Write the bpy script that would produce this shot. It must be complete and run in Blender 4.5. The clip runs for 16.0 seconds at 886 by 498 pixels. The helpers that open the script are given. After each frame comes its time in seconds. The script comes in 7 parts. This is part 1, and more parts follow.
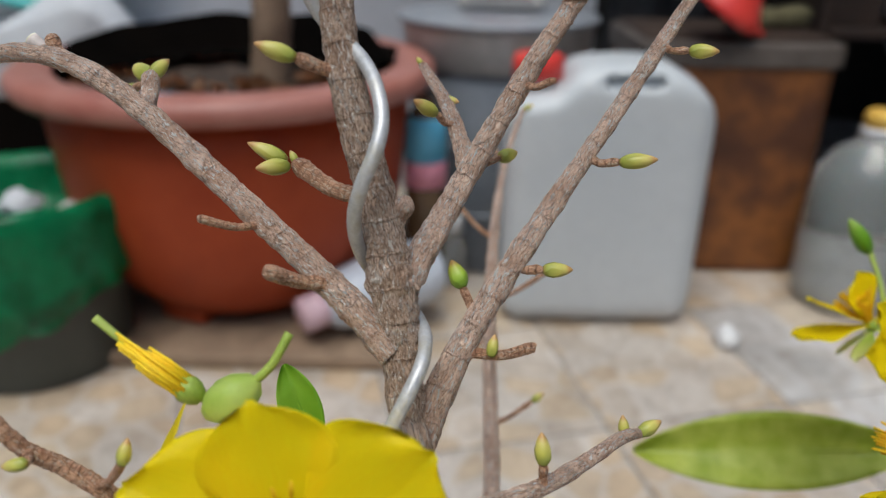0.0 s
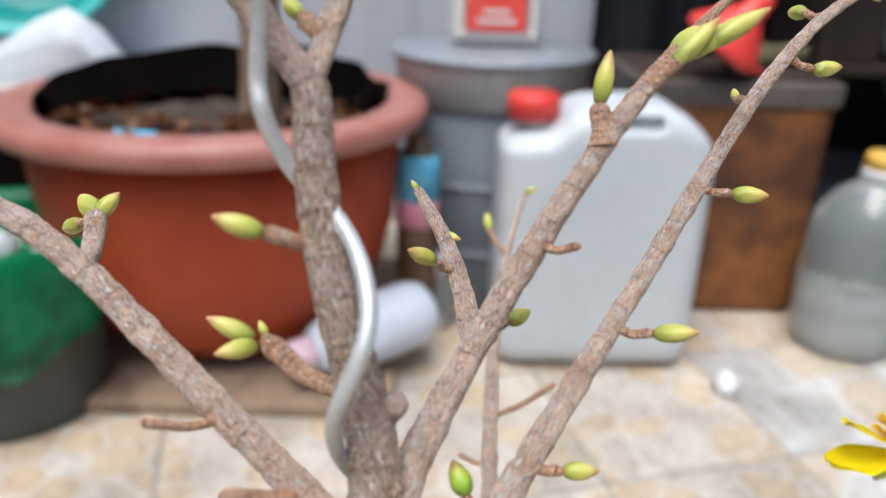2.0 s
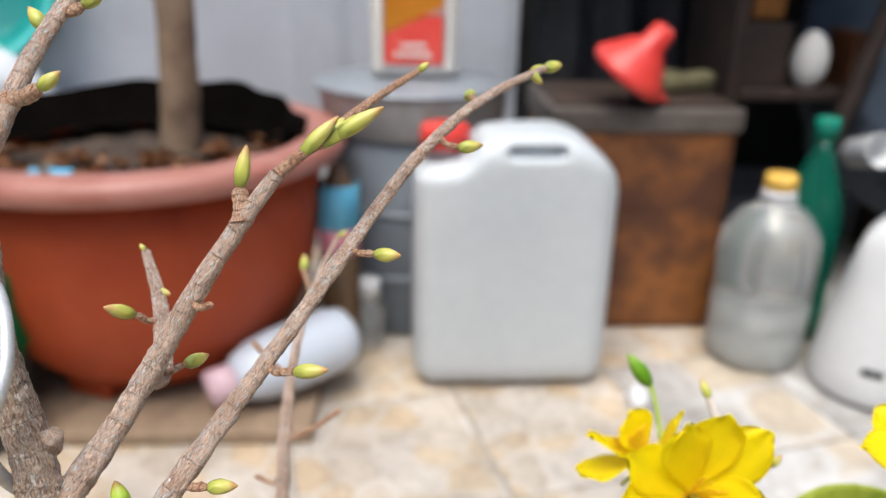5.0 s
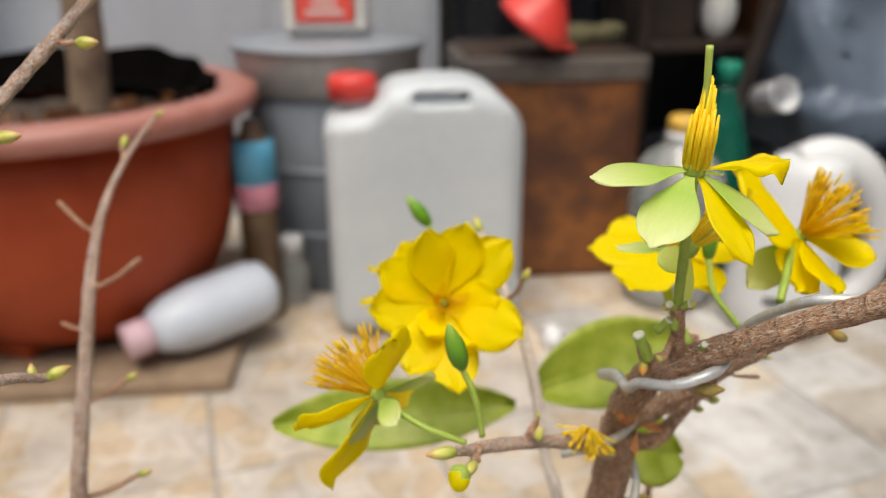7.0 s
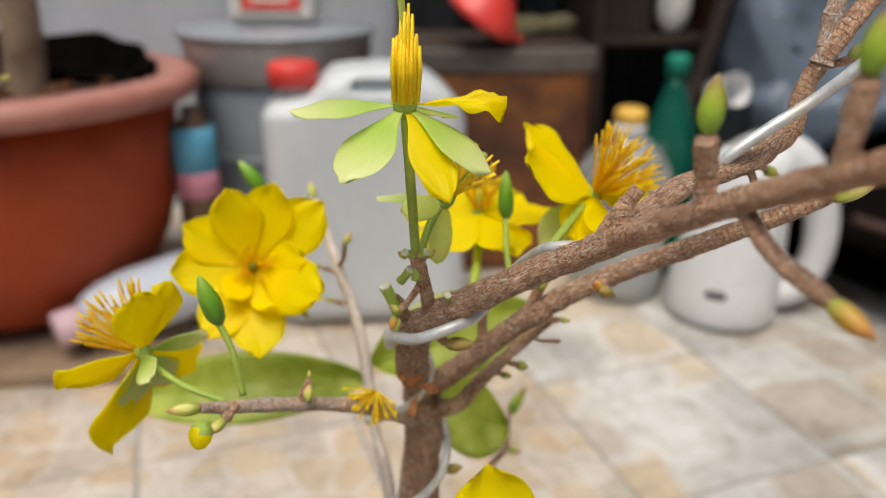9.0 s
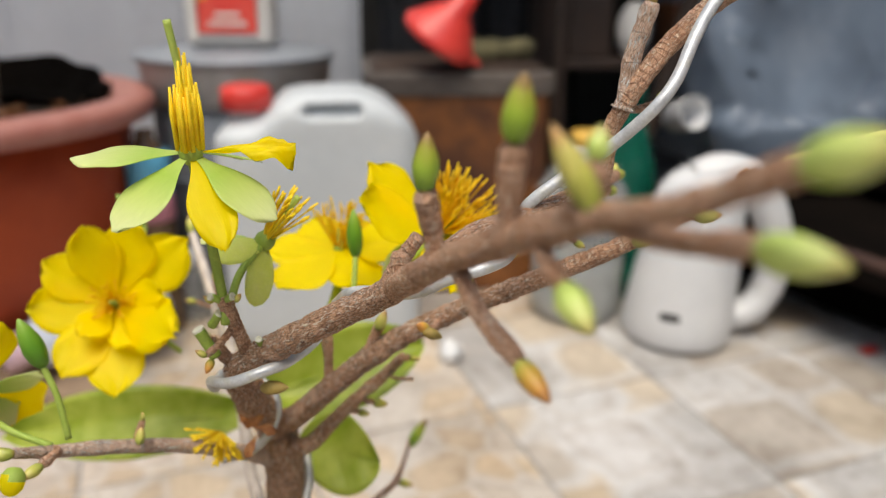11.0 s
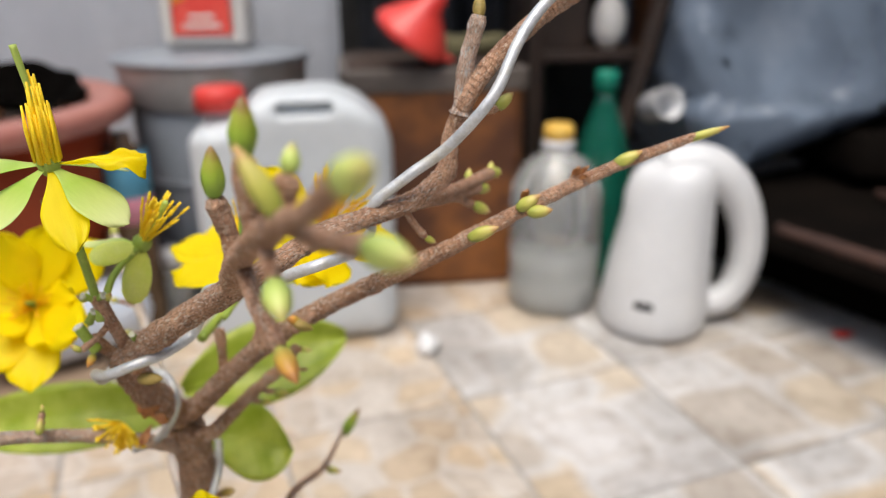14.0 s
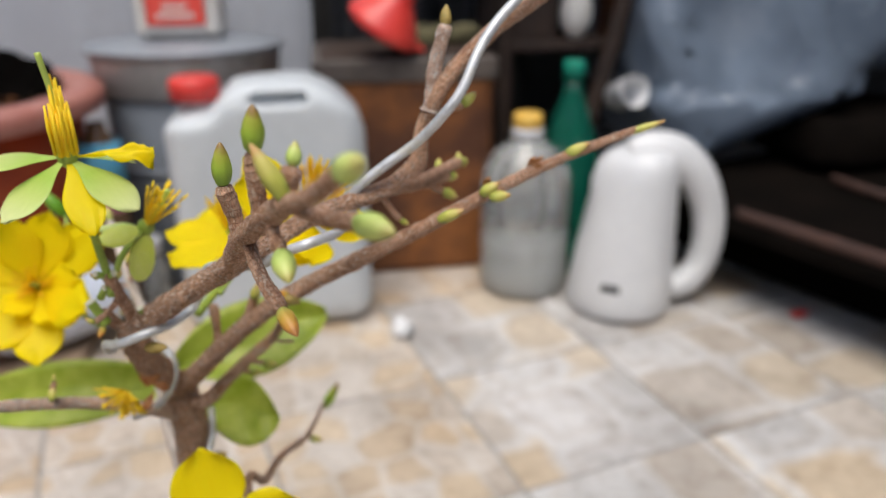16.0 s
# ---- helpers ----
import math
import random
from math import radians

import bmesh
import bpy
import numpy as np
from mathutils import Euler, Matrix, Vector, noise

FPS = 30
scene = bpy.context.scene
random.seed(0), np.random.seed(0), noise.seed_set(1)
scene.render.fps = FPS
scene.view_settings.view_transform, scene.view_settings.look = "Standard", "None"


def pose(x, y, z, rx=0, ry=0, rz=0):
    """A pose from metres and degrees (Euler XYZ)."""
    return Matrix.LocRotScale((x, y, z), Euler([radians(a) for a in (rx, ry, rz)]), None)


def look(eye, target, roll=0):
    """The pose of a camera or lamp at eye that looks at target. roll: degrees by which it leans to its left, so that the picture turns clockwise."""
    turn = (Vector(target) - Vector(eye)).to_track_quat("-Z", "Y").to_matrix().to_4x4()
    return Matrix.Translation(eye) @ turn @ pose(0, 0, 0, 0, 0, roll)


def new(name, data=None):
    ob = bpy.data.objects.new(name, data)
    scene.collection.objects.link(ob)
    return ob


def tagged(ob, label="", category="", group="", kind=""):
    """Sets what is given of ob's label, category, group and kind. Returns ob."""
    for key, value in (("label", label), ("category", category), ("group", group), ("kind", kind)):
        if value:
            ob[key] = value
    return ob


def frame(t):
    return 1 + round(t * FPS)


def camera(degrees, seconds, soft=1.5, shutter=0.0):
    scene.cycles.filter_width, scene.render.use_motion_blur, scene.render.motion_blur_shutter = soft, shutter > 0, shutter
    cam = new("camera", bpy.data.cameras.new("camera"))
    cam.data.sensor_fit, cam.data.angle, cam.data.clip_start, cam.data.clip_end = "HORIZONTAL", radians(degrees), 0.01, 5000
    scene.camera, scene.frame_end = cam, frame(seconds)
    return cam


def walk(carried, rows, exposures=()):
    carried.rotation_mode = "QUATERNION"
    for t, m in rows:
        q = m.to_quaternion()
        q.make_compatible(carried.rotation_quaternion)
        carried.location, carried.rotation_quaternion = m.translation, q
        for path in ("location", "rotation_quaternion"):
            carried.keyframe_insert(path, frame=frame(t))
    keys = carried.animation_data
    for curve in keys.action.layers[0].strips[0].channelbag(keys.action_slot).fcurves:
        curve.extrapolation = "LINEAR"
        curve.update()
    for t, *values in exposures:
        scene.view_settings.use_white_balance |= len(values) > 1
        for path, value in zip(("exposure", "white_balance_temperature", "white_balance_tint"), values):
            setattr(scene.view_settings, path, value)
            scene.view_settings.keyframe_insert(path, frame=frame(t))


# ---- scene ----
cam = camera(60.37, 16.0, 1.1)
cam.data.dof.use_dof = True
cam.data.dof.focus_distance, cam.data.dof.aperture_fstop = 0.187, 9.4
PATH = [
    (0, (0.0008, 0.0003, 0.5642), (0.0009, 0.9138, 0.1574), 1.04),
    (0.5, (0.0015, 0.0125, 0.5788), (0.0344, 0.9258, 0.1730), 1.67),
    (1, (0.0005, 0.0272, 0.5858), (0.0164, 0.9476, 0.1952), 1.64),
    (1.5, (-0.0017, 0.0367, 0.5824), (0.0139, 0.9605, 0.1998), 1.58),
    (2, (-0.0018, 0.0428, 0.5838), (0.0100, 0.9650, 0.1974), 1.71),
    (2.5, (-0.0049, 0.0467, 0.5979), (0.0211, 0.9717, 0.2189), 1.76),
    (3, (-0.0130, 0.0466, 0.6181), (0.0165, 0.9764, 0.2513), 1.48),
    (3.5, (-0.0154, 0.0411, 0.6321), (0.0115, 0.9741, 0.2733), 1.41),
    (4, (-0.0039, 0.0350, 0.6378), (0.0157, 0.9697, 0.2830), 0.89),
    (4.5, (0.0307, 0.0258, 0.6193), (0.0743, 0.9615, 0.2692), 1.16),
    (4.7, (0.0488, 0.0198, 0.6147), (0.0958, 0.9538, 0.2604), 1.26),
    (6.8, (0.1451, -0.0390, 0.5614), (0.2224, 0.8844, 0.1853), -0.59),
    (7, (0.1517, -0.0427, 0.5589), (0.2384, 0.8816, 0.1870), -0.29),
    (7.5, (0.1820, -0.0472, 0.5507), (0.2768, 0.8746, 0.1746), 0.39),
    (8, (0.2087, -0.0495, 0.5481), (0.3128, 0.8705, 0.1701), 1.19),
    (8.5, (0.2185, -0.0474, 0.5479), (0.3177, 0.8733, 0.1703), 1.18),
    (9, (0.2212, -0.0470, 0.5420), (0.3223, 0.8760, 0.1707), 0.51),
    (9.5, (0.2303, -0.0449, 0.5454), (0.3376, 0.8784, 0.1766), 0.41),
    (10, (0.2444, -0.0485, 0.5493), (0.3611, 0.8754, 0.1851), 0.65),
    (10.2, (0.2518, -0.0487, 0.5471), (0.3679, 0.8771, 0.1874), 0.74),
    (12.3, (0.2880, -0.0583, 0.5561), (0.4156, 0.8714, 0.2107), 0.37),
    (12.5, (0.2950, -0.0610, 0.5574), (0.4214, 0.8688, 0.2115), -0.03),
    (13, (0.3166, -0.0708, 0.5590), (0.4362, 0.8573, 0.2063), -0.60),
    (13.5, (0.3171, -0.0724, 0.5579), (0.4283, 0.8545, 0.1994), -1.11),
    (14, (0.3099, -0.0699, 0.5553), (0.4227, 0.8576, 0.1989), -0.61),
    (14.5, (0.2994, -0.0727, 0.5570), (0.4154, 0.8504, 0.1903), -0.54),
    (15, (0.3063, -0.0847, 0.5568), (0.4451, 0.8266, 0.1691), -0.58),
    (15.5, (0.2988, -0.0975, 0.5623), (0.4464, 0.8157, 0.1825), -0.20),
    (16, (0.3064, -0.0993, 0.5642), (0.4531, 0.8173, 0.1922), -0.30),
]
EXPOSURES = [(0.0, -0.45, 6200, 5), (0.5, 0.5, 6100, 5), (1.0, 0.3, 6060, 6), (1.5, 0.27, 6030, 6), (2.0, 0.25, 6030, 6), (2.5, 0.60, 6030, 6), (3.0, 0.70, 6000, 6),
             (3.5, 0.80, 6000, 6), (4.7, 0.42, 6220, 6), (6.8, 0.03, 6900, 6), (9.0, -0.08, 6850, 6), (12.5, 0.05, 6750, 7), (14.2, 0.10, 6580, 8), (15.0, -0.06, 6520, 8), (16.0, -0.09, 6420, 8)]
walk(cam, [(t, look(eye, target, roll)) for t, eye, target, roll in PATH], EXPOSURES)

# ---------- light ----------
world = bpy.data.worlds.new("sky")
scene.world = world
world.use_nodes = True
wn = world.node_tree.nodes
sky = wn.new("ShaderNodeTexSky")
sky.sky_type, sky.sun_disc = "NISHITA", False
sky.sun_elevation, sky.sun_rotation = radians(68), radians(200)
sky.air_density, sky.dust_density = 1.0, 3.0
world.node_tree.links.new(sky.outputs[0], wn["Background"].inputs[0])
wn["Background"].inputs[1].default_value = 0.21
sun = new("sun", bpy.data.lights.new("sun", "SUN"))
sun.data.energy, sun.data.angle, sun.data.color = 2.45, radians(38), (1.0, 0.96, 0.9)
sun.matrix_world = look((-0.13, -0.31, 2.2), (0.18, 0.54, 0.0))

# ---------- materials ----------


def material(name, color, rough=0.5, metal=0.0):
    m = bpy.data.materials.new(name)
    m.use_nodes = True
    b = m.node_tree.nodes["Principled BSDF"]
    b.inputs["Base Color"].default_value = (*color, 1)
    b.inputs["Roughness"].default_value = rough
    b.inputs["Metallic"].default_value = metal
    return m, m.node_tree.nodes, m.node_tree.links, b


def coords(nodes, links, space="Object", shift=False):
    tc = nodes.new("ShaderNodeTexCoord")
    if not shift:
        return tc.outputs[space]
    info = nodes.new("ShaderNodeObjectInfo")
    mul = nodes.new("ShaderNodeMath")
    mul.operation = "MULTIPLY"
    mul.inputs[1].default_value = 37.0
    links.new(info.outputs["Random"], mul.inputs[0])
    add = nodes.new("ShaderNodeVectorMath")
    add.operation = "ADD"
    links.new(tc.outputs[space], add.inputs[0])
    links.new(mul.outputs[0], add.inputs[1])
    return add.outputs[0]


def noise_tex(nodes, links, vec, scale, detail=4.0, rough=0.55, stretch=None):
    if stretch:
        mp = nodes.new("ShaderNodeMapping")
        mp.inputs["Scale"].default_value = stretch
        links.new(vec, mp.inputs["Vector"])
        vec = mp.outputs[0]
    n = nodes.new("ShaderNodeTexNoise")
    n.inputs["Scale"].default_value, n.inputs["Detail"].default_value, n.inputs["Roughness"].default_value = scale, detail, rough
    links.new(vec, n.inputs["Vector"])
    return n.outputs["Fac"]


def ramp(nodes, links, fac, stops, constant=False):
    r = nodes.new("ShaderNodeValToRGB")
    if constant:
        r.color_ramp.interpolation = "CONSTANT"
    els = r.color_ramp.elements
    while len(els) < len(stops):
        els.new(0.5)
    for e, (p, c) in zip(els, stops):
        e.position, e.color = p, (*c, 1)
    links.new(fac, r.inputs[0])
    return r.outputs["Color"]


def mix(nodes, links, fac, a, b, mode="MIX"):
    m = nodes.new("ShaderNodeMix")
    m.data_type, m.blend_type = "RGBA", mode
    for sock, v in ((m.inputs[0], fac), (m.inputs[6], a), (m.inputs[7], b)):
        if isinstance(v, (int, float)):
            sock.default_value = v
        elif isinstance(v, tuple):
            sock.default_value = (*v, 1)
        else:
            links.new(v, sock)
    return m.outputs[2]


def bump(nodes, links, bsdf, height, strength=0.4, distance=0.001):
    b = nodes.new("ShaderNodeBump")
    b.inputs["Strength"].default_value, b.inputs["Distance"].default_value = strength, distance
    links.new(height, b.inputs["Height"])
    links.new(b.outputs[0], bsdf.inputs["Normal"])


def mottled(name, colors, scale, rough=0.6, metal=0.0, fine=None, bump_by=0.3, dist=0.001, shift=False, spread=(0.3, 0.7), grain=0.2):
    """A surface with large stains in the given colours and a fine grain."""
    m, n, l, b = material(name, colors[0], rough, metal)
    vec = coords(n, l, "Object", shift)
    big = noise_tex(n, l, vec, scale, 5.0, 0.6)
    steps = [(spread[0] + (spread[1] - spread[0]) * i / max(1, len(colors) - 1), c) for i, c in enumerate(colors)]
    col = ramp(n, l, big, steps)
    small = noise_tex(n, l, vec, fine or scale * 14, 3.0, 0.6)
    shade = ramp(n, l, small, [(0.25, (1 - grain, 1 - grain, 1 - grain)), (0.75, (1 + grain / 2, 1 + grain / 2, 1 + grain / 2))])
    col = mix(n, l, 1.0, col, shade, "MULTIPLY")
    l.new(col, b.inputs["Base Color"])
    rr = n.new("ShaderNodeMapRange")
    rr.inputs["To Min"].default_value, rr.inputs["To Max"].default_value = max(0.03, rough - 0.12), min(1, rough + 0.12)
    l.new(big, rr.inputs["Value"])
    l.new(rr.outputs[0], b.inputs["Roughness"])
    bump(n, l, b, small, bump_by, dist)
    return m


def bark_material(name, dark, mid, pale, flake, rings=False):
    """Fibrous bark: fine strips along the wood, papery pale flecks, dark splits and, now and then, a ring scar."""
    m, n, l, b = material(name, mid, 0.62)
    at = n.new("ShaderNodeAttribute")
    at.attribute_name = "bark"
    vec = at.outputs["Vector"]
    wob = n.new("ShaderNodeTexNoise")
    wob.inputs["Scale"].default_value, wob.inputs["Detail"].default_value = 420, 3.0
    l.new(vec, wob.inputs["Vector"])
    bent = n.new("ShaderNodeVectorMath")
    bent.operation = "MULTIPLY_ADD"
    bent.inputs[1].default_value = (0.0014, 0.0014, 0.0020)
    l.new(wob.outputs["Color"], bent.inputs[0])
    l.new(vec, bent.inputs[2])
    skin = bent.outputs[0]
    fibre = noise_tex(n, l, skin, 2200, 5.0, 0.74, (1, 1, 0.30))
    fleck = noise_tex(n, l, skin, 1700, 5.0, 0.68, (1, 1, 0.24))
    split = noise_tex(n, l, skin, 700, 4.0, 0.65, (1, 1, 0.30))
    patch = noise_tex(n, l, vec, 120, 4.0, 0.6)
    col = ramp(n, l, fibre, [(0.36, dark), (0.47, mid), (0.60, pale)])
    tint = ramp(n, l, patch, [(0.34, (0.80, 0.70, 0.62)), (0.5, (0.98, 0.95, 0.92)), (0.66, (1.12, 1.12, 1.12))])
    col = mix(n, l, 1.0, col, tint, "MULTIPLY")
    white = ramp(n, l, fleck, [(0.545, (0, 0, 0)), (0.59, (1, 1, 1))])
    col = mix(n, l, white, col, flake)
    mp = n.new("ShaderNodeMapping")
    mp.inputs["Scale"].default_value = (1, 1, 0.27)
    l.new(skin, mp.inputs["Vector"])
    cell = n.new("ShaderNodeTexVoronoi")
    cell.feature = "DISTANCE_TO_EDGE"
    cell.inputs["Scale"].default_value = 1250
    l.new(mp.outputs[0], cell.inputs["Vector"])
    net = ramp(n, l, cell.outputs["Distance"], [(0.02, (0.6, 0.6, 0.6)), (0.12, (0, 0, 0))])
    gate = ramp(n, l, split, [(0.40, (1, 1, 1)), (0.56, (0.08, 0.08, 0.08))])
    crack = mix(n, l, 1.0, net, gate, "MULTIPLY")
    col = mix(n, l, crack, col, tuple(c * 0.7 for c in dark))
    high = mix(n, l, 0.35, fibre, white)
    high = mix(n, l, crack, high, (0.0, 0.0, 0.0))
    sep = n.new("ShaderNodeSeparateXYZ")
    l.new(skin, sep.inputs[0])
    wave = n.new("ShaderNodeMath")
    wave.operation = "MULTIPLY"
    wave.inputs[1].default_value = 6.2832 / (0.0017 if rings else 0.0079)
    l.new(sep.outputs[2], wave.inputs[0])
    sn = n.new("ShaderNodeMath")
    sn.operation = "SINE"
    l.new(wave.outputs[0], sn.inputs[0])
    scar = ramp(n, l, sn.outputs[0], [(0.70, (0, 0, 0)), (0.96, (1, 1, 1))] if rings else [(0.965, (0, 0, 0)), (0.995, (0.7, 0.7, 0.7))])
    col = mix(n, l, scar, col, mix(n, l, 0.42, col, dark))
    high = mix(n, l, 0.4 if rings else 0.25, high, scar)
    l.new(col, b.inputs["Base Color"])
    bump(n, l, b, high, 1.0, 0.0036)
    return m


def shine_through(m, amount=0.35, tint=None):
    """Lets a thin leaf or petal glow with light from behind."""
    n, l = m.node_tree.nodes, m.node_tree.links
    b = n["Principled BSDF"]
    t = n.new("ShaderNodeBsdfTranslucent")
    if tint is None and b.inputs["Base Color"].links:
        l.new(b.inputs["Base Color"].links[0].from_socket, t.inputs["Color"])
    else:
        t.inputs["Color"].default_value = tint or b.inputs["Base Color"].default_value
    mx = n.new("ShaderNodeMixShader")
    mx.inputs[0].default_value = amount
    l.new(b.outputs[0], mx.inputs[1])
    l.new(t.outputs[0], mx.inputs[2])
    l.new(mx.outputs[0], n["Material Output"].inputs["Surface"])
    return m


def petal_material():
    m, n, l, b = material("yellow_petal", (1.0, 0.86, 0.004), 0.45)
    vec = coords(n, l, "Object", True)
    veins = noise_tex(n, l, vec, 9, 3.0, 0.5, (6.0, 0.5, 1))
    col = ramp(n, l, veins, [(0.3, (1.0, 0.82, 0.003)), (0.7, (1.0, 0.90, 0.010))])
    l.new(col, b.inputs["Base Color"])
    b.inputs["Specular IOR Level"].default_value = 0.35
    bump(n, l, b, veins, 0.12, 0.02)
    return shine_through(m, 0.64, (1.0, 0.88, 0.004, 1.0))


def sepal_material():
    """Pale green sepal: a greener blotch near the base, whitish towards the rounded tip."""
    m, n, l, b = material("sepal", (0.7, 0.85, 0.35), 0.36)
    sep = n.new("ShaderNodeSeparateXYZ")
    l.new(coords(n, l), sep.inputs[0])
    col = ramp(n, l, sep.outputs[1], [(0.0, (0.66, 0.78, 0.22)), (0.28, (0.52, 0.70, 0.13)), (0.6, (0.70, 0.80, 0.27)), (0.95, (0.86, 0.90, 0.48))])
    veins = noise_tex(n, l, coords(n, l, "Object", True), 14, 3.0, 0.5, (4.0, 0.5, 1))
    shade = ramp(n, l, veins, [(0.3, (0.96, 0.965, 0.94)), (0.7, (1.02, 1.015, 1.03))])
    l.new(mix(n, l, 1.0, col, shade, "MULTIPLY"), b.inputs["Base Color"])
    bump(n, l, b, veins, 0.08, 0.02)
    return shine_through(m, 0.45)


def leaf_material(name, a, c):
    m, n, l, b = material(name, a, 0.38)
    vec = coords(n, l, "Object", True)
    f = noise_tex(n, l, vec, 90, 4.0, 0.5)
    col = ramp(n, l, f, [(0.3, a), (0.7, c)])
    l.new(col, b.inputs["Base Color"])
    v = noise_tex(n, l, vec, 500, 2.0, 0.5, (1, 0.3, 1))
    bump(n, l, b, v, 0.3, 0.0004)
    return shine_through(m, 0.45)


def bud_material(name, tones):
    """Green at the middle, reddish at the foot and yellow towards the tip of each bud."""
    m, n, l, b = material(name, tones[2], 0.42)
    tc = n.new("ShaderNodeTexCoord")
    sep = n.new("ShaderNodeSeparateXYZ")
    l.new(tc.outputs["Object"], sep.inputs[0])
    f = noise_tex(n, l, coords(n, l, "Object", True), 4.0, 3.0)
    add = n.new("ShaderNodeMath")
    add.operation = "MULTIPLY_ADD"
    add.inputs[1].default_value = 0.25
    l.new(f, add.inputs[0])
    l.new(sep.outputs["Z"], add.inputs[2])
    col = ramp(n, l, add.outputs[0], list(zip((0.06, 0.20, 0.55, 0.85, 1.08), tones)))
    l.new(col, b.inputs["Base Color"])
    b.inputs["Subsurface Weight"].default_value = 0.15
    b.inputs["Subsurface Radius"].default_value = (0.002, 0.002, 0.001)
    return m


def tile_material(name, cell, metric, tones, joint, loose=0.8, bend=0.05):
    """Glazed floor tile printed with a mosaic of small stones; every tile differs."""
    m, n, l, b = material(name, tones[0], 0.38)
    vec = coords(n, l, "Object", True)
    warp = noise_tex(n, l, vec, 9, 2.0)
    off = n.new("ShaderNodeVectorMath")
    off.operation = "MULTIPLY_ADD"
    off.inputs[1].default_value = (bend, bend, 0)
    l.new(warp, off.inputs[0])
    l.new(vec, off.inputs[2])
    cells = []
    for feature in ("F1", "F2"):
        v = n.new("ShaderNodeTexVoronoi")
        v.voronoi_dimensions, v.feature, v.distance = "2D", feature, metric
        v.inputs["Scale"].default_value, v.inputs["Randomness"].default_value = cell, loose
        l.new(off.outputs[0], v.inputs["Vector"])
        cells.append(v)
    pick = n.new("ShaderNodeSeparateColor")
    l.new(cells[0].outputs["Color"], pick.inputs[0])
    stone = ramp(n, l, pick.outputs[0], [(i / len(tones), c) for i, c in enumerate(tones)], True)
    gap = n.new("ShaderNodeMath")
    gap.operation = "SUBTRACT"
    l.new(cells[1].outputs["Distance"], gap.inputs[0])
    l.new(cells[0].outputs["Distance"], gap.inputs[1])
    line = ramp(n, l, gap.outputs[0], [(0.03, (0.75, 0.75, 0.75)), (0.24, (0, 0, 0))])
    col = mix(n, l, line, stone, joint)
    rim = ramp(n, l, gap.outputs[0], [(0.13, (0, 0, 0)), (0.20, (0.22, 0.22, 0.22)), (0.24, (0.22, 0.22, 0.22)), (0.42, (0, 0, 0))])
    col = mix(n, l, rim, col, (0.36, 0.28, 0.20))
    dirt = noise_tex(n, l, coords(n, l, "Object", True), 6, 6.0, 0.65)
    shade = ramp(n, l, dirt, [(0.3, (0.60, 0.585, 0.575)), (0.62, (0.98, 0.97, 0.965))])
    col = mix(n, l, 1.0, col, shade, "MULTIPLY")
    speck = noise_tex(n, l, vec, 45, 6.0, 0.7)
    col = mix(n, l, 1.0, col, ramp(n, l, speck, [(0.33, (0.78, 0.74, 0.70)), (0.5, (1.0, 1.0, 1.0)), (0.68, (1.10, 1.10, 1.10))]), "MULTIPLY")
    l.new(col, b.inputs["Base Color"])
    bump(n, l, b, gap.outputs[0], 0.15, 0.001)
    return m


BARK = bark_material("branch_bark", (0.43, 0.245, 0.160), (0.84, 0.585, 0.44), (0.98, 0.80, 0.67), (1.0, 0.96, 0.92))
BROWN_BARK = bark_material("brown_bark", (0.20, 0.082, 0.042), (0.66, 0.365, 0.215), (0.88, 0.60, 0.42), (1.0, 0.86, 0.72))
TWIG = bark_material("young_twig", (0.43, 0.190, 0.105), (0.74, 0.42, 0.26), (0.86, 0.57, 0.38), (0.94, 0.74, 0.56), True)
TRUNK_BARK = bark_material("trunk_bark", (0.18, 0.098, 0.060), (0.55, 0.38, 0.275), (0.82, 0.66, 0.53), (1.0, 0.92, 0.84))
GREY_TWIG = mottled("grey_twig", [(0.52, 0.45, 0.41), (0.72, 0.65, 0.61)], 300, 0.7)
BUD = bud_material("bud", ((0.30, 0.15, 0.06), (0.30, 0.34, 0.055), (0.50, 0.49, 0.10), (0.58, 0.51, 0.14), (0.52, 0.31, 0.11)))
PETAL = petal_material()
SEPAL = sepal_material()
LEAF = leaf_material("leaf", (0.36, 0.47, 0.035), (0.60, 0.67, 0.13))
FRESH = leaf_material("fresh_leaf", (0.20, 0.44, 0.02), (0.32, 0.56, 0.05))
STALK = mottled("green_stalk", [(0.26, 0.38, 0.045), (0.38, 0.48, 0.085)], 120, 0.5)
STAMEN = shine_through(mottled("stamen", [(1.0, 0.68, 0.02), (1.0, 0.84, 0.05)], 200, 0.5), 0.62)
OLD_STAMEN = mottled("closed_stamen", [(1.0, 0.62, 0.008), (1.0, 0.76, 0.02)], 200, 0.5)
WIRE = mottled("aluminium_wire", [(0.46, 0.47, 0.47), (0.62, 0.63, 0.64), (0.52, 0.50, 0.43)], 160, 0.40, 0.35, fine=1400, bump_by=0.35, dist=0.0004, grain=0.14)
CLAY = mottled("red_plastic_pot", [(0.29, 0.040, 0.013), (0.38, 0.064, 0.020), (0.32, 0.047, 0.015)], 7, 0.5, fine=120, grain=0.05)
CLAY.node_tree.nodes["Principled BSDF"].inputs["Specular IOR Level"].default_value = 0.25
# Pinker copy of the pot red; sky reflection on the rim is painted in.
CLAYRIM = mottled("sky_lit_red_plastic", [(0.29, 0.085, 0.062), (0.39, 0.165, 0.130), (0.31, 0.10, 0.072)], 9, 0.42, fine=120, grain=0.05)
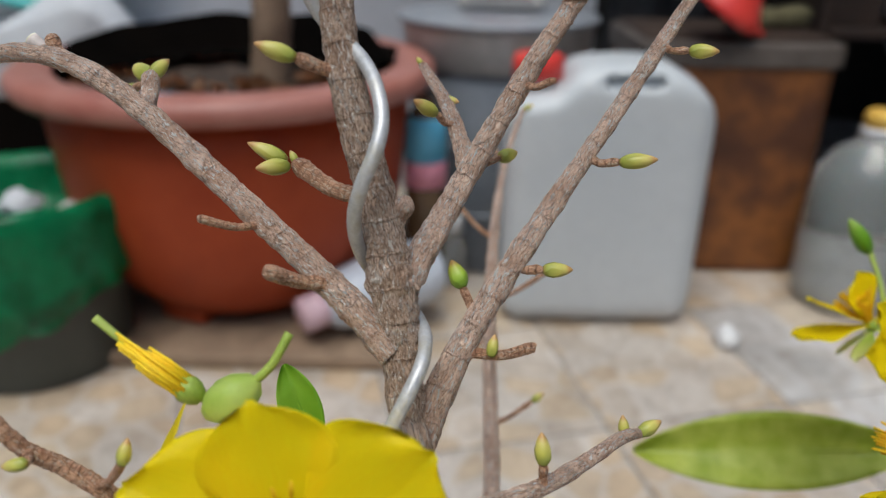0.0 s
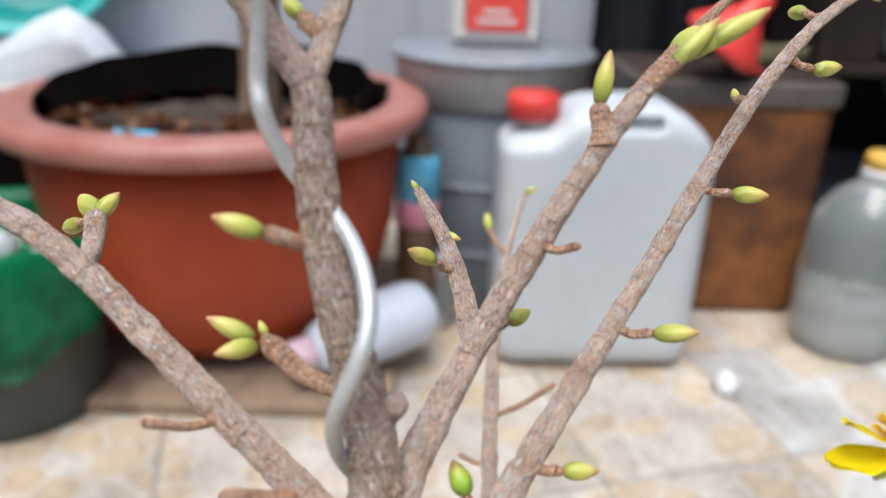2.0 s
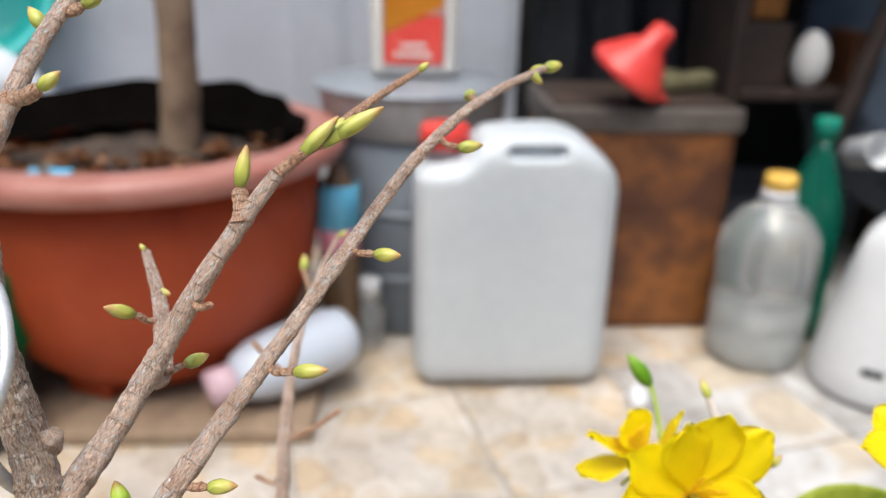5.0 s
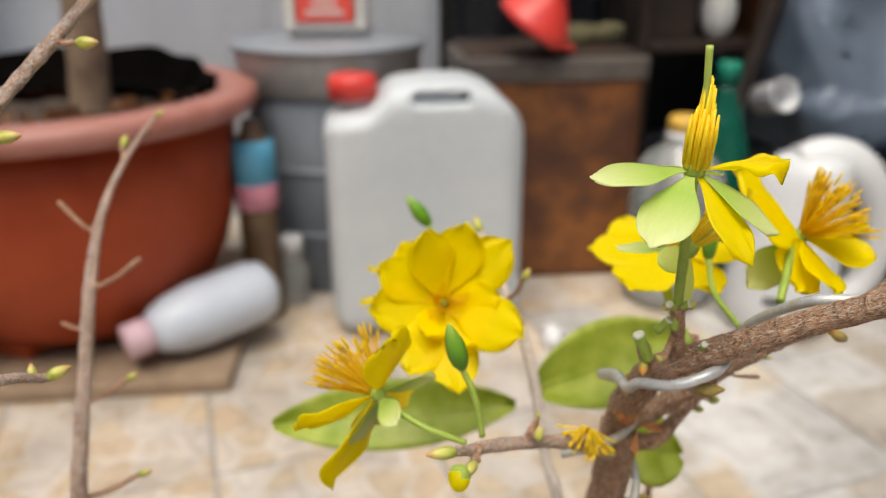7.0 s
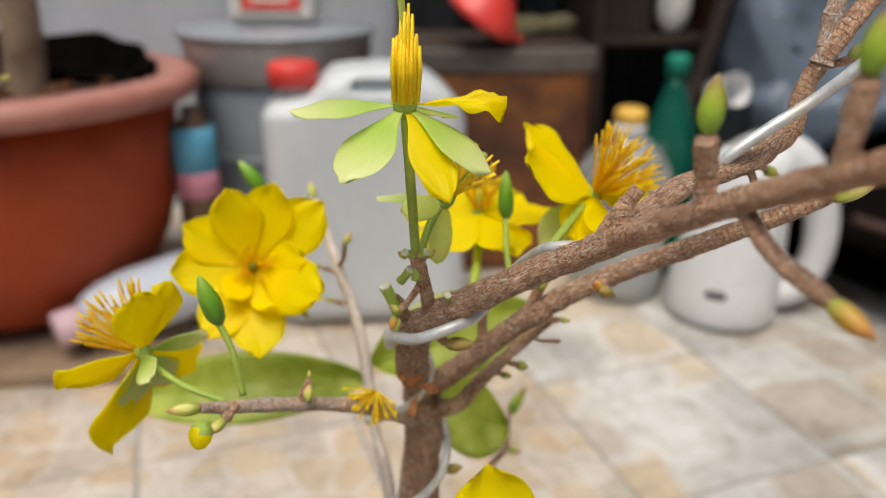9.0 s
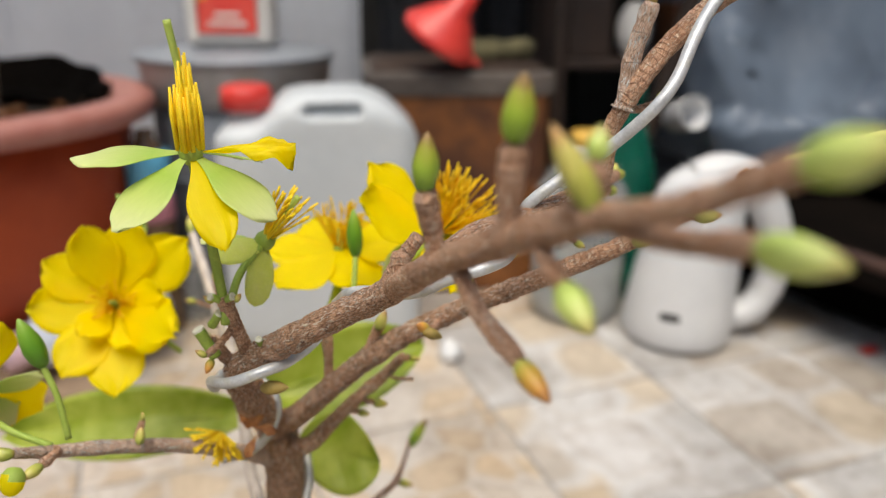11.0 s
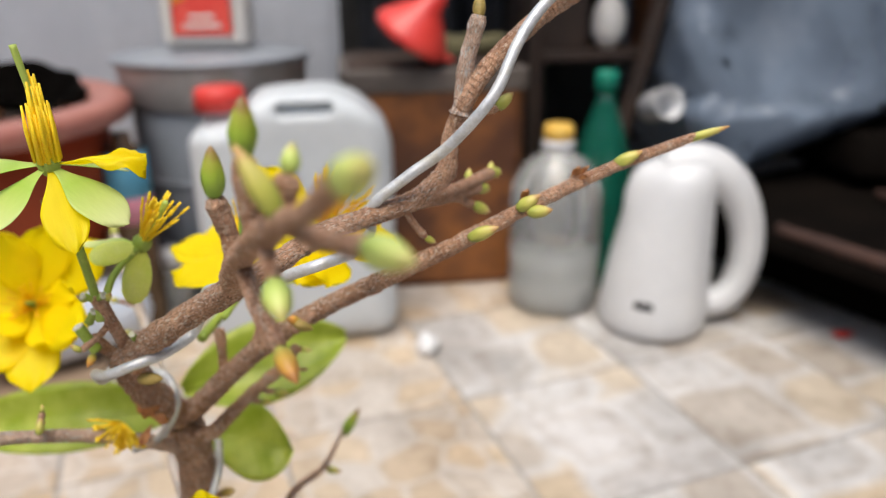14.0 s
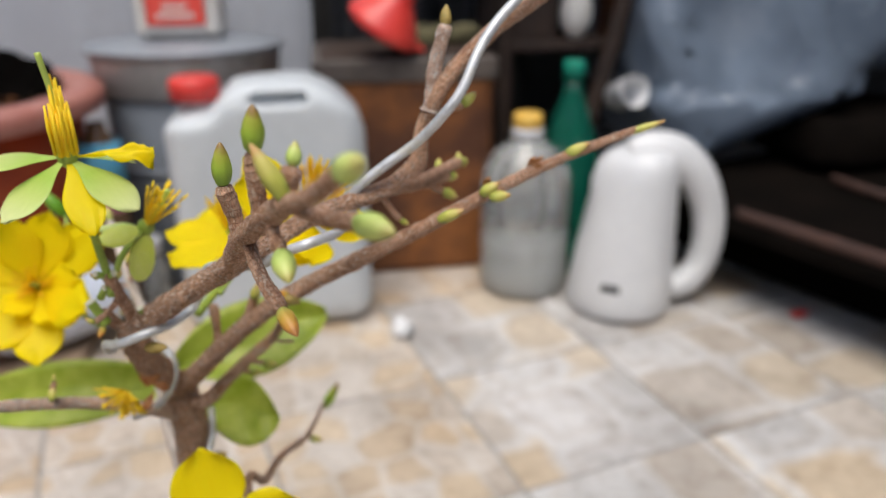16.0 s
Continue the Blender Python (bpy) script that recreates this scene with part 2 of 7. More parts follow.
SOIL = mottled("soil", [(0.018, 0.011, 0.008), (0.045, 0.026, 0.016), (0.12, 0.085, 0.06)], 30, 0.95, fine=140, bump_by=1.0, dist=0.006)
BLACK = mottled("black_plastic", [(0.012, 0.012, 0.013), (0.03, 0.03, 0.032)], 12, 0.45)
WHITE = mottled("white_plastic", [(0.60, 0.605, 0.615), (0.70, 0.70, 0.70)], 6, 0.38, fine=90, bump_by=0.1, grain=0.05)
CANWHITE = mottled("milky_plastic", [(0.49, 0.525, 0.55), (0.58, 0.605, 0.62)], 5, 0.42, fine=70, bump_by=0.15, grain=0.05)
RED = mottled("red_plastic", [(0.60, 0.035, 0.030), (0.70, 0.06, 0.045)], 20, 0.4, bump_by=0.1, grain=0.05)
YELLOWCAP = mottled("yellow_cap", [(0.72, 0.42, 0.06), (0.76, 0.50, 0.12)], 30, 0.45, bump_by=0.1, grain=0.05)
ZINC = mottled("galvanised_metal", [(0.36, 0.355, 0.34), (0.48, 0.475, 0.46), (0.40, 0.35, 0.28)], 9, 0.5, 0.15, fine=80)
DRUM = mottled("grey_painted_drum", [(0.13, 0.15, 0.18), (0.20, 0.22, 0.25)], 8, 0.55, 0.1)
RUST = mottled("rusty_brown_metal", [(0.065, 0.024, 0.012), (0.105, 0.038, 0.016), (0.27, 0.098, 0.024), (0.15, 0.054, 0.018)], 6, 0.55, 0.15, fine=90)
PANEL = mottled("grey_sheet_metal", [(0.44, 0.46, 0.50), (0.54, 0.56, 0.60), (0.48, 0.50, 0.54)], 2.5, 0.5, 0.2, fine=60, grain=0.05)
# Dark tone puts the storage nook's shade into the wall colour.
DARKWALL = mottled("shade_dark_wall", [(0.028, 0.028, 0.030), (0.068, 0.064, 0.062)], 4, 0.8)
PLASTER = mottled("plaster", [(0.42, 0.41, 0.39), (0.52, 0.51, 0.49)], 2, 0.85, fine=40, bump_by=0.5)
SLAB = mottled("old_plank", [(0.16, 0.105, 0.066), (0.30, 0.21, 0.14), (0.22, 0.15, 0.10)], 9, 0.8, fine=70, bump_by=0.6, dist=0.003)
SACK = mottled("woven_sack", [(0.54, 0.57, 0.61), (0.66, 0.68, 0.71)], 5, 0.7, fine=260, bump_by=0.5)
TEAL = mottled("turquoise_plastic", [(0.012, 0.24, 0.225), (0.02, 0.30, 0.28)], 8, 0.4, bump_by=0.1, grain=0.05)
TEALRIM = mottled("pale_turquoise", [(0.06, 0.42, 0.40), (0.09, 0.48, 0.46)], 8, 0.4, bump_by=0.1, grain=0.05)
GREENBAG = mottled("green_bag", [(0.003, 0.13, 0.042), (0.018, 0.34, 0.13), (0.006, 0.20, 0.065)], 14, 0.24, fine=60, bump_by=0.6, dist=0.004)
BUCKET = mottled("grey_green_bucket", [(0.05, 0.06, 0.055), (0.085, 0.095, 0.085)], 10, 0.55)
# The paler blue tones paint sky reflections into the dark cover.
COVER = mottled("cover_painted_sheen", [(0.055, 0.072, 0.100), (0.16, 0.20, 0.26), (0.37, 0.42, 0.49)], 3.2, 0.30, fine=7, bump_by=0.35, dist=0.02, spread=(0.25, 0.80), grain=0.03)
BROWNGLASS = mottled("brown_bottle", [(0.10, 0.06, 0.03), (0.17, 0.10, 0.05)], 20, 0.25)
BLUE = mottled("blue_label", [(0.10, 0.42, 0.66), (0.16, 0.52, 0.74)], 40, 0.5, grain=0.05)
PINK = mottled("pink_label", [(0.70, 0.24, 0.34), (0.78, 0.36, 0.44)], 40, 0.5, grain=0.05)
CREAM = mottled("cream_plastic", [(0.74, 0.70, 0.64), (0.80, 0.77, 0.72)], 12, 0.45, bump_by=0.1, grain=0.05)
LABELRED = mottled("red_print", [(0.72, 0.05, 0.04), (0.78, 0.10, 0.07)], 40, 0.5, bump_by=0.05, grain=0.05)
LABELORANGE = mottled("orange_print", [(0.85, 0.33, 0.02), (0.86, 0.40, 0.04)], 40, 0.5, bump_by=0.05, grain=0.05)
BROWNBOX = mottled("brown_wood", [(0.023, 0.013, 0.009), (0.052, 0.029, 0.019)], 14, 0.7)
OLDIRON = mottled("old_iron", [(0.030, 0.012, 0.008), (0.062, 0.026, 0.016)], 40, 0.75)
# Pitch black for liner and tear; elsewhere the colour stands for deep shade.
PITCH = mottled("pitch_black_and_shade", [(0.003, 0.0024, 0.002), (0.007, 0.005, 0.004)], 9, 0.9)
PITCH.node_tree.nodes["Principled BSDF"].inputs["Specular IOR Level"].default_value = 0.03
TRAY = mottled("tray_metal", [(0.075, 0.060, 0.052), (0.16, 0.135, 0.118)], 12, 0.55, 0.2)
TILE_A = tile_material("tile_square_stones", 7.6, "CHEBYCHEV", [(0.55, 0.54, 0.52), (0.47, 0.42, 0.36), (0.57, 0.56, 0.545), (0.585, 0.48, 0.35), (0.53, 0.52, 0.505), (0.59, 0.575, 0.56), (0.49, 0.445, 0.39), (0.56, 0.55, 0.535), (0.60, 0.52, 0.41)], (0.61, 0.60, 0.585), 0.55, 0.03)
TILE_B = tile_material("tile_pebbles", 19, "EUCLIDEAN", [(0.59, 0.465, 0.325), (0.56, 0.495, 0.42), (0.61, 0.50, 0.365), (0.55, 0.445, 0.325), (0.62, 0.57, 0.51)], (0.62, 0.58, 0.53))
GROUT = mottled("grout", [(0.25, 0.235, 0.22), (0.36, 0.34, 0.32)], 20, 0.9)


def glass(name, color, rough=0.1, alpha=1.0):
    m, _, _, b = material(name, color, rough)
    b.inputs["Transmission Weight"].default_value = alpha
    b.inputs["IOR"].default_value = 1.45
    return m


CLEAR = glass("clear_bottle", (0.92, 0.95, 0.95), 0.15, 0.85)
GREENGLASS = glass("green_bottle", (0.02, 0.30, 0.20), 0.12, 0.75)
CLOUDY = mottled("cloudy_water", [(0.40, 0.40, 0.38), (0.48, 0.47, 0.44)], 12, 0.3, bump_by=0.05, grain=0.05)

# ---------- mesh helpers ----------


def mesh_of(name, bm, mats, smooth=True):
    me = bpy.data.meshes.new(name)
    bmesh.ops.recalc_face_normals(bm, faces=bm.faces)
    bm.to_mesh(me)
    bm.free()
    for m in mats if isinstance(mats, (list, tuple)) else [mats]:
        me.materials.append(m)
    if smooth:
        me.polygons.foreach_set("use_smooth", [True] * len(me.polygons))
    return me


def part(name, bm, mat, parent, label="", smooth=True):
    ob = new(name, mesh_of(name, bm, mat, smooth))
    ob.parent = parent
    if label:
        tagged(ob, label)
    return ob


def thing(name, label, category, at=(0, 0, 0), turn=0, group="", kind=""):
    ob = new(name)
    ob.matrix_world = pose(*at, 0, 0, turn)
    ob.empty_display_size = 0.05
    return tagged(ob, label, category, group, kind)


def solid(name, bm, mat, label, category, at=(0, 0, 0), turn=0, group="", kind="", smooth=True):
    ob = new(name, mesh_of(name, bm, mat, smooth))
    ob.matrix_world = pose(*at, 0, 0, turn)
    return tagged(ob, label, category, group, kind)


def box(bm, x0, x1, y0, y1, z0, z1, bevel=0.0):
    r = bmesh.ops.create_cube(bm, size=1)
    bmesh.ops.scale(bm, vec=(x1 - x0, y1 - y0, z1 - z0), verts=r["verts"])
    bmesh.ops.translate(bm, vec=((x0 + x1) / 2, (y0 + y1) / 2, (z0 + z1) / 2), verts=r["verts"])
    if bevel:
        es = list({e for v in r["verts"] for e in v.link_edges})
        bmesh.ops.bevel(bm, geom=es, offset=bevel, segments=2, affect="EDGES", profile=0.5)
    return bm


def lathe(bm, profile, n=40, wob=0.0):
    """Turns a profile of (radius, height) about z. A radius of 0 closes it."""
    rings = []
    for k, (r, z) in enumerate(profile):
        if r <= 1e-6:
            rings.append([bm.verts.new((0, 0, z))])
        else:
            ring = []
            for i in range(n):
                a = 2 * math.pi * i / n
                q = r * (1 + wob * noise.noise(Vector((math.cos(a) * 1.5, math.sin(a) * 1.5, z * 12))))
                ring.append(bm.verts.new((q * math.cos(a), q * math.sin(a), z)))
            rings.append(ring)
    for a, b in zip(rings, rings[1:]):
        for i in range(n):
            p, q = a[i % len(a)], a[(i + 1) % len(a)]
            s, t = b[(i + 1) % len(b)], b[i % len(b)]
            vs = []
            for v in (p, q, s, t):
                if v not in vs:
                    vs.append(v)
            if len(vs) > 2:
                bm.faces.new(vs)
    return bm


def spline(points, step):
    """Points on a smooth curve through the given ones (any number of columns)."""
    p = np.array(points, float)
    p = np.vstack([2 * p[0] - p[1], p, 2 * p[-1] - p[-2]])
    out = []
    for i in range(1, len(p) - 2):
        n = max(2, int(np.linalg.norm(p[i + 1, :3] - p[i, :3]) / step))
        for k in range(n):
            u = k / n
            a, b, c, d = p[i - 1], p[i], p[i + 1], p[i + 2]
            out.append(0.5 * (2 * b + (c - a) * u + (2 * a - 5 * b + 4 * c - d) * u * u + (3 * b - a - 3 * c + d) * u ** 3))
    out.append(p[-2])
    return np.array(out)


def tube(bm, rows, sides=12, rough=0.0, knots=0.0, grain=300.0, flat=1.0, rings_every=0.0):
    """Sweeps a round section along rows of x, y, z, radius, with a lumpy skin."""
    rows = np.asarray(rows, float)
    tang = np.gradient(rows[:, :3], axis=0)
    tang /= np.linalg.norm(tang, axis=1)[:, None] + 1e-12
    side = Vector(tang[0]).orthogonal().normalized()
    rings, along = [], 0.0
    for k, (row, t) in enumerate(zip(rows, tang)):
        t = Vector(t)
        side = (side - t * side.dot(t)).normalized()
        up = t.cross(side)
        along += 0 if not k else float(np.linalg.norm(rows[k, :3] - rows[k - 1, :3]))
        r = row[3]
        if knots:
            r *= 1 + knots * max(0.0, noise.noise(Vector((along * 140, row[0] * 40, 3.7)))) ** 1.5
        if rings_every:
            r *= 1 + 0.08 * max(0.0, math.sin(along * 6.283 / rings_every + 1.5 * noise.noise(Vector(row[:3]) * 200))) ** 4
        ring = []
        for i in range(sides):
            a = 2 * math.pi * i / sides
            d = side * math.cos(a) + up * math.sin(a) * flat
            q = Vector(row[:3]) + d * r
            if rough:
                q = q + d * r * rough * (noise.noise(q * grain * 0.6) + 0.8 * (0.5 - 2 * abs(noise.noise(q * grain * 1.3))))
            ring.append(bm.verts.new(q))
        rings.append(ring)
    for a, b in zip(rings, rings[1:]):
        for i in range(sides):
            bm.faces.new((a[i], a[(i + 1) % sides], b[(i + 1) % sides], b[i]))
    bm.faces.new(rings[0][::-1])
    bm.faces.new(rings[-1])
    return bm


def rounded(corners, r, n=5):
    """A closed outline in x and z with rounded corners; r is one radius or one for each."""
    out, m = [], len(corners)
    for i, c in enumerate(corners):
        c = Vector(c)
        p, q = Vector(corners[i - 1]), Vector(corners[(i + 1) % m])
        k = r[i] if isinstance(r, (list, tuple)) else r
        a = c + (p - c).normalized() * min(k, (p - c).length * 0.49)
        b = c + (q - c).normalized() * min(k, (q - c).length * 0.49)
        for j in range(n + 1):
            u = j / n
            out.append(a * (1 - u) ** 2 + c * 2 * u * (1 - u) + b * u * u)
    return out


def inset(loop, d):
    out, m = [], len(loop)
    for i in range(m):
        a, b = loop[i - 1], loop[(i + 1) % m]
        t = (b - a).normalized()
        out.append(loop[i] + Vector((-t.y, t.x)) * d)
    return out


def slab_of(bm, outline, depth, edge, hole=None, steps=5):
    """A thick plate: outline in x, z (counter-clockwise), rounded towards its front and back; it may have a hole through it."""
    area = sum(a.x * b.y - b.x * a.y for a, b in zip(outline, outline[1:] + outline[:1]))
    s = 1 if area > 0 else -1
    rows = [(-depth / 2 + edge * (1 - math.sin(math.pi / 2 * k / steps)), edge * (1 - math.cos(math.pi / 2 * k / steps))) for k in range(steps, -1, -1)]
    rows = rows + [(-y, d) for y, d in rows[::-1]]
    rings, holes = [], []
    for y, d in rows:
        rings.append([bm.verts.new((p.x, y, p.y)) for p in inset(outline, s * d)])
        if hole:
            holes.append([bm.verts.new((p.x, y, p.y)) for p in inset(hole, -s * d * 0.5)])
    for seq in (rings, holes):
        for a, b in zip(seq, seq[1:]):
            m = len(a)
            for i in range(m):
                bm.faces.new((a[i], a[(i + 1) % m], b[(i + 1) % m], b[i]))
    for k in (0, -1):
        loops = [rings[k]] + ([holes[k]] if hole else [])
        es = []
        for lp in loops:
            for i in range(len(lp)):
                es.append(bm.edges.get((lp[i], lp[(i + 1) % len(lp)])))
        bmesh.ops.triangle_fill(bm, edges=es, use_beauty=True)
    return bm


def soft_box(bm, sx, sy, sz, r, cuts):
    """A box about the origin whose edges and corners are round, with radius r."""
    bmesh.ops.create_cube(bm, size=2)
    bmesh.ops.subdivide_edges(bm, edges=bm.edges[:], cuts=cuts, use_grid_fill=True)
    for v in bm.verts:
        h = Vector((sx / 2, sy / 2, sz / 2))
        p = Vector([math.copysign(abs(c) ** 0.75, c) * q for c, q in zip(v.co, h)])
        core = Vector([max(-q + r, min(q - r, c)) for c, q in zip(p, h)])
        d = p - core
        v.co = core + d.normalized() * r if d.length > 1e-6 else p
    return bm


def carved(bm, cutter, mat):
    """The mesh of one bmesh with another cut out of it."""
    a, b = new("carving", mesh_of("body", bm, mat)), new("cutter", mesh_of("cutter", cutter, mat))
    m = a.modifiers.new("cut", "BOOLEAN")
    m.operation, m.object, m.solver = "DIFFERENCE", b, "EXACT"
    bpy.context.view_layer.update()
    me = bpy.data.meshes.new_from_object(a.evaluated_get(bpy.context.evaluated_depsgraph_get()))
    bpy.data.objects.remove(a)
    bpy.data.objects.remove(b)
    return me


def lumpy(bm, amount, scale, seed=0.0, keep=None):
    for v in bm.verts:
        if keep and keep(v.co):
            continue
        q = v.co * scale + Vector((seed, seed * 0.7, -seed))
        v.co += Vector((noise.noise(q), noise.noise(q + Vector((9, 0, 0))), noise.noise(q + Vector((0, 9, 0))))) * amount
    return bm


# ---------- the place ----------
bm = bmesh.new()
box(bm, -3.0, 3.2, -2.6, 2.6, -0.12, -0.0025)
FLOOR = solid("floor", bm, GROUT, "pale grey grout bed under worn mosaic-print floor tiles", "floor", kind="structure", smooth=False)
TURN = radians(13.6)
TILE = 0.25

bm = bmesh.new()
ribs = []
x = -3.0
while x < 0.345:
    ribs += [(x, 1.60), (x + 0.10, 1.60), (x + 0.125, 1.593), (x + 0.215, 1.593), (x + 0.24, 1.60)]
    x += 0.34
ribs = [(min(px, 0.35), py) for px, py in ribs if px < 0.36]
front = [(bm.verts.new((px, py, 0)), bm.verts.new((px, py, 2.1))) for px, py in ribs]
rear = [(bm.verts.new((px, py + 0.012, 0)), bm.verts.new((px, py + 0.012, 2.1))) for px, py in ribs]
for seq in (front, rear):
    for (a, b), (c, d) in zip(seq, seq[1:]):
        bm.faces.new((a, c, d, b))
for k in (0, -1):
    bm.faces.new((front[k][0], front[k][1], rear[k][1], rear[k][0]))
for j in (0, 1):
    for (a, b) in zip(range(len(front) - 1), range(1, len(front))):
        bm.faces.new((front[a][j], front[b][j], rear[b][j], rear[a][j]))
solid("wall_north", bm, PANEL, "weathered grey ribbed sheet-metal fence panel", "wall", kind="structure", smooth=False)

# East, west and south walls are unseen, added to hold back low sky light.
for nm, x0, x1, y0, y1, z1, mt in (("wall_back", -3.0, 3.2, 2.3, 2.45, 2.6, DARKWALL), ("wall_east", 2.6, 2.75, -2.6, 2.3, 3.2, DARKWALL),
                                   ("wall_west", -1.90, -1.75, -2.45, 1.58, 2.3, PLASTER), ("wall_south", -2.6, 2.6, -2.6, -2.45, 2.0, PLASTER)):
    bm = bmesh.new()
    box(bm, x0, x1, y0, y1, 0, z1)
    solid(nm, bm, mt, "plain masonry wall coloured dark to stand for shade" if mt is DARKWALL else "unseen plain grey wall added to hold back low sky light", "wall", kind="structure", smooth=False)
# Unseen slab, added overhead to keep light out of the nook.
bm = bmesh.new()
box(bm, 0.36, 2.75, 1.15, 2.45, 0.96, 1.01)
solid("ceiling", bm, DARKWALL, "unseen low slab added to shade a cluttered storage nook", "roof", kind="structure", smooth=False)


def wooden_slab():
    bm = bmesh.new()
    box(bm, -0.28, 0.28, -0.24, 0.24, 0, 0.0215, 0.005)
    lumpy(bm, 0.002, 14, 0.0, lambda c: c.z < 0.002)
    solid("plank", bm, SLAB, "worn brown wooden board lying under the big plant pot", "board", (-0.33, 1.10, 0), 0, smooth=False)


wooden_slab()


def big_pot():
    global POT
    p = POT = thing("plant_pot", "large round terracotta-red plastic pot with a wide rim", "plant pot", (-0.306, 1.10, 0.036))
    bm = bmesh.new()
    prof = [(0.0, 0.000), (0.138, 0.000), (0.162, 0.006), (0.199, 0.044), (0.224, 0.092), (0.241, 0.155), (0.250, 0.24), (0.254, 0.298), (0.272, 0.303), (0.286, 0.303),
            (0.291, 0.312), (0.290, 0.326), (0.280, 0.333), (0.250, 0.335), (0.236, 0.328), (0.232, 0.30), (0.225, 0.20), (0.20, 0.15), (0.0, 0.15)]
    lathe(bm, prof[:8] + [(0.240, 0.300), (0.232, 0.296)] + prof[16:], 72)
    part("body", bm, CLAY, p)
    bm = bmesh.new()
    lathe(bm, [(0.2335, 0.3005)] + [(r + 0.0005, z) for r, z in prof[7:15]] + [(0.2335, 0.328), (0.2335, 0.3005)], 72)
    part("rim", bm, CLAYRIM, p, "rim painted pinkish for the sky's reflection")
    for a in (-112, -22, 68, 158):
        bm = bmesh.new()
        box(bm, -0.022, 0.030, -0.036, 0.036, -0.014, 0.034, 0.005)
        f = part("foot", bm, CLAY, p, "stubby moulded foot")
        f.matrix_local = pose(0.135 * math.cos(radians(a)), 0.135 * math.sin(radians(a)), 0.0, 0, 0, a)
    bm = bmesh.new()
    box(bm, -0.03, 0.03, -0.003, 0.003, 0, 0.018, 0.002)
    m = part("stamped_mark", bm, BLACK, p, "small dark stamped mark below the rim")
    m.matrix_local = pose(0.165, -0.183, 0.262, -12, 0, 42)
    bm = bmesh.new()
    lathe(bm, [(0.228, 0.285), (0.222, 0.296), (0.16, 0.30), (0.08, 0.304), (0.0, 0.306)], 48, 0.04)
    lumpy(bm, 0.008, 22, 2.0)
    part("soil", bm, SOIL, p, "dry brown soil strewn with leaf litter")
    bm = bmesh.new()
    n, rows = 44, []
    for i in range(n + 1):
        a = radians(-8 + 208 * i / n)
        w = 0.012 * noise.noise(Vector((i * 0.22, 0, 0)))
        swell = math.sin(math.pi * i / n)
        reach = 0.03 + 0.085 * swell + 0.03 * noise.noise(Vector((i * 0.3, 7, 0)))
        line = []
        for k, (r, z) in enumerate(((0.224, 0.296), (0.231 + w, 0.334 + 1.1 * w + 0.030 * swell), (0.218 + w, 0.336 + w + 0.026 * swell), (0.216 - 0.3 * reach, 0.318), (0.214 - 0.65 * reach, 0.322), (0.210 - reach, 0.317))):
            z += 0.010 * noise.noise(Vector((i * 0.35, k * 0.8, 2))) if k > 2 else 0
            line.append(bm.verts.new((r * math.cos(a), r * math.sin(a), z)))
        rows.append(line)
    for a, b in zip(rows, rows[1:]):
        for k in range(5):
            bm.faces.new((a[k], b[k], b[k + 1], a[k + 1]))
    bmesh.ops.solidify(bm, geom=bm.faces[:], thickness=0.003)
    part("liner", bm, PITCH, p, "crumpled black plastic liner standing above the soil")
    bm = bmesh.new()
    tube(bm, spline([(0.05, 0.0, 0.25, 0.03), (0.06, 0.0, 0.36, 0.026), (0.066, 0.005, 0.52, 0.025), (0.075, 0.01, 0.75, 0.024), (0.07, 0.02, 1.0, 0.02)], 0.02), 18, 0.12, 0.2, 40)
    part("trunk", bm, mottled("old_trunk", [(0.17, 0.11, 0.07), (0.30, 0.21, 0.14)], 20, 0.85, fine=120, bump_by=0.8, dist=0.003), p, "brown bare trunk rising from the soil")
    for k, (a, r, s) in enumerate(((-60, 0.17, 0.028), (-35, 0.19, 0.022), (-20, 0.15, 0.03), (-110, 0.18, 0.02), (-80, 0.12, 0.024), (10, 0.19, 0.02))):
        bm = bmesh.new()
        bmesh.ops.create_icosphere(bm, subdivisions=2, radius=s)
        lumpy(bm, s * 0.35, 40, k * 3.1)
        st = part("stone", bm, SLAB if k % 3 else CREAM, p, "pale stone on the soil")
        st.location, st.scale = (r * math.cos(radians(a)), r * math.sin(radians(a)), 0.292), (1, 0.8, 0.5)


big_pot()


def dry_leaf_mesh():
    bm = bmesh.new()
    vs = []
    for i in range(7):
        u = i / 6
        w = 0.3 * math.sin(math.pi * (0.04 + 0.94 * u)) ** 0.8
        vs.append([bm.verts.new((w * q, u - 0.5, 0.16 * abs(q) + 0.25 * (u - 0.5) ** 2 + 0.05 * math.sin(9 * u + q))) for q in (-1, -0.5, 0, 0.5, 1)])
    for a, b in zip(vs, vs[1:]):
        for j in range(4):
            bm.faces.new((a[j], a[j + 1], b[j + 1], b[j]))
    bmesh.ops.solidify(bm, geom=bm.faces[:], thickness=0.02)
    return mesh_of("dry_leaf", bm, mottled("dry_leaf", [(0.17, 0.06, 0.02), (0.30, 0.12, 0.04), (0.44, 0.30, 0.20)], 1.5, 0.7, shift=True))


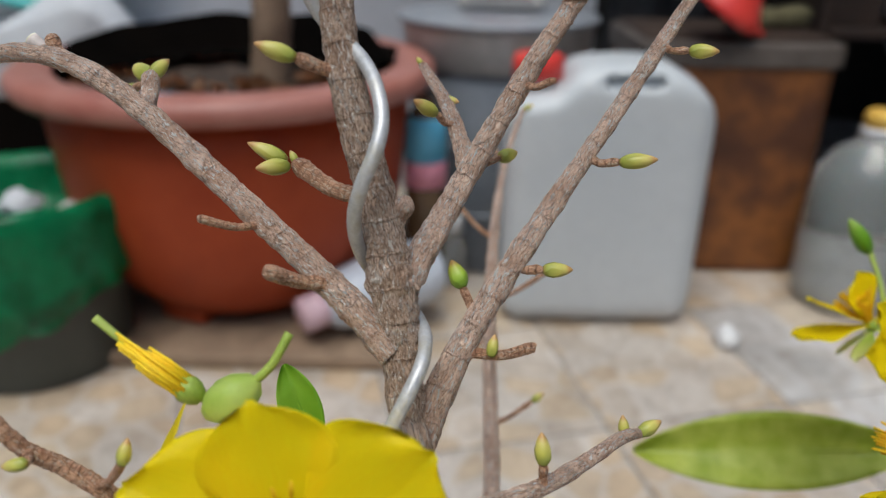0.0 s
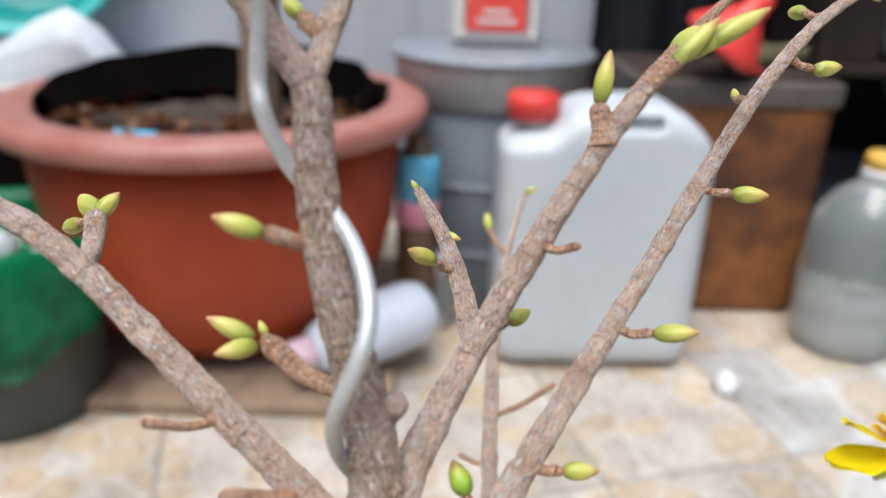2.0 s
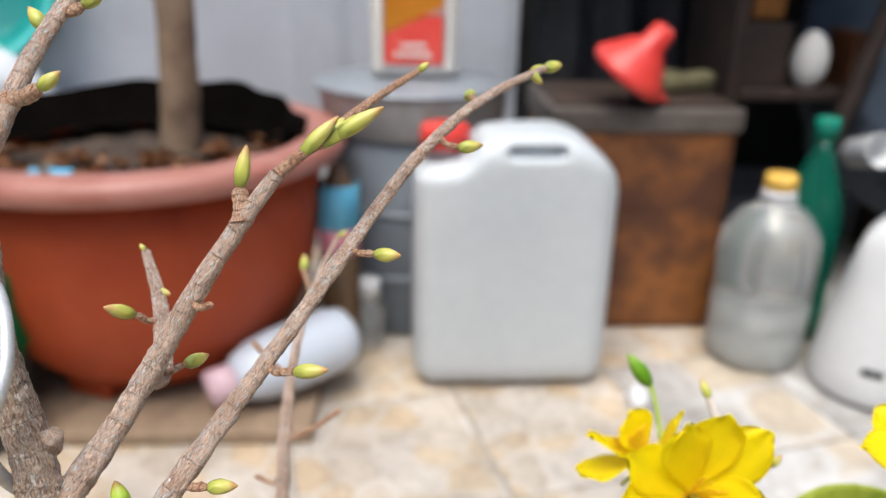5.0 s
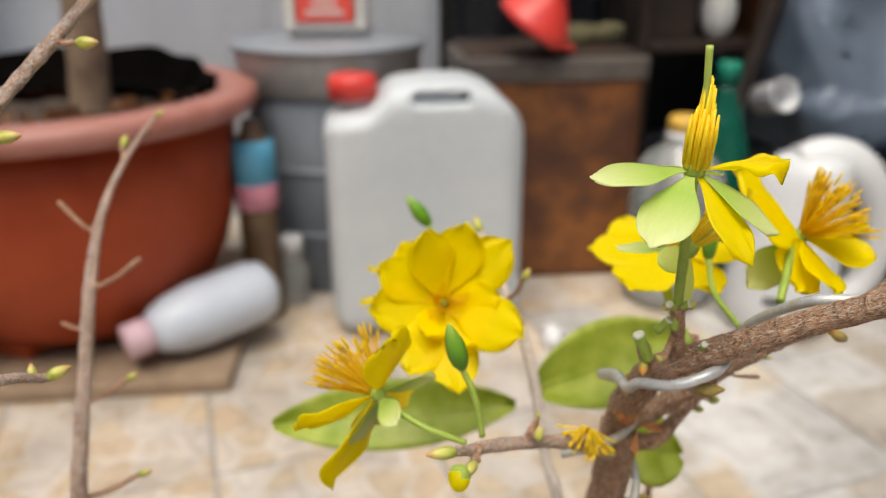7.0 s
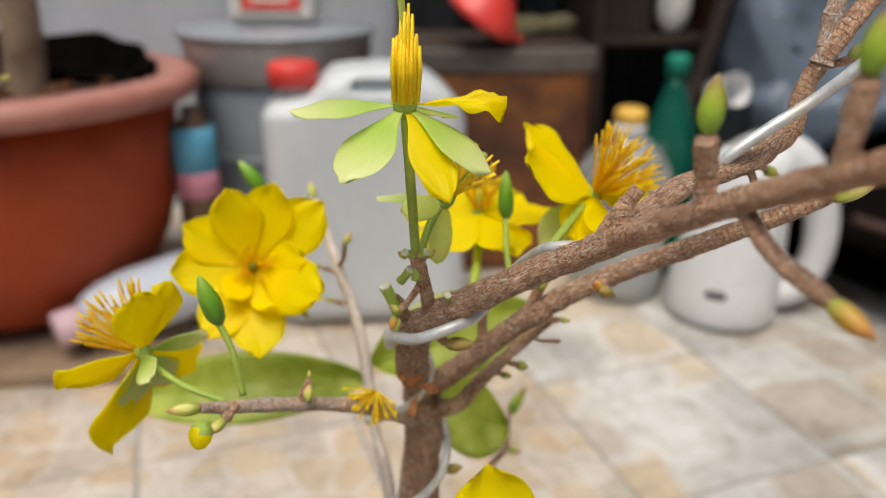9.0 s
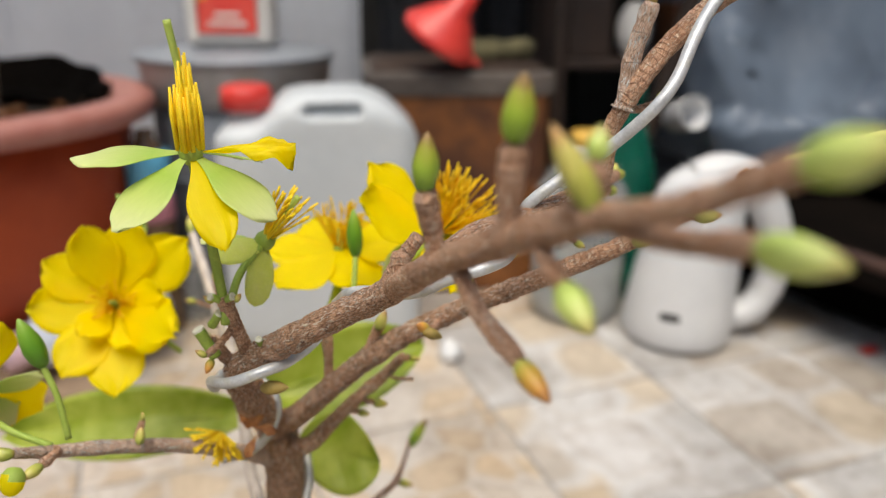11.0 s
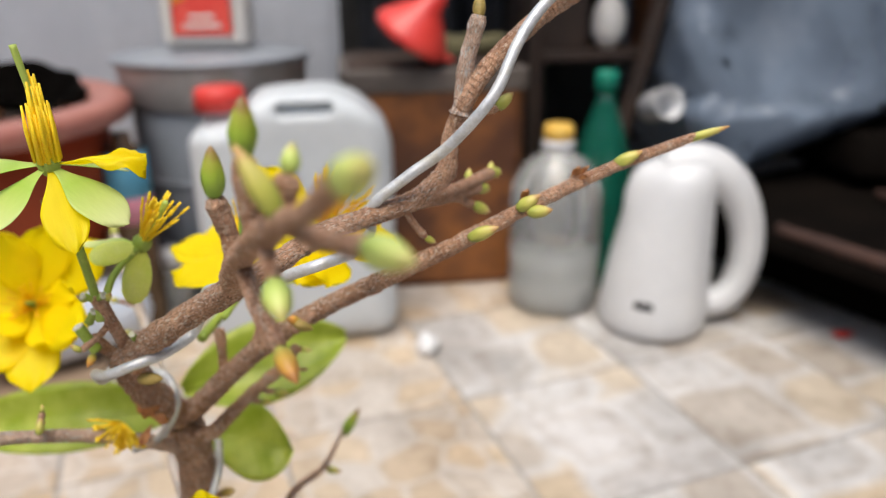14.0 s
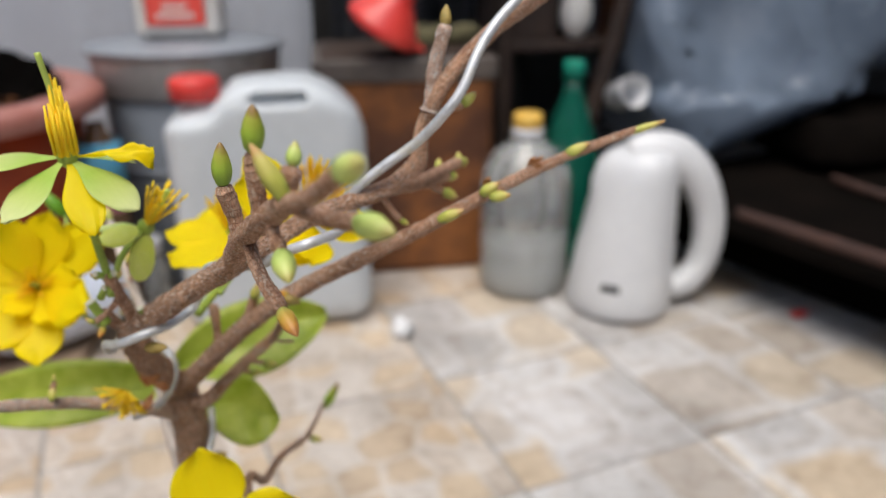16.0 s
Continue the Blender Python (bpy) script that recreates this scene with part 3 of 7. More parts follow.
def leaf_litter():
    """Dry leaves and pale scraps lying on the soil of the big pot."""
    me = dry_leaf_mesh()
    rnd = random.Random(12)
    for k in range(40):
        a, r = rnd.uniform(3.0, 6.5), 0.205 * math.sqrt(rnd.uniform(0.2, 1))
        s = rnd.uniform(0.03, 0.055)
        ob = new("dry_leaf", me)
        ob.parent = POT
        ob.matrix_local = pose(r * math.cos(a), r * math.sin(a), 0.309 + rnd.uniform(0, 0.004), rnd.uniform(-18, 18), rnd.uniform(-18, 18), rnd.uniform(0, 360)) @ Matrix.Diagonal((s, s, s, 1))
    bm = bmesh.new()
    box(bm, -0.03, 0.03, -0.012, 0.012, 0, 0.012, 0.004)
    lumpy(bm, 0.008, 40)
    ob = part("scrap", bm, BLUE, POT, "pale blue plastic scrap among the litter")
    ob.location = (-0.055, -0.165, 0.305)


leaf_litter()


def can():
    """A white jerrycan with a red screw cap and a carrying handle cut through its top."""
    c = thing("jerrycan", "milky white plastic jerrycan with a red screw cap", "jerrycan", (0.226, 1.06, 0.0), 1)
    bm = bmesh.new()
    soft_box(bm, 0.286, 0.142, 0.382, 0.036, 22)
    for v in bm.verts:
        v.co.z += 0.191 + 0.003
        low = 1 - min(1, max(0, (v.co.x + 0.085) / 0.045))
        low = low * low * (3 - 2 * low)
        if v.co.z > 0.25:
            v.co.z -= 0.034 * low * (v.co.z - 0.25) / 0.135
        if v.co.z > 0.30:
            v.co.z -= 0.9 * (v.co.x - 0.03) ** 2 * (v.co.z - 0.30) / 0.085
        dx, dz = (v.co.x - 0.053) / 0.09, (v.co.z - 0.295) / 0.09
        if dx > 0 and dz > 0:
            dx, dz = min(dx, 1.0), min(dz, 1.0)
            k = 1.0
            v.co.x = 0.053 + 0.09 * (dx * math.sqrt(1 - k * dz * dz / 2))
            v.co.z = 0.295 + 0.09 * (dz * math.sqrt(1 - k * dx * dx / 2))
        v.co.y *= 1 + 0.03 * math.cos(v.co.x * 9) * (1 if abs(v.co.z - 0.18) < 0.12 else 0.5)
    slot = bmesh.new()
    soft_box(slot, 0.080, 0.050, 0.019, 0.008, 8)
    bmesh.ops.translate(slot, vec=(0.022, -0.072, 0.3635), verts=slot.verts)
    body = new("body", carved(bm, slot, CANWHITE))
    body.parent = c
    bm = bmesh.new()
    lathe(bm, [(0.026, 0.346), (0.026, 0.358), (0, 0.358)], 28)
    nk = part("neck", bm, CANWHITE, c)
    nk.location = (-0.099, 0, 0)
    bm = bmesh.new()
    prof = [(0.0, 0.388), (0.030, 0.388), (0.035, 0.384), (0.036, 0.356), (0.0, 0.356)]
    lathe(bm, prof, 48)
    for v in bm.verts:
        a = math.atan2(v.co.y, v.co.x)
        if v.co.xy.length > 0.034:
            v.co.xy *= 1 + 0.012 * (1 if int(a * 48 / (2 * math.pi) + 100) % 2 else -1)
    cp = part("cap", bm, RED, c, "ribbed red screw cap")
    cp.location = (-0.099, 0, 0)


can()


def drum_and_basin():
    d = thing("metal_drum", "dark blue-grey painted metal drum standing by the fence", "drum", (0.085, 1.30, 0))
    bm = bmesh.new()
    lathe(bm, [(0, 0), (0.135, 0), (0.142, 0.01), (0.142, 0.325), (0.138, 0.330), (0, 0.330)], 56)
    part("body", bm, DRUM, d)
    for z in (0.105, 0.215):
        bm = bmesh.new()
        lathe(bm, [(0.1415, z - 0.006), (0.1445, z - 0.004), (0.147, z), (0.1445, z + 0.004), (0.1415, z + 0.006)], 56)
        part("hoop", bm, DRUM, d)
    bm = bmesh.new()
    lathe(bm, [(0, 0.3302), (0.140, 0.3302), (0.1435, 0.326), (0.1450, 0.329), (0.142, 0.332), (0, 0.332)], 56)
    part("lid", bm, DRUM, d)
    t = thing("cooking_pot", "dull galvanised metal pot with a flat lid on a drum", "pot", (0.085, 1.30, 0.332))
    bm = bmesh.new()
    lathe(bm, [(0, 0), (0.140, 0), (0.150, 0.008), (0.158, 0.066), (0.160, 0.07), (0.155, 0.07), (0.0, 0.066)], 56)
    part("body", bm, ZINC, t)
    bm = bmesh.new()
    lathe(bm, [(0, 0.0705), (0.164, 0.0705), (0.167, 0.075), (0.164, 0.079), (0.12, 0.081), (0.1, 0.086), (0, 0.087)], 56)
    part("lid", bm, mottled("blue_grey_metal", [(0.22, 0.24, 0.27), (0.32, 0.34, 0.37)], 10, 0.45, 0.2, fine=90), t, "flat dented blue-grey metal lid")
    b = thing("plastic_bottle", "cream plastic bottle with a red and orange label", "bottle", (0.087, 1.285, 0.4195), -4)
    bm = bmesh.new()
    out = rounded([(-0.070, 0), (0.070, 0), (0.072, 0.17), (0.05, 0.225), (0.03, 0.24), (-0.03, 0.24), (-0.05, 0.225), (-0.072, 0.17)], 0.018, 4)
    slab_of(bm, out, 0.09, 0.025)
    part("body", bm, CREAM, b)
    bm = bmesh.new()
    lathe(bm, [(0, 0.275), (0.022, 0.275), (0.024, 0.27), (0.024, 0.24), (0, 0.24)], 28)
    part("cap", bm, WHITE, b, "white cap")
    bm = bmesh.new()
    box(bm, -0.046, 0.046, -0.0475, -0.0445, 0.024, 0.098)
    part("label", bm, LABELRED, b, "red printed label", False)
    bm = bmesh.new()
    vs = [bm.verts.new(v) for v in ((-0.046, -0.0479, 0.070), (0.046, -0.0479, 0.112), (0.046, -0.0479, 0.140), (-0.046, -0.0479, 0.140))]
    f = bm.faces.new(vs)
    bmesh.ops.solidify(bm, geom=[f], thickness=0.003)
    part("label_top", bm, LABELORANGE, b, "orange upper part of the label", False)
    for k, (z, w) in enumerate(((0.036, 0.06), (0.050, 0.04))):
        bm = bmesh.new()
        box(bm, -w / 2, w / 2, -0.0492, -0.0480, z, z + 0.006)
        part("print_bar", bm, CREAM, b, "pale bar of print", False)


drum_and_basin()


def rusty_can():
    r = thing("rusty_bin", "square rust-brown metal bin with a dull grey rim", "bin", (0.453, 1.305, 0))
    w, d = 0.152, 0.118
    bm = bmesh.new()
    soft_box(bm, 2 * w, 2 * d, 0.372, 0.016, 16)
    for v in bm.verts:
        v.co.z += 0.187
        if abs(v.co.y) > d * 0.9 and abs(v.co.x) < w * 0.85:
            v.co.y -= math.copysign(0.004 * math.cos(v.co.x / w * 1.5) * math.sin(v.co.z / 0.372 * 3.14), v.co.y)
    part("body", bm, RUST, r)
    bm = bmesh.new()
    soft_box(bm, 2 * w + 0.010, 2 * d + 0.010, 0.040, 0.006, 12)
    bmesh.ops.translate(bm, vec=(0, 0, 0.368), verts=bm.verts)
    part("rim", bm, TRAY, r, "dull greyish metal rim")
    bm = bmesh.new()
    soft_box(bm, 2 * w - 0.016, 2 * d - 0.016, 0.006, 0.002, 10)
    bmesh.ops.translate(bm, vec=(0, 0, 0.391), verts=bm.verts)
    lumpy(bm, 0.0012, 30)
    part("lid", bm, BROWNBOX, r, "dark rusty sheet lid")
    bm = bmesh.new()
    lathe(bm, [(0, 0), (0.022, 0), (0.024, 0.003), (0.022, 0.026), (0.016, 0.032), (0.014, 0.044), (0, 0.044)], 24)
    solid("small_jar", bm, BLACK, "small black jar holding up a funnel", "jar", (0.452, 1.215, 0.3955))
    bm = bmesh.new()
    soft_box(bm, 0.12, 0.09, 0.026, 0.010, 14)
    for v in bm.verts:
        v.co.z += 0.015
    lumpy(bm, 0.010, 26, 3.0, lambda c: c.z < 0.006)
    solid("rag", bm, mottled("olive_cloth", [(0.085, 0.075, 0.035), (0.16, 0.14, 0.07)], 30, 0.9, fine=300), "crumpled olive rag lying on a rusty bin", "rag", (0.535, 1.33, 0.3945), 12)
    f = thing("funnel", "red plastic funnel lying mouth down on a jar", "funnel", (0.425, 1.19, 0.452))
    f.matrix_world = Matrix.Translation((0.414, 1.20, 0.436)) @ pose(0, 0, 0, 14, 33, 0)
    bm = bmesh.new()
    lathe(bm, [(0.060, 0.0), (0.063, 0.0), (0.064, 0.010), (0.058, 0.018), (0.032, 0.050), (0.021, 0.060), (0.016, 0.092), (0.014, 0.092), (0.018, 0.060), (0.029, 0.050), (0.055, 0.018), (0.060, 0.0)], 44)
    part("cone", bm, RED, f)
    bm = bmesh.new()
    tube(bm, spline([(0.060, -0.006, 0.006, 0.004), (0.070, -0.008, 0.006, 0.004), (0.076, 0.0, 0.006, 0.004), (0.070, 0.008, 0.006, 0.004), (0.060, 0.006, 0.006, 0.004)], 0.004), 8)
    part("hanging_loop", bm, RED, f)


rusty_can()


def bottles():
    b = thing("water_bottle", "clear plastic bottle of cloudy water with a yellow cap", "bottle", (0.640, 1.098, 0))
    bm = bmesh.new()
    prof = [(0, 0.0), (0.064, 0.0), (0.072, 0.008), (0.075, 0.02), (0.075, 0.06), (0.072, 0.066), (0.075, 0.072), (0.075, 0.11), (0.072, 0.116), (0.075, 0.122), (0.075, 0.19), (0.070, 0.218), (0.052, 0.245), (0.028, 0.262), (0.024, 0.272), (0.024, 0.282), (0, 0.282)]
    lathe(bm, prof, 48)
    part("body", bm, CLEAR, b)
    bm = bmesh.new()
    lathe(bm, [(0, 0.004), (0.062, 0.004), (0.070, 0.02), (0.070, 0.108), (0, 0.108)], 40)
    part("water", bm, CLOUDY, b, "cloudy grey water")
    bm = bmesh.new()
    lathe(bm, [(0, 0.308), (0.020, 0.308), (0.0238, 0.304), (0.0245, 0.284), (0, 0.284)], 36)
    part("cap", bm, YELLOWCAP, b, "yellow screw cap")
    bm = bmesh.new()
    lathe(bm, [(0, 0.2838), (0.025, 0.2838), (0.0265, 0.280), (0.0265, 0.268), (0, 0.268)], 36)
    part("collar", bm, WHITE, b, "white plastic neck ring")
    g = thing("green_bottle", "tall green plastic bottle with a green cap", "bottle", (0.742, 1.180, 0))
    bm = bmesh.new()
    lathe(bm, [(0, 0.0), (0.040, 0.0), (0.048, 0.010), (0.050, 0.03), (0.048, 0.10), (0.050, 0.12), (0.050, 0.20), (0.046, 0.235), (0.030, 0.29), (0.017, 0.325), (0.0145, 0.348), (0, 0.348)], 44)
    part("body", bm, GREENGLASS, g)
    bm = bmesh.new()
    lathe(bm, [(0, 0.378), (0.017, 0.378), (0.019, 0.375), (0.0195, 0.345), (0, 0.345)], 30)
    part("cap", bm, mottled("green_cap", [(0.0, 0.20, 0.13), (0.01, 0.26, 0.17)], 40, 0.4), g, "dark green cap")
    s = thing("brown_bottle", "slim brown bottle with a blue and pink label", "bottle", (-0.028, 1.095, 0))
    bm = bmesh.new()
    lathe(bm, [(0, 0), (0.027, 0), (0.030, 0.006), (0.030, 0.275), (0.026, 0.29), (0.014, 0.305), (0.013, 0.32), (0, 0.32)], 32)
    part("body", bm, BROWNGLASS, s)
    for nm, z0, z1, m in (("label", 0.225, 0.292, BLUE), ("label_foot", 0.185, 0.225, PINK)):
        bm = bmesh.new()
        lathe(bm, [(0.0305, z0), (0.0318, z0), (0.0318, z1 - 0.002), (0.0305, z1)], 32)
        part(nm, bm, m, s)
    j = thing("small_bottle", "small clear glass bottle with a white cap", "bottle", (0.012, 1.135, 0))
    bm = bmesh.new()
    lathe(bm, [(0, 0), (0.024, 0), (0.026, 0.005), (0.026, 0.07), (0.018, 0.085), (0.014, 0.09), (0, 0.09)], 28)
    part("body", bm, CLEAR, j)
    bm = bmesh.new()
    lathe(bm, [(0, 0.118), (0.018, 0.118), (0.02, 0.114), (0.02, 0.088), (0, 0.088)], 28)
    part("cap", bm, WHITE, j, "white cap")
    w = thing("fallen_bottle", "white plastic bottle lying on its side by the pot", "bottle", (-0.075, 0.985, 0.092), 0)
    w.matrix_world = Matrix.Translation((-0.008, 1.020, 0.084)) @ pose(0, 0, 0, 0, -94, 37)
    bm = bmesh.new()
    lathe(bm, [(0, 0.0), (0.026, 0.002), (0.041, 0.012), (0.0475, 0.035), (0.0475, 0.12), (0.042, 0.155), (0.032, 0.18), (0.02, 0.19), (0, 0.19)], 40)
    part("body", bm, mottled("bluish_plastic", [(0.52, 0.57, 0.65), (0.60, 0.64, 0.71)], 8, 0.4, bump_by=0.1, grain=0.05), w)
    bm = bmesh.new()
    lathe(bm, [(0, 0.188), (0.022, 0.188), (0.024, 0.192), (0.024, 0.222), (0, 0.224)], 30)
    part("cap", bm, mottled("faded_pink_cap", [(0.60, 0.40, 0.46), (0.66, 0.48, 0.53)], 20, 0.5), w, "faded pink cap")


bottles()


def kettle():
    k = thing("kettle", "white plastic electric kettle with a looped handle", "kettle", (0.790, 0.995, 0))
    bm = bmesh.new()
    prof = [(0, 0.004), (0.084, 0.004), (0.094, 0.008), (0.0985, 0.02), (0.0975, 0.05), (0.091, 0.11), (0.081, 0.18), (0.073, 0.228), (0.068, 0.250), (0.058, 0.264), (0.042, 0.272), (0.022, 0.276), (0, 0.277)]
    lathe(bm, prof, 64)
    for v in bm.verts:
        if v.co.z > 0.20:
            f = (v.co.z - 0.20) / 0.08
            v.co.z += f * v.co.x * 0.06
            v.co.x += 0.006 * f
            if v.co.x < -0.035 and v.co.z > 0.22:
                v.co.x -= 0.016 * math.exp(-(v.co.y / 0.022) ** 2)
    for v in bm.verts:
        if v.co.x > 0:
            v.co.x *= 0.94
        v.co.x = 0.87 * v.co.x - 0.012 + 0.020 * (v.co.z / 0.26) ** 1.3
        v.co.y *= 0.90
    part("body", bm, WHITE, k)
    bm = bmesh.new()
    h = [(-0.020, -0.010, 0.266, 0.018), (0.016, -0.012, 0.270, 0.028), (0.058, -0.014, 0.258, 0.033), (0.095, -0.016, 0.224, 0.032), (0.119, -0.016, 0.174, 0.030), (0.127, -0.016, 0.118, 0.029), (0.119, -0.014, 0.070, 0.028), (0.095, -0.012, 0.040, 0.028), (0.062, -0.008, 0.030, 0.026)]
    tube(bm, spline(h, 0.006), 26, 0, 0, 300, 0.85)
    part("handle", bm, WHITE, k, "thick looped white handle")
    bm = bmesh.new()
    lathe(bm, [(0.0, 0.0), (0.074, 0.0), (0.076, 0.0045), (0, 0.0045)], 48)
    part("foot_ring", bm, BLACK, k).matrix_local = pose(-0.012, 0, 0)
    bm = bmesh.new()
    box(bm, -0.016, 0.014, -0.020, 0.020, 0.272, 0.279, 0.003)
    part("lid_button", bm, WHITE, k)
    bm = bmesh.new()
    for i in range(9):
        a0 = radians(-133 + i * 2.2)
        n0 = len(bm.verts)
        box(bm, -0.0016, 0.0016, -0.0012, 0.0006, 0.058, 0.067 + 0.003 * (i % 2))
        bm.verts.ensure_lookup_table()
        bmesh.ops.transform(bm, matrix=Matrix.Translation((0.0850 * math.cos(a0) - 0.0095, 0.0868 * math.sin(a0), 0)) @ Matrix.Rotation(a0 + math.pi / 2, 4, "Z"), verts=bm.verts[n0:])
    part("mark", bm, BLACK, k, "small dark printed mark", False)


kettle()


def left_corner():
    at = (-0.545, 0.905, 0)
    b = thing("bucket", "grey-green plastic bucket lined with a green bag", "bucket", at)
    bm = bmesh.new()
    lathe(bm, [(0, 0.0), (0.112, 0.0), (0.116, 0.005), (0.119, 0.205), (0.1225, 0.207), (0.123, 0.22), (0.116, 0.22), (0.109, 0.02), (0, 0.02)], 48)
    part("body", bm, BUCKET, b)
    bm = bmesh.new()
    n, rows = 72, []
    prof = [(0.030, 0.166), (0.066, 0.168), (0.096, 0.176), (0.108, 0.196), (0.112, 0.222), (0.116, 0.238), (0.125, 0.243), (0.132, 0.236), (0.1325, 0.215), (0.1320, 0.18), (0.1335, 0.14), (0.1340, 0.10)]
    for i in range(n):
        a = 2 * math.pi * i / n
        d = Vector((math.cos(a), math.sin(a), 0))
        sag = 0.5 + 0.5 * math.cos(a - radians(215))
        line = []
        for k, (r, z) in enumerate(prof):
            if k > 8:
                z = 0.215 + (z - 0.215) * (0.55 + 0.85 * sag + 0.25 * noise.noise(d * 3.0))
            q = d * r + Vector((0, 0, z))
            out = abs(noise.noise(q * 26 + Vector((3, 1, 0)))) * 0.012 + abs(noise.noise(Vector((a * 5.0, z * 9, 2)))) * 0.010
            line.append(bm.verts.new(q + d * (out if k > 5 else -0.4 * out) + Vector((0, 0, 0.010 * noise.noise(q * 18) if 3 < k < 9 else 0))))
        rows.append(line)
    for a, c in zip(rows, rows[1:] + rows[:1]):
        for k in range(len(prof) - 1):
            bm.faces.new((a[k], c[k], c[k + 1], a[k + 1]))
    bm.faces.new([r[0] for r in rows])
    bmesh.ops.solidify(bm, geom=bm.faces[:], thickness=-0.0012)
    solid("plastic_bag", bm, GREENBAG, "glossy green plastic bag folded over a bucket rim", "bag", at)
    for k, (x, y, r, m) in enumerate(((-0.045, -0.05, 0.020, SACK), (0.03, -0.045, 0.018, SLAB), (-0.01, 0.03, 0.024, SACK), (0.055, 0.025, 0.018, CREAM))):
        bm = bmesh.new()
        bmesh.ops.create_icosphere(bm, subdivisions=3, radius=r)
        lumpy(bm, r * 0.5, 45, k * 2.7)
        low = min(v.co.z for v in bm.verts)
        bmesh.ops.translate(bm, vec=(0, 0, -low), verts=bm.verts)
        solid("crumpled_paper", bm, m, "pale crumpled paper lying in a green bag", "paper", (at[0] + x, at[1] + y, 0.172), 60 * k, group="papers in the bucket")
    bm = bmesh.new()
    bmesh.ops.create_cube(bm, size=1)
    bmesh.ops.subdivide_edges(bm, edges=bm.edges[:], cuts=12, use_grid_fill=True)
    for v in bm.verts:
        x, y, z = v.co
        k = 1 - 0.5 * (abs(x) * 2) ** 3
        top = 0.105 + 0.085 * math.exp(-((x - 0.27) / 0.16) ** 2 - ((y + 0.25) / 0.35) ** 2) - 0.08 * max(0, (x - 0.36) / 0.14)
        v.co = Vector((x * 0.60, y * 0.22 * k, (z + 0.5) * top))
    lumpy(bm, 0.024, 9, 3.0, lambda c: c.z < 0.01)
    lumpy(bm, 0.004, 40, 5.0, lambda c: c.z < 0.01)
    sk = solid("sack", bm, SACK, "full white woven sack lying on a dark block behind the pot", "sack", (-0.800, 1.450, 0.245), -3)
    bm = bmesh.new()
    tube(bm, spline([(-0.27, -0.105, 0.06, 0.004), (-0.1, -0.118, 0.07, 0.004), (0.08, -0.118, 0.075, 0.004), (0.24, -0.10, 0.09, 0.004)], 0.01), 8, 0.2, 0.2, 60)
    part("seam", bm, CREAM, sk)
    # Black block added to stand for the shade behind the pot and bucket.
    bm = bmesh.new()
    box(bm, -0.30, 0.30, -0.105, 0.105, 0, 0.244, 0.008)
    solid("plastic_crate", bm, PITCH, "pitch-black block standing for the shade under a white sack", "crate", (-0.800, 1.450, 0), -3, smooth=False)
    d = thing("basin", "turquoise plastic basin standing on edge upon a sack", "basin", (0, 0, 0))
    d.matrix_world = Matrix.Translation((-0.765, 1.530, 0.572)) @ pose(0, 0, 0, 80, 0, 14)
    bm = bmesh.new()
    lathe(bm, [(0, -0.055), (0.13, -0.055), (0.150, -0.045), (0.172, 0.02), (0.180, 0.045), (0.178, 0.046), (0.168, 0.02), (0.146, -0.040), (0.128, -0.049), (0, -0.049)], 64)
    part("bowl", bm, TEAL, d)
    bm = bmesh.new()
    lathe(bm, [(0.178, 0.0462), (0.181, 0.0455), (0.197, 0.050), (0.199, 0.056), (0.195, 0.060), (0.179, 0.054), (0.178, 0.0462)], 64)
    part("rim", bm, TEALRIM, d, "paler turquoise rolled rim")


left_corner()


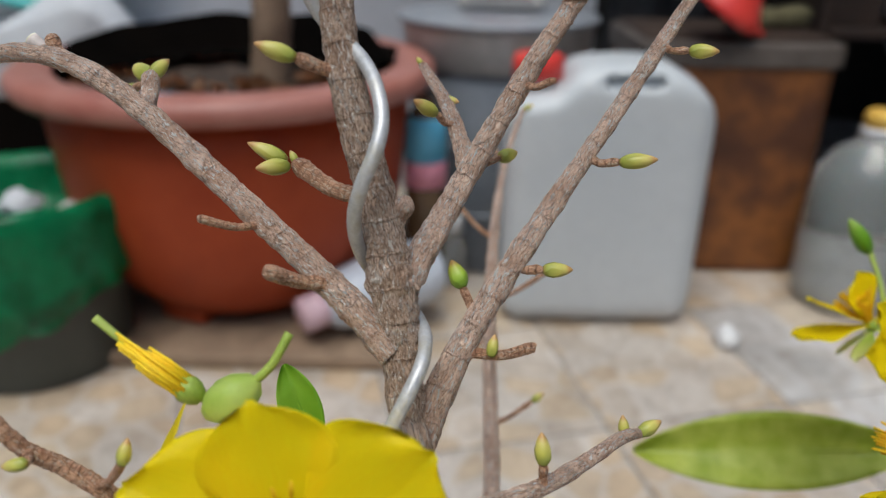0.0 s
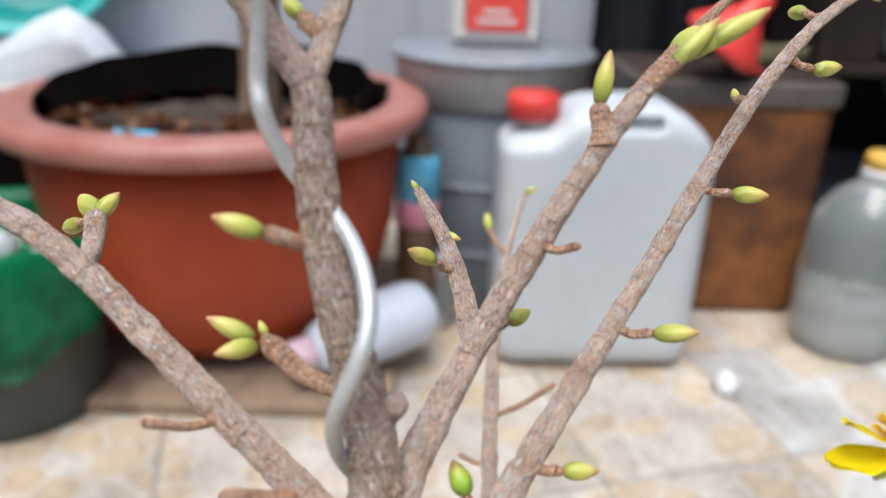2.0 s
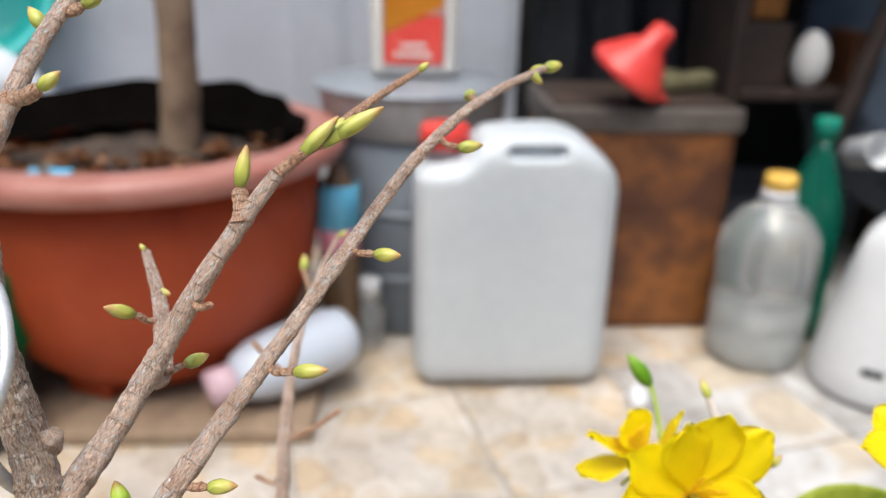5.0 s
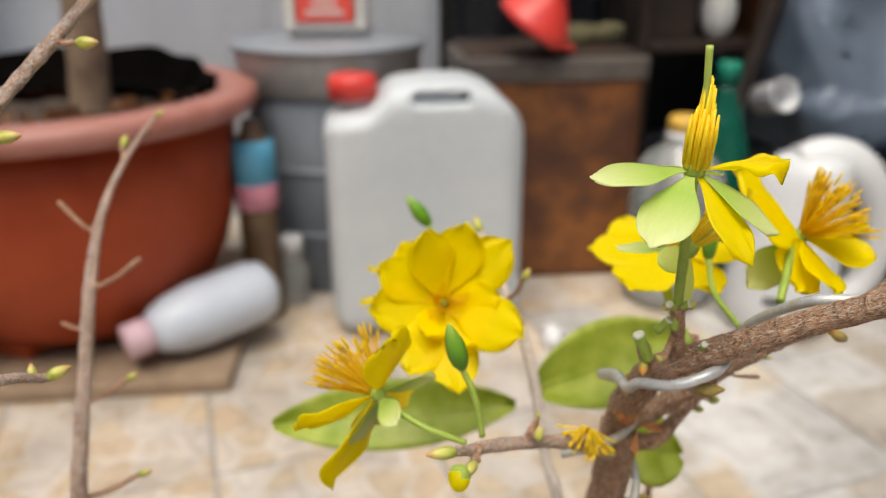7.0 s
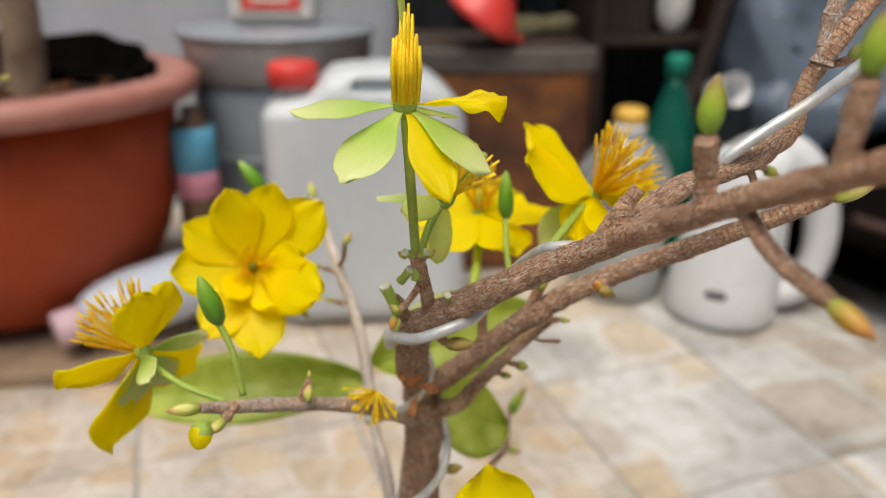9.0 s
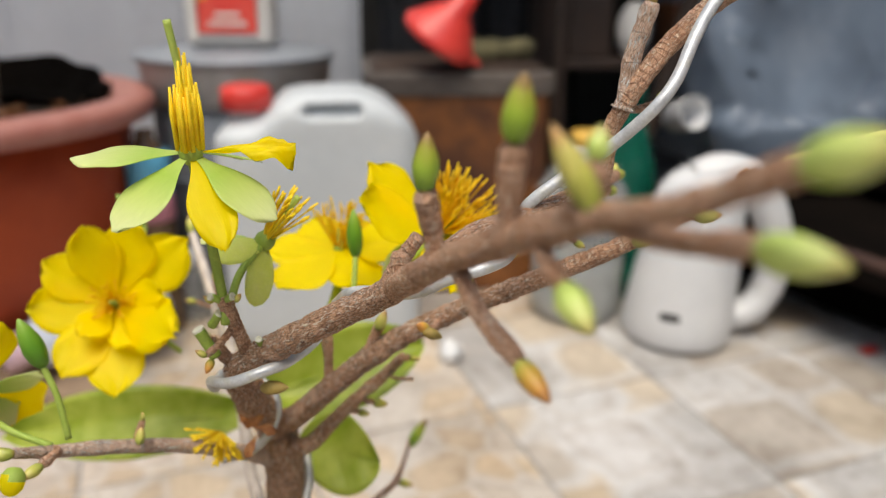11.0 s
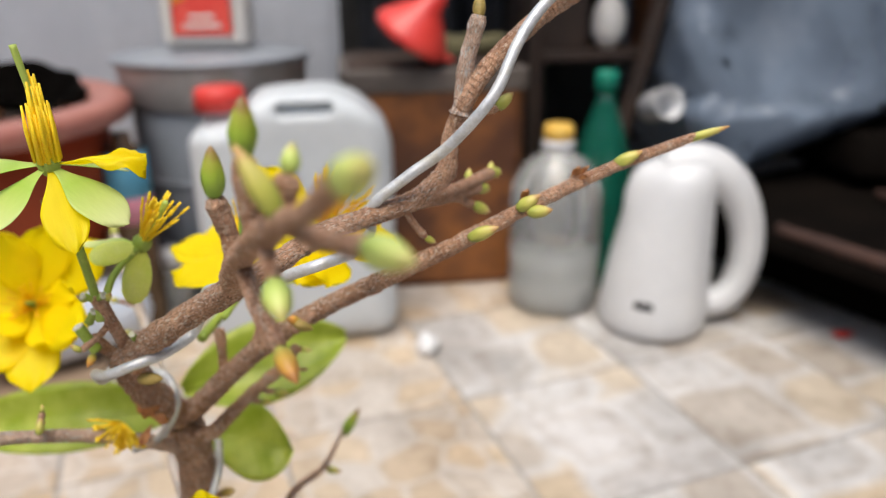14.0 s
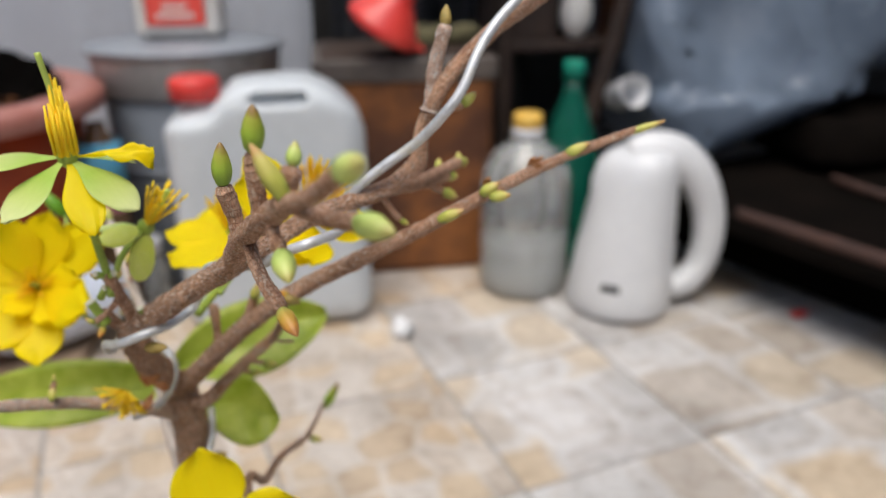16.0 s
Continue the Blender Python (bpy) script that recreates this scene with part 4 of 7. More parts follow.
def right_corner():
    """Covered bundle on a black block that stands for shade, and odds and ends in the dark nook behind."""
    # Black block added where there is only dark space under a rack.
    r = thing("rack_shade_block", "low pitch-black block standing for the shade under a rack, with a rusty front rail", "cabinet", (0.985, 1.070, 0), -66.5)
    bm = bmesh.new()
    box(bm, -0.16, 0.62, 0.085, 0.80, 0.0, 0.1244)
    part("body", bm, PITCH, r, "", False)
    # Overhang added to put the floor in front into shade.
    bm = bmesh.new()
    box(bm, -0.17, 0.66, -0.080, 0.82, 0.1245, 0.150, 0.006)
    part("top_board", bm, PITCH, r, "black overhang added to shade the floor in front", False)
    bm = bmesh.new()
    tube(bm, spline([(0.08, -0.062, 0.1585, 0.010), (0.30, -0.064, 0.1590, 0.011), (0.46, -0.062, 0.1585, 0.010), (0.63, -0.060, 0.1590, 0.010)], 0.02), 12, 0.08, 0.2, 60)
    part("rail", bm, OLDIRON, r, "rusty brown iron rail")
    world_out = [(0.915, 0.47), (0.915, 0.40), (0.930, 0.33), (0.965, 0.235), (1.003, 0.160), (1.035, 0.153), (1.123, 0.190), (1.275, 0.245), (1.60, 0.37), (1.86, 0.46), (1.90, 0.70), (1.50, 0.82), (1.16, 0.76), (0.965, 0.60)]
    out = rounded([(x - 1.40, z) for x, z in world_out], [0.04, 0.05, 0.04, 0.03, 0.015, 0.02, 0.05, 0.05, 0.06, 0.06, 0.12, 0.1, 0.1, 0.06], 6)
    bm = bmesh.new()
    slab_of(bm, out, 0.44, 0.075, None, 8)
    bmesh.ops.triangulate(bm, faces=[f for f in bm.faces if len(f.verts) > 4])
    for _ in range(2):
        bmesh.ops.subdivide_edges(bm, edges=[e for e in bm.edges if e.calc_length() > 0.05], cuts=1)
        bmesh.ops.triangulate(bm, faces=bm.faces[:])
    for v in bm.verts:
        v.co.y += 0.30 * max(0.0, v.co.z - 0.30)
    low = lambda c: c.z < 0.30 and c.y < -0.1
    lumpy(bm, 0.050, 3.6, 2.0, low)
    lumpy(bm, 0.016, 9, 6.0, low)
    for v in bm.verts:
        if v.co.y < 0.0 and not low(v.co):
            v.co.y += 0.016 * abs(math.sin(7.0 * v.co.x + 11.0 * v.co.z + 3.0 * noise.noise(v.co * 4))) ** 0.6
    bale = thing("covered_bale", "bulky bale under a shiny blue-black plastic cover, pale sheen in its colour", "bale", (1.37, 1.42, 0.0))
    near = min((v for v in bm.verts if v.co.y < 0), key=lambda v: (v.co.x + 0.07) ** 2 + (v.co.z - 0.31) ** 2)
    spot, out_way = near.co.copy(), near.normal.copy()
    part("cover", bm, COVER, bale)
    bm = bmesh.new()
    lathe(bm, [(0, 0.002), (0.5, 0.002), (0.92, 0.0014), (1.0, -0.002), (0, -0.002)], 20)
    for v in bm.verts:
        v.co.x *= 0.014 * (1 + 0.3 * math.sin(3 * math.atan2(v.co.y, v.co.x)))
        v.co.y *= 0.006
    tear = part("tear", bm, PITCH, bale, "small dark tear in the cover")
    tear.matrix_local = Matrix.Translation(spot) @ out_way.to_track_quat("Z", "Y").to_matrix().to_4x4() @ Matrix.Rotation(0.5, 4, "Z")
    # Bag fills the gap under the bale; its pitch black stands for the shade.
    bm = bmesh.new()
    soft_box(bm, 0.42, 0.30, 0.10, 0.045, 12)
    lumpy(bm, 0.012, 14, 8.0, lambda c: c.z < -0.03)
    solid("black_bag", bm, PITCH, "stuffed black bag filling the shaded gap under a bale", "bag", (1.42, 1.30, 0.2005))
    bm = bmesh.new()
    tube(bm, spline([(1.235, 1.125, 0.158, 0.008), (1.236, 1.060, 0.160, 0.009), (1.262, 1.005, 0.158, 0.008), (1.310, 0.985, 0.158, 0.007)], 0.01), 10, 0.08, 0.2, 60)
    solid("iron_bar", bm, OLDIRON, "bent rusty iron bar lying on a low black block", "iron bar")
    bm = bmesh.new()
    tube(bm, spline([(0.785, 1.36, 0.0, 0.017), (0.822, 1.36, 0.15, 0.017), (0.897, 1.36, 0.463, 0.017), (0.985, 1.36, 0.85, 0.017), (1.009, 1.36, 0.959, 0.017)], 0.03), 14, 0.1, 0.1, 30)
    solid("wooden_post", bm, BROWNBOX, "dark leaning wooden post in the storage nook", "post")
    h = thing("white_cup", "white plastic cup hanging on a leaning post", "cup")
    h.matrix_world = Matrix.Translation((0.876, 1.322, 0.285)) @ pose(0, 0, 0, 72, 10, 8)
    bm = bmesh.new()
    lathe(bm, [(0, 0), (0.022, 0), (0.027, 0.006), (0.030, 0.066), (0.031, 0.070), (0.028, 0.070), (0.025, 0.008), (0, 0.006)], 36)
    part("body", bm, WHITE, h)
    bm = bmesh.new()
    tube(bm, spline([(-0.028, 0.010, 0.058, 0.004), (-0.040, 0.022, 0.05, 0.004), (-0.042, 0.022, 0.025, 0.004), (-0.027, 0.010, 0.014, 0.004)], 0.005), 10)
    ch = part("handle", bm, WHITE, h)
    ch.rotation_euler[2] = radians(-115)
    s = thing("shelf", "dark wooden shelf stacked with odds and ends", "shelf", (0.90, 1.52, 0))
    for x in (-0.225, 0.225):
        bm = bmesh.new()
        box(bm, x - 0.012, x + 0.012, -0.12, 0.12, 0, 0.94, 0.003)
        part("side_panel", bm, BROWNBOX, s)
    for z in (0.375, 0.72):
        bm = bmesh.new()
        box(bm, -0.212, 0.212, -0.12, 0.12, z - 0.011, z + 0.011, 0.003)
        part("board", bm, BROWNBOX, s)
    bm = bmesh.new()
    bmesh.ops.create_uvsphere(bm, u_segments=28, v_segments=16, radius=0.053)
    for v in bm.verts:
        v.co = Vector((v.co.x * 0.62, v.co.y * 0.62, max(v.co.z, -0.05)))
    solid("white_float", bm, CREAM, "oval white plastic float standing on a shelf", "float", (0.822, 1.425, 0.4365), 0)
    for k, (x, w, hh, m, lb) in enumerate(((0.738, 0.085, 0.115, BROWNBOX, "brown cardboard box on a dark shelf"), (0.95, 0.10, 0.10, RUST, "rust-brown tin on a dark shelf"), (1.06, 0.07, 0.14, DRUM, "grey tin box on a dark shelf"))):
        bm = bmesh.new()
        box(bm, -w / 2, w / 2, -0.05, 0.05, 0, hh, 0.004)
        solid("storage_tin", bm, m, lb, "tin", (x, 1.47, 0.3865), 3 * k - 3, smooth=False)
    bm = bmesh.new()
    box(bm, -0.034, 0.034, -0.025, 0.025, 0, 0.10, 0.01)
    lumpy(bm, 0.005, 30)
    solid("packet", bm, mottled("dull_orange", [(0.26, 0.09, 0.015), (0.34, 0.14, 0.03)], 30, 0.6), "dull orange packet standing on a cardboard box", "packet", (0.738, 1.465, 0.504), 8)
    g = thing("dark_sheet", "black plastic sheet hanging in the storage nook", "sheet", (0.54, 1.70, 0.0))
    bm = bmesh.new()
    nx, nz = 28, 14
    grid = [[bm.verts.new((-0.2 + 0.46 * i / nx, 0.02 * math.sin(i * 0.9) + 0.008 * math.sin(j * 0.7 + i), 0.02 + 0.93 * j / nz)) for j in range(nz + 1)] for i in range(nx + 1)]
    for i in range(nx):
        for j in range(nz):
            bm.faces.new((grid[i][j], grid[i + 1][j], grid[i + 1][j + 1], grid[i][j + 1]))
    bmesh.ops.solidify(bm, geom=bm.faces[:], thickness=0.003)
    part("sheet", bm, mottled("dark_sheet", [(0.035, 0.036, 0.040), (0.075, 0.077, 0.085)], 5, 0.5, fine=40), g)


right_corner()


def litter():
    bm = bmesh.new()
    bmesh.ops.create_icosphere(bm, subdivisions=3, radius=0.018)
    lumpy(bm, 0.008, 60, 8.0)
    solid("paper_ball", bm, WHITE, "small crumpled white paper lying on the tiles", "paper", (0.408, 0.945, 0.014))
    bm = bmesh.new()
    box(bm, -0.016, 0.016, -0.010, 0.010, 0, 0.006, 0.002)
    lumpy(bm, 0.003, 50)
    solid("red_scrap", bm, RED, "small red plastic scrap on the tiles", "scrap", (1.055, 0.905, 0.001), 20)
    bm = bmesh.new()
    box(bm, -0.02, 0.02, -0.012, 0.012, 0, 0.004, 0.0015)
    solid("green_scrap", bm, TEAL, "small greenish plastic scrap on the tiles", "scrap", (1.10, 0.70, 0.001), 50)


litter()

# ---------- the flowering tree in the foreground ----------
BASE = Vector((0.12, 0.18, 0.15))


def planter():
    p = thing("bonsai_pot", "shallow glazed brown bonsai pot filled with dark soil", "plant pot", (0.12, 0.165, 0))
    for nm, x0, x1, y0, y1, z0, z1 in (("front_wall", -0.25, 0.25, -0.14, -0.125, 0.015, 0.155), ("rear_wall", -0.25, 0.25, 0.125, 0.14, 0.015, 0.155),
                                       ("side_wall", -0.25, -0.235, -0.1248, 0.1248, 0.015, 0.155), ("side_wall", 0.235, 0.25, -0.1248, 0.1248, 0.015, 0.155), ("bottom", -0.2348, 0.2348, -0.1248, 0.1248, 0.015, 0.03)):
        bm = bmesh.new()
        box(bm, x0, x1, y0, y1, z0, z1, 0.003)
        part(nm, bm, BROWNGLASS, p)
    for x in (-0.2, 0.2):
        for y in (-0.1, 0.1):
            bm = bmesh.new()
            box(bm, x - 0.025, x + 0.025, y - 0.02, y + 0.02, 0, 0.015, 0.002)
            part("foot", bm, BROWNGLASS, p)
    bm = bmesh.new()
    box(bm, -0.2345, 0.2345, -0.1245, 0.1245, 0.0305, 0.142)
    part("soil", bm, SOIL, p, "dark crumbly soil")


planter()
TREE = thing("apricot_tree", "yellow-flowering bonsai tree with budding bare branches", "tree", tuple(BASE))


def limb(name, rows, mat=None):
    rows = np.array(rows, float)
    rows[:, :3] -= np.array(BASE)
    rows[:, 3] *= 0.80
    thick = rows[:, 3].max()
    if len(rows) == 2:
        mid = (rows[0] + rows[1]) / 2
        rnd = random.Random(int(abs(mid[0] * 3 + mid[2]) * 1e5))
        run = rows[1] - rows[0]
        span = float(np.linalg.norm(run[:3]))
        mid[:3] += np.array([rnd.uniform(-1, 1), rnd.uniform(-1, 1), -1.0]) * min(0.0011, 0.06 * span)
        mid[3] *= 0.94
        foot = rows[0] + run * min(0.3, 0.0022 / span)
        rows[0, 3] *= 1.35
        neck = rows[1] - run * min(0.2, 0.0012 / span)
        neck[3] *= 1.10
        rows[1, 3] *= 0.72
        rows = np.vstack([rows[0], foot, mid, neck, rows[1]])
    young = thick < 0.00235
    sides = 18 if young else 34 if thick > 0.003 else 24
    fine = spline(rows, 0.00042 if young else 0.0006 if thick < 0.008 else 0.0012)
    bm = bmesh.new()
    tube(bm, fine, sides, 0.08 if young else 0.115, 0.26, 620, 1.0, 0.0019 if young else 0.0)
    ob = part(name, bm, mat or (TWIG if young else BARK), TREE)
    skin, along = [], random.Random(int(abs(rows[0, 0]) * 1e5)).uniform(0, 1)
    for k, row in enumerate(fine):
        along += 0 if not k else float(np.linalg.norm(fine[k, :3] - fine[k - 1, :3]))
        for i in range(sides):
            skin += (row[3] * math.cos(2 * math.pi * i / sides), row[3] * math.sin(2 * math.pi * i / sides), along)
    ob.data.attributes.new("bark", "FLOAT_VECTOR", "POINT").data.foreach_set("vector", skin)
    return ob


def bud_mesh():
    bm = bmesh.new()
    prof = [(0.0, -0.02), (0.10, 0.0), (0.17, 0.10), (0.215, 0.27), (0.225, 0.42), (0.205, 0.58), (0.155, 0.75), (0.095, 0.88), (0.035, 0.98), (0.0, 1.0)]
    lathe(bm, prof, 16)
    for k in range(5):
        a = k * 2.4
        d = Vector((math.cos(a), math.sin(a), 0))
        s = Vector((-math.sin(a), math.cos(a), 0))
        z0, z1 = 0.02 + 0.05 * k, 0.30 + 0.12 * k
        rows = []
        for j in range(5):
            u = j / 4
            z = z0 + (z1 - z0) * u
            r = np.interp(z, [p[1] for p in prof], [p[0] for p in prof]) + 0.014
            w = 0.13 * math.sin(math.pi * (0.35 + 0.65 * u)) if u < 1 else 0.005
            rows.append([bm.verts.new(d * math.sqrt(max(r * r - (w * q) ** 2, 0.0001)) + s * w * q + Vector((0, 0, z))) for q in (-1, 0, 1)])
        for a_, b_ in zip(rows, rows[1:]):
            for i in (0, 1):
                bm.faces.new((a_[i], a_[i + 1], b_[i + 1], b_[i]))
    return mesh_of("bud", bm, BUD)


GREEN_BUD = bud_material("green_bud", ((0.24, 0.15, 0.06), (0.20, 0.35, 0.03), (0.34, 0.48, 0.05), (0.36, 0.38, 0.05), (0.28, 0.17, 0.05)))
BUD_MESH = bud_mesh()
BUD_GREEN = BUD_MESH.copy()
BUD_GREEN.materials[0] = GREEN_BUD
BUD_DEEP = BUD_MESH.copy()
BUD_DEEP.materials[0] = bud_material("deep_green_bud", ((0.16, 0.24, 0.03), (0.10, 0.25, 0.014), (0.12, 0.30, 0.018), (0.18, 0.36, 0.03), (0.26, 0.42, 0.06)))
BUD_YELLOW = BUD_MESH.copy()
BUD_YELLOW.materials[0] = bud_material("yellow_green_bud", ((0.44, 0.30, 0.07), (0.52, 0.50, 0.07), (0.66, 0.62, 0.10), (0.66, 0.54, 0.10), (0.50, 0.26, 0.07)))
BUD_PALE = BUD_MESH.copy()
BUD_PALE.materials[0] = bud_material("pale_green_bud", ((0.36, 0.28, 0.10), (0.42, 0.54, 0.12), (0.52, 0.64, 0.17), (0.56, 0.62, 0.18), (0.50, 0.46, 0.14)))
BUD_BROWN = BUD_MESH.copy()
BUD_BROWN.materials[0] = mottled("brown_bud_scales", [(0.26, 0.21, 0.05), (0.40, 0.28, 0.07), (0.50, 0.36, 0.12)], 3, 0.5)
BUD_TIPPED = BUD_MESH.copy()
BUD_TIPPED.materials[0] = bud_material("brown_tipped_bud", ((0.20, 0.30, 0.07), (0.42, 0.44, 0.09), (0.62, 0.38, 0.06), (0.70, 0.34, 0.07), (0.50, 0.22, 0.06)))


def bud(a, b, wide=1.0, sort=None):
    a, b = Vector(a) - BASE, Vector(b) - BASE
    ob = new("bud", {"yellow": BUD_YELLOW, "deep": BUD_DEEP, "pale": BUD_PALE, "brown": BUD_BROWN, "green": BUD_GREEN, "tipped": BUD_TIPPED}.get(sort, BUD_MESH))
    ob.parent = TREE
    L = (b - a).length
    q = (b - a).to_track_quat("Z", "Y").to_matrix().to_4x4()
    w = wide * min(1.2, max(0.66, 0.0092 / L))
    ob.matrix_local = Matrix.Translation(a) @ q @ Matrix.Rotation(a.x * 900, 4, "Z") @ Matrix.Diagonal((L * w * 0.93, L * w * 0.93, L, 1))
    return ob


limb('trunk', [(0.0040, 0.1750, 0.1400, 0.0095), (-0.0010, 0.1550, 0.3200, 0.0080), (-0.0041, 0.1367, 0.4428, 0.0052), (-0.0061, 0.1418, 0.4565, 0.0050), (-0.0080, 0.1474, 0.4696, 0.0054), (-0.0098, 0.1533, 0.4820, 0.0066), (-0.0121, 0.1587, 0.4943, 0.0060), (-0.0152, 0.1627, 0.5069, 0.0054), (-0.0185, 0.1657, 0.5187, 0.0052), (-0.0212, 0.1692, 0.5292, 0.0050), (-0.0230, 0.1735, 0.5387, 0.0049), (-0.0241, 0.1773, 0.5480, 0.0047), (-0.0250, 0.1802, 0.5572, 0.0042), (-0.0297, 0.1810, 0.5633, 0.0022)], TRUNK_BARK)
limb('branch', [(-0.0212, 0.1692, 0.5292, 0.0044), (-0.0230, 0.1735, 0.5387, 0.0046), (-0.0241, 0.1773, 0.5480, 0.0045), (-0.0250, 0.1802, 0.5572, 0.0040), (-0.0316, 0.1814, 0.5660, 0.0038), (-0.0374, 0.1820, 0.5755, 0.0037), (-0.0421, 0.1832, 0.5851, 0.0036), (-0.0461, 0.1862, 0.5938, 0.0034), (-0.0498, 0.1906, 0.6021, 0.0034), (-0.0534, 0.1953, 0.6102, 0.0031), (-0.0571, 0.2001, 0.6183, 0.0030), (-0.0607, 0.2049, 0.6264, 0.0028), (-0.0643, 0.2096, 0.6344, 0.0025)])
limb('branch', [(-0.0230, 0.1735, 0.5387, 0.0034), (-0.0241, 0.1773, 0.5480, 0.0036), (-0.0250, 0.1802, 0.5572, 0.0034), (-0.0229, 0.1847, 0.5633, 0.0030), (-0.0207, 0.1887, 0.5697, 0.0029), (-0.0183, 0.1929, 0.5766, 0.0028), (-0.0156, 0.1984, 0.5836, 0.0027), (-0.0128, 0.2053, 0.5904, 0.0025), (-0.0099, 0.2125, 0.5968, 0.0024), (-0.0071, 0.2191, 0.6030, 0.0021), (-0.0044, 0.2249, 0.6089, 0.0019)])
limb('branch', [(-0.0094, 0.1478, 0.4726, 0.0050), (-0.0202, 0.1540, 0.4816, 0.0044), (-0.0312, 0.1602, 0.4899, 0.0040), (-0.0432, 0.1669, 0.4980, 0.0038), (-0.0567, 0.1750, 0.5070, 0.0037), (-0.0709, 0.1831, 0.5164, 0.0036), (-0.0844, 0.1895, 0.5241, 0.0034), (-0.0966, 0.1936, 0.5285, 0.0032), (-0.1069, 0.1959, 0.5295, 0.0029), (-0.1167, 0.1975, 0.5281, 0.0027), (-0.1281, 0.1997, 0.5258, 0.0024)])
limb('branch', [(-0.0082, 0.1538, 0.4861, 0.0046), (-0.0024, 0.1653, 0.4929, 0.0042), (0.0035, 0.1741, 0.5010, 0.0038), (0.0095, 0.1796, 0.5104, 0.0036), (0.0156, 0.1830, 0.5205, 0.0034), (0.0216, 0.1864, 0.5303, 0.0033), (0.0278, 0.1902, 0.5393, 0.0030), (0.0340, 0.1936, 0.5477, 0.0027), (0.0403, 0.1963, 0.5558, 0.0023)])
limb('branch', [(0.0346, 0.1964, 0.5492, 0.0018), (0.0413, 0.2026, 0.5554, 0.0019), (0.0491, 0.2111, 0.5610, 0.0017), (0.0578, 0.2215, 0.5659, 0.0016), (0.0668, 0.2323, 0.5706, 0.0014), (0.0761, 0.2430, 0.5749, 0.0011)], TWIG)
limb('branch', [(0.0403, 0.1963, 0.5558, 0.0021), (0.0460, 0.1999, 0.5599, 0.0018), (0.0536, 0.2052, 0.5631, 0.0014)], TWIG)
limb('branch', [(-0.0043, 0.1417, 0.4515, 0.0052), (0.0003, 0.1470, 0.4620, 0.0046), (0.0059, 0.1532, 0.4720, 0.0041), (0.0127, 0.1603, 0.4813, 0.0037), (0.0202, 0.1680, 0.4904, 0.0034), (0.0284, 0.1762, 0.4996, 0.0031), (0.0371, 0.1852, 0.5095, 0.0028), (0.0464, 0.1946, 0.5201, 0.0026), (0.0557, 0.2040, 0.5312, 0.0025), (0.0649, 0.2130, 0.5421, 0.0023), (0.0740, 0.2216, 0.5519, 0.0022), (0.0837, 0.2306, 0.5599, 0.0021), (0.0941, 0.2405, 0.5660, 0.0019), (0.1055, 0.2508, 0.5704, 0.0017), (0.1176, 0.2612, 0.5737, 0.0013)])
limb('branch', [(0.0082, 0.1783, 0.5083, 0.0036), (0.0071, 0.1913, 0.5013, 0.0034), (0.0053, 0.2008, 0.5059, 0.0031), (0.0031, 0.2091, 0.5105, 0.0028), (0.0003, 0.2161, 0.5148, 0.0025), (-0.0029, 0.2227, 0.5185, 0.0021), (-0.0062, 0.2291, 0.5219, 0.0016)])
limb('branch', [(0.0300, 0.2300, 0.1400, 0.0050), (0.0242, 0.2236, 0.2606, 0.0045), (0.0220, 0.2295, 0.3322, 0.0042), (0.0219, 0.2440, 0.3615, 0.0040), (0.0214, 0.2591, 0.3785, 0.0038), (0.0210, 0.2731, 0.3968, 0.0036), (0.0214, 0.2872, 0.4166, 0.0033), (0.0226, 0.3022, 0.4344, 0.0028), (0.0249, 0.3183, 0.4481, 0.0022), (0.0286, 0.3350, 0.4587, 0.0019), (0.0334, 0.3516, 0.4678, 0.0016), (0.0387, 0.3676, 0.4758, 0.0012)])
limb('branch', [(-0.0025, 0.1420, 0.4257, 0.0030), (0.0099, 0.1282, 0.4459, 0.0026), (0.0238, 0.1330, 0.4480, 0.0024), (0.0357, 0.1435, 0.4468, 0.0022), (0.0459, 0.1540, 0.4454, 0.0020), (0.0525, 0.1627, 0.4401, 0.0016)])
limb('branch', [(-0.0925, 0.1249, 0.4753, 0.0020), (-0.0875, 0.1247, 0.4674, 0.0021), (-0.0833, 0.1253, 0.4614, 0.0022), (-0.0778, 0.1265, 0.4568, 0.0023), (-0.0684, 0.1263, 0.4490, 0.0025), (-0.0572, 0.1247, 0.4381, 0.0028)])
limb('trunk', [(0.2320, 0.1950, 0.1400, 0.0115), (0.2360, 0.2000, 0.2500, 0.0105), (0.2392, 0.2014, 0.3322, 0.0092), (0.2405, 0.1992, 0.3556, 0.0088), (0.2413, 0.1961, 0.3741, 0.0090), (0.2399, 0.1923, 0.3900, 0.0082)], BROWN_BARK)
limb('branch', [(0.2405, 0.1992, 0.3556, 0.0070), (0.2413, 0.1961, 0.3741, 0.0074), (0.2399, 0.1923, 0.3900, 0.0068), (0.2353, 0.1728, 0.4136, 0.0066), (0.2352, 0.1568, 0.4333, 0.0062), (0.2366, 0.1515, 0.4390, 0.0054), (0.2448, 0.1437, 0.4474, 0.0050), (0.2544, 0.1358, 0.4559, 0.0047), (0.2645, 0.1280, 0.4647, 0.0045), (0.2735, 0.1198, 0.4724, 0.0042), (0.2786, 0.1116, 0.4788, 0.0040)], BROWN_BARK)
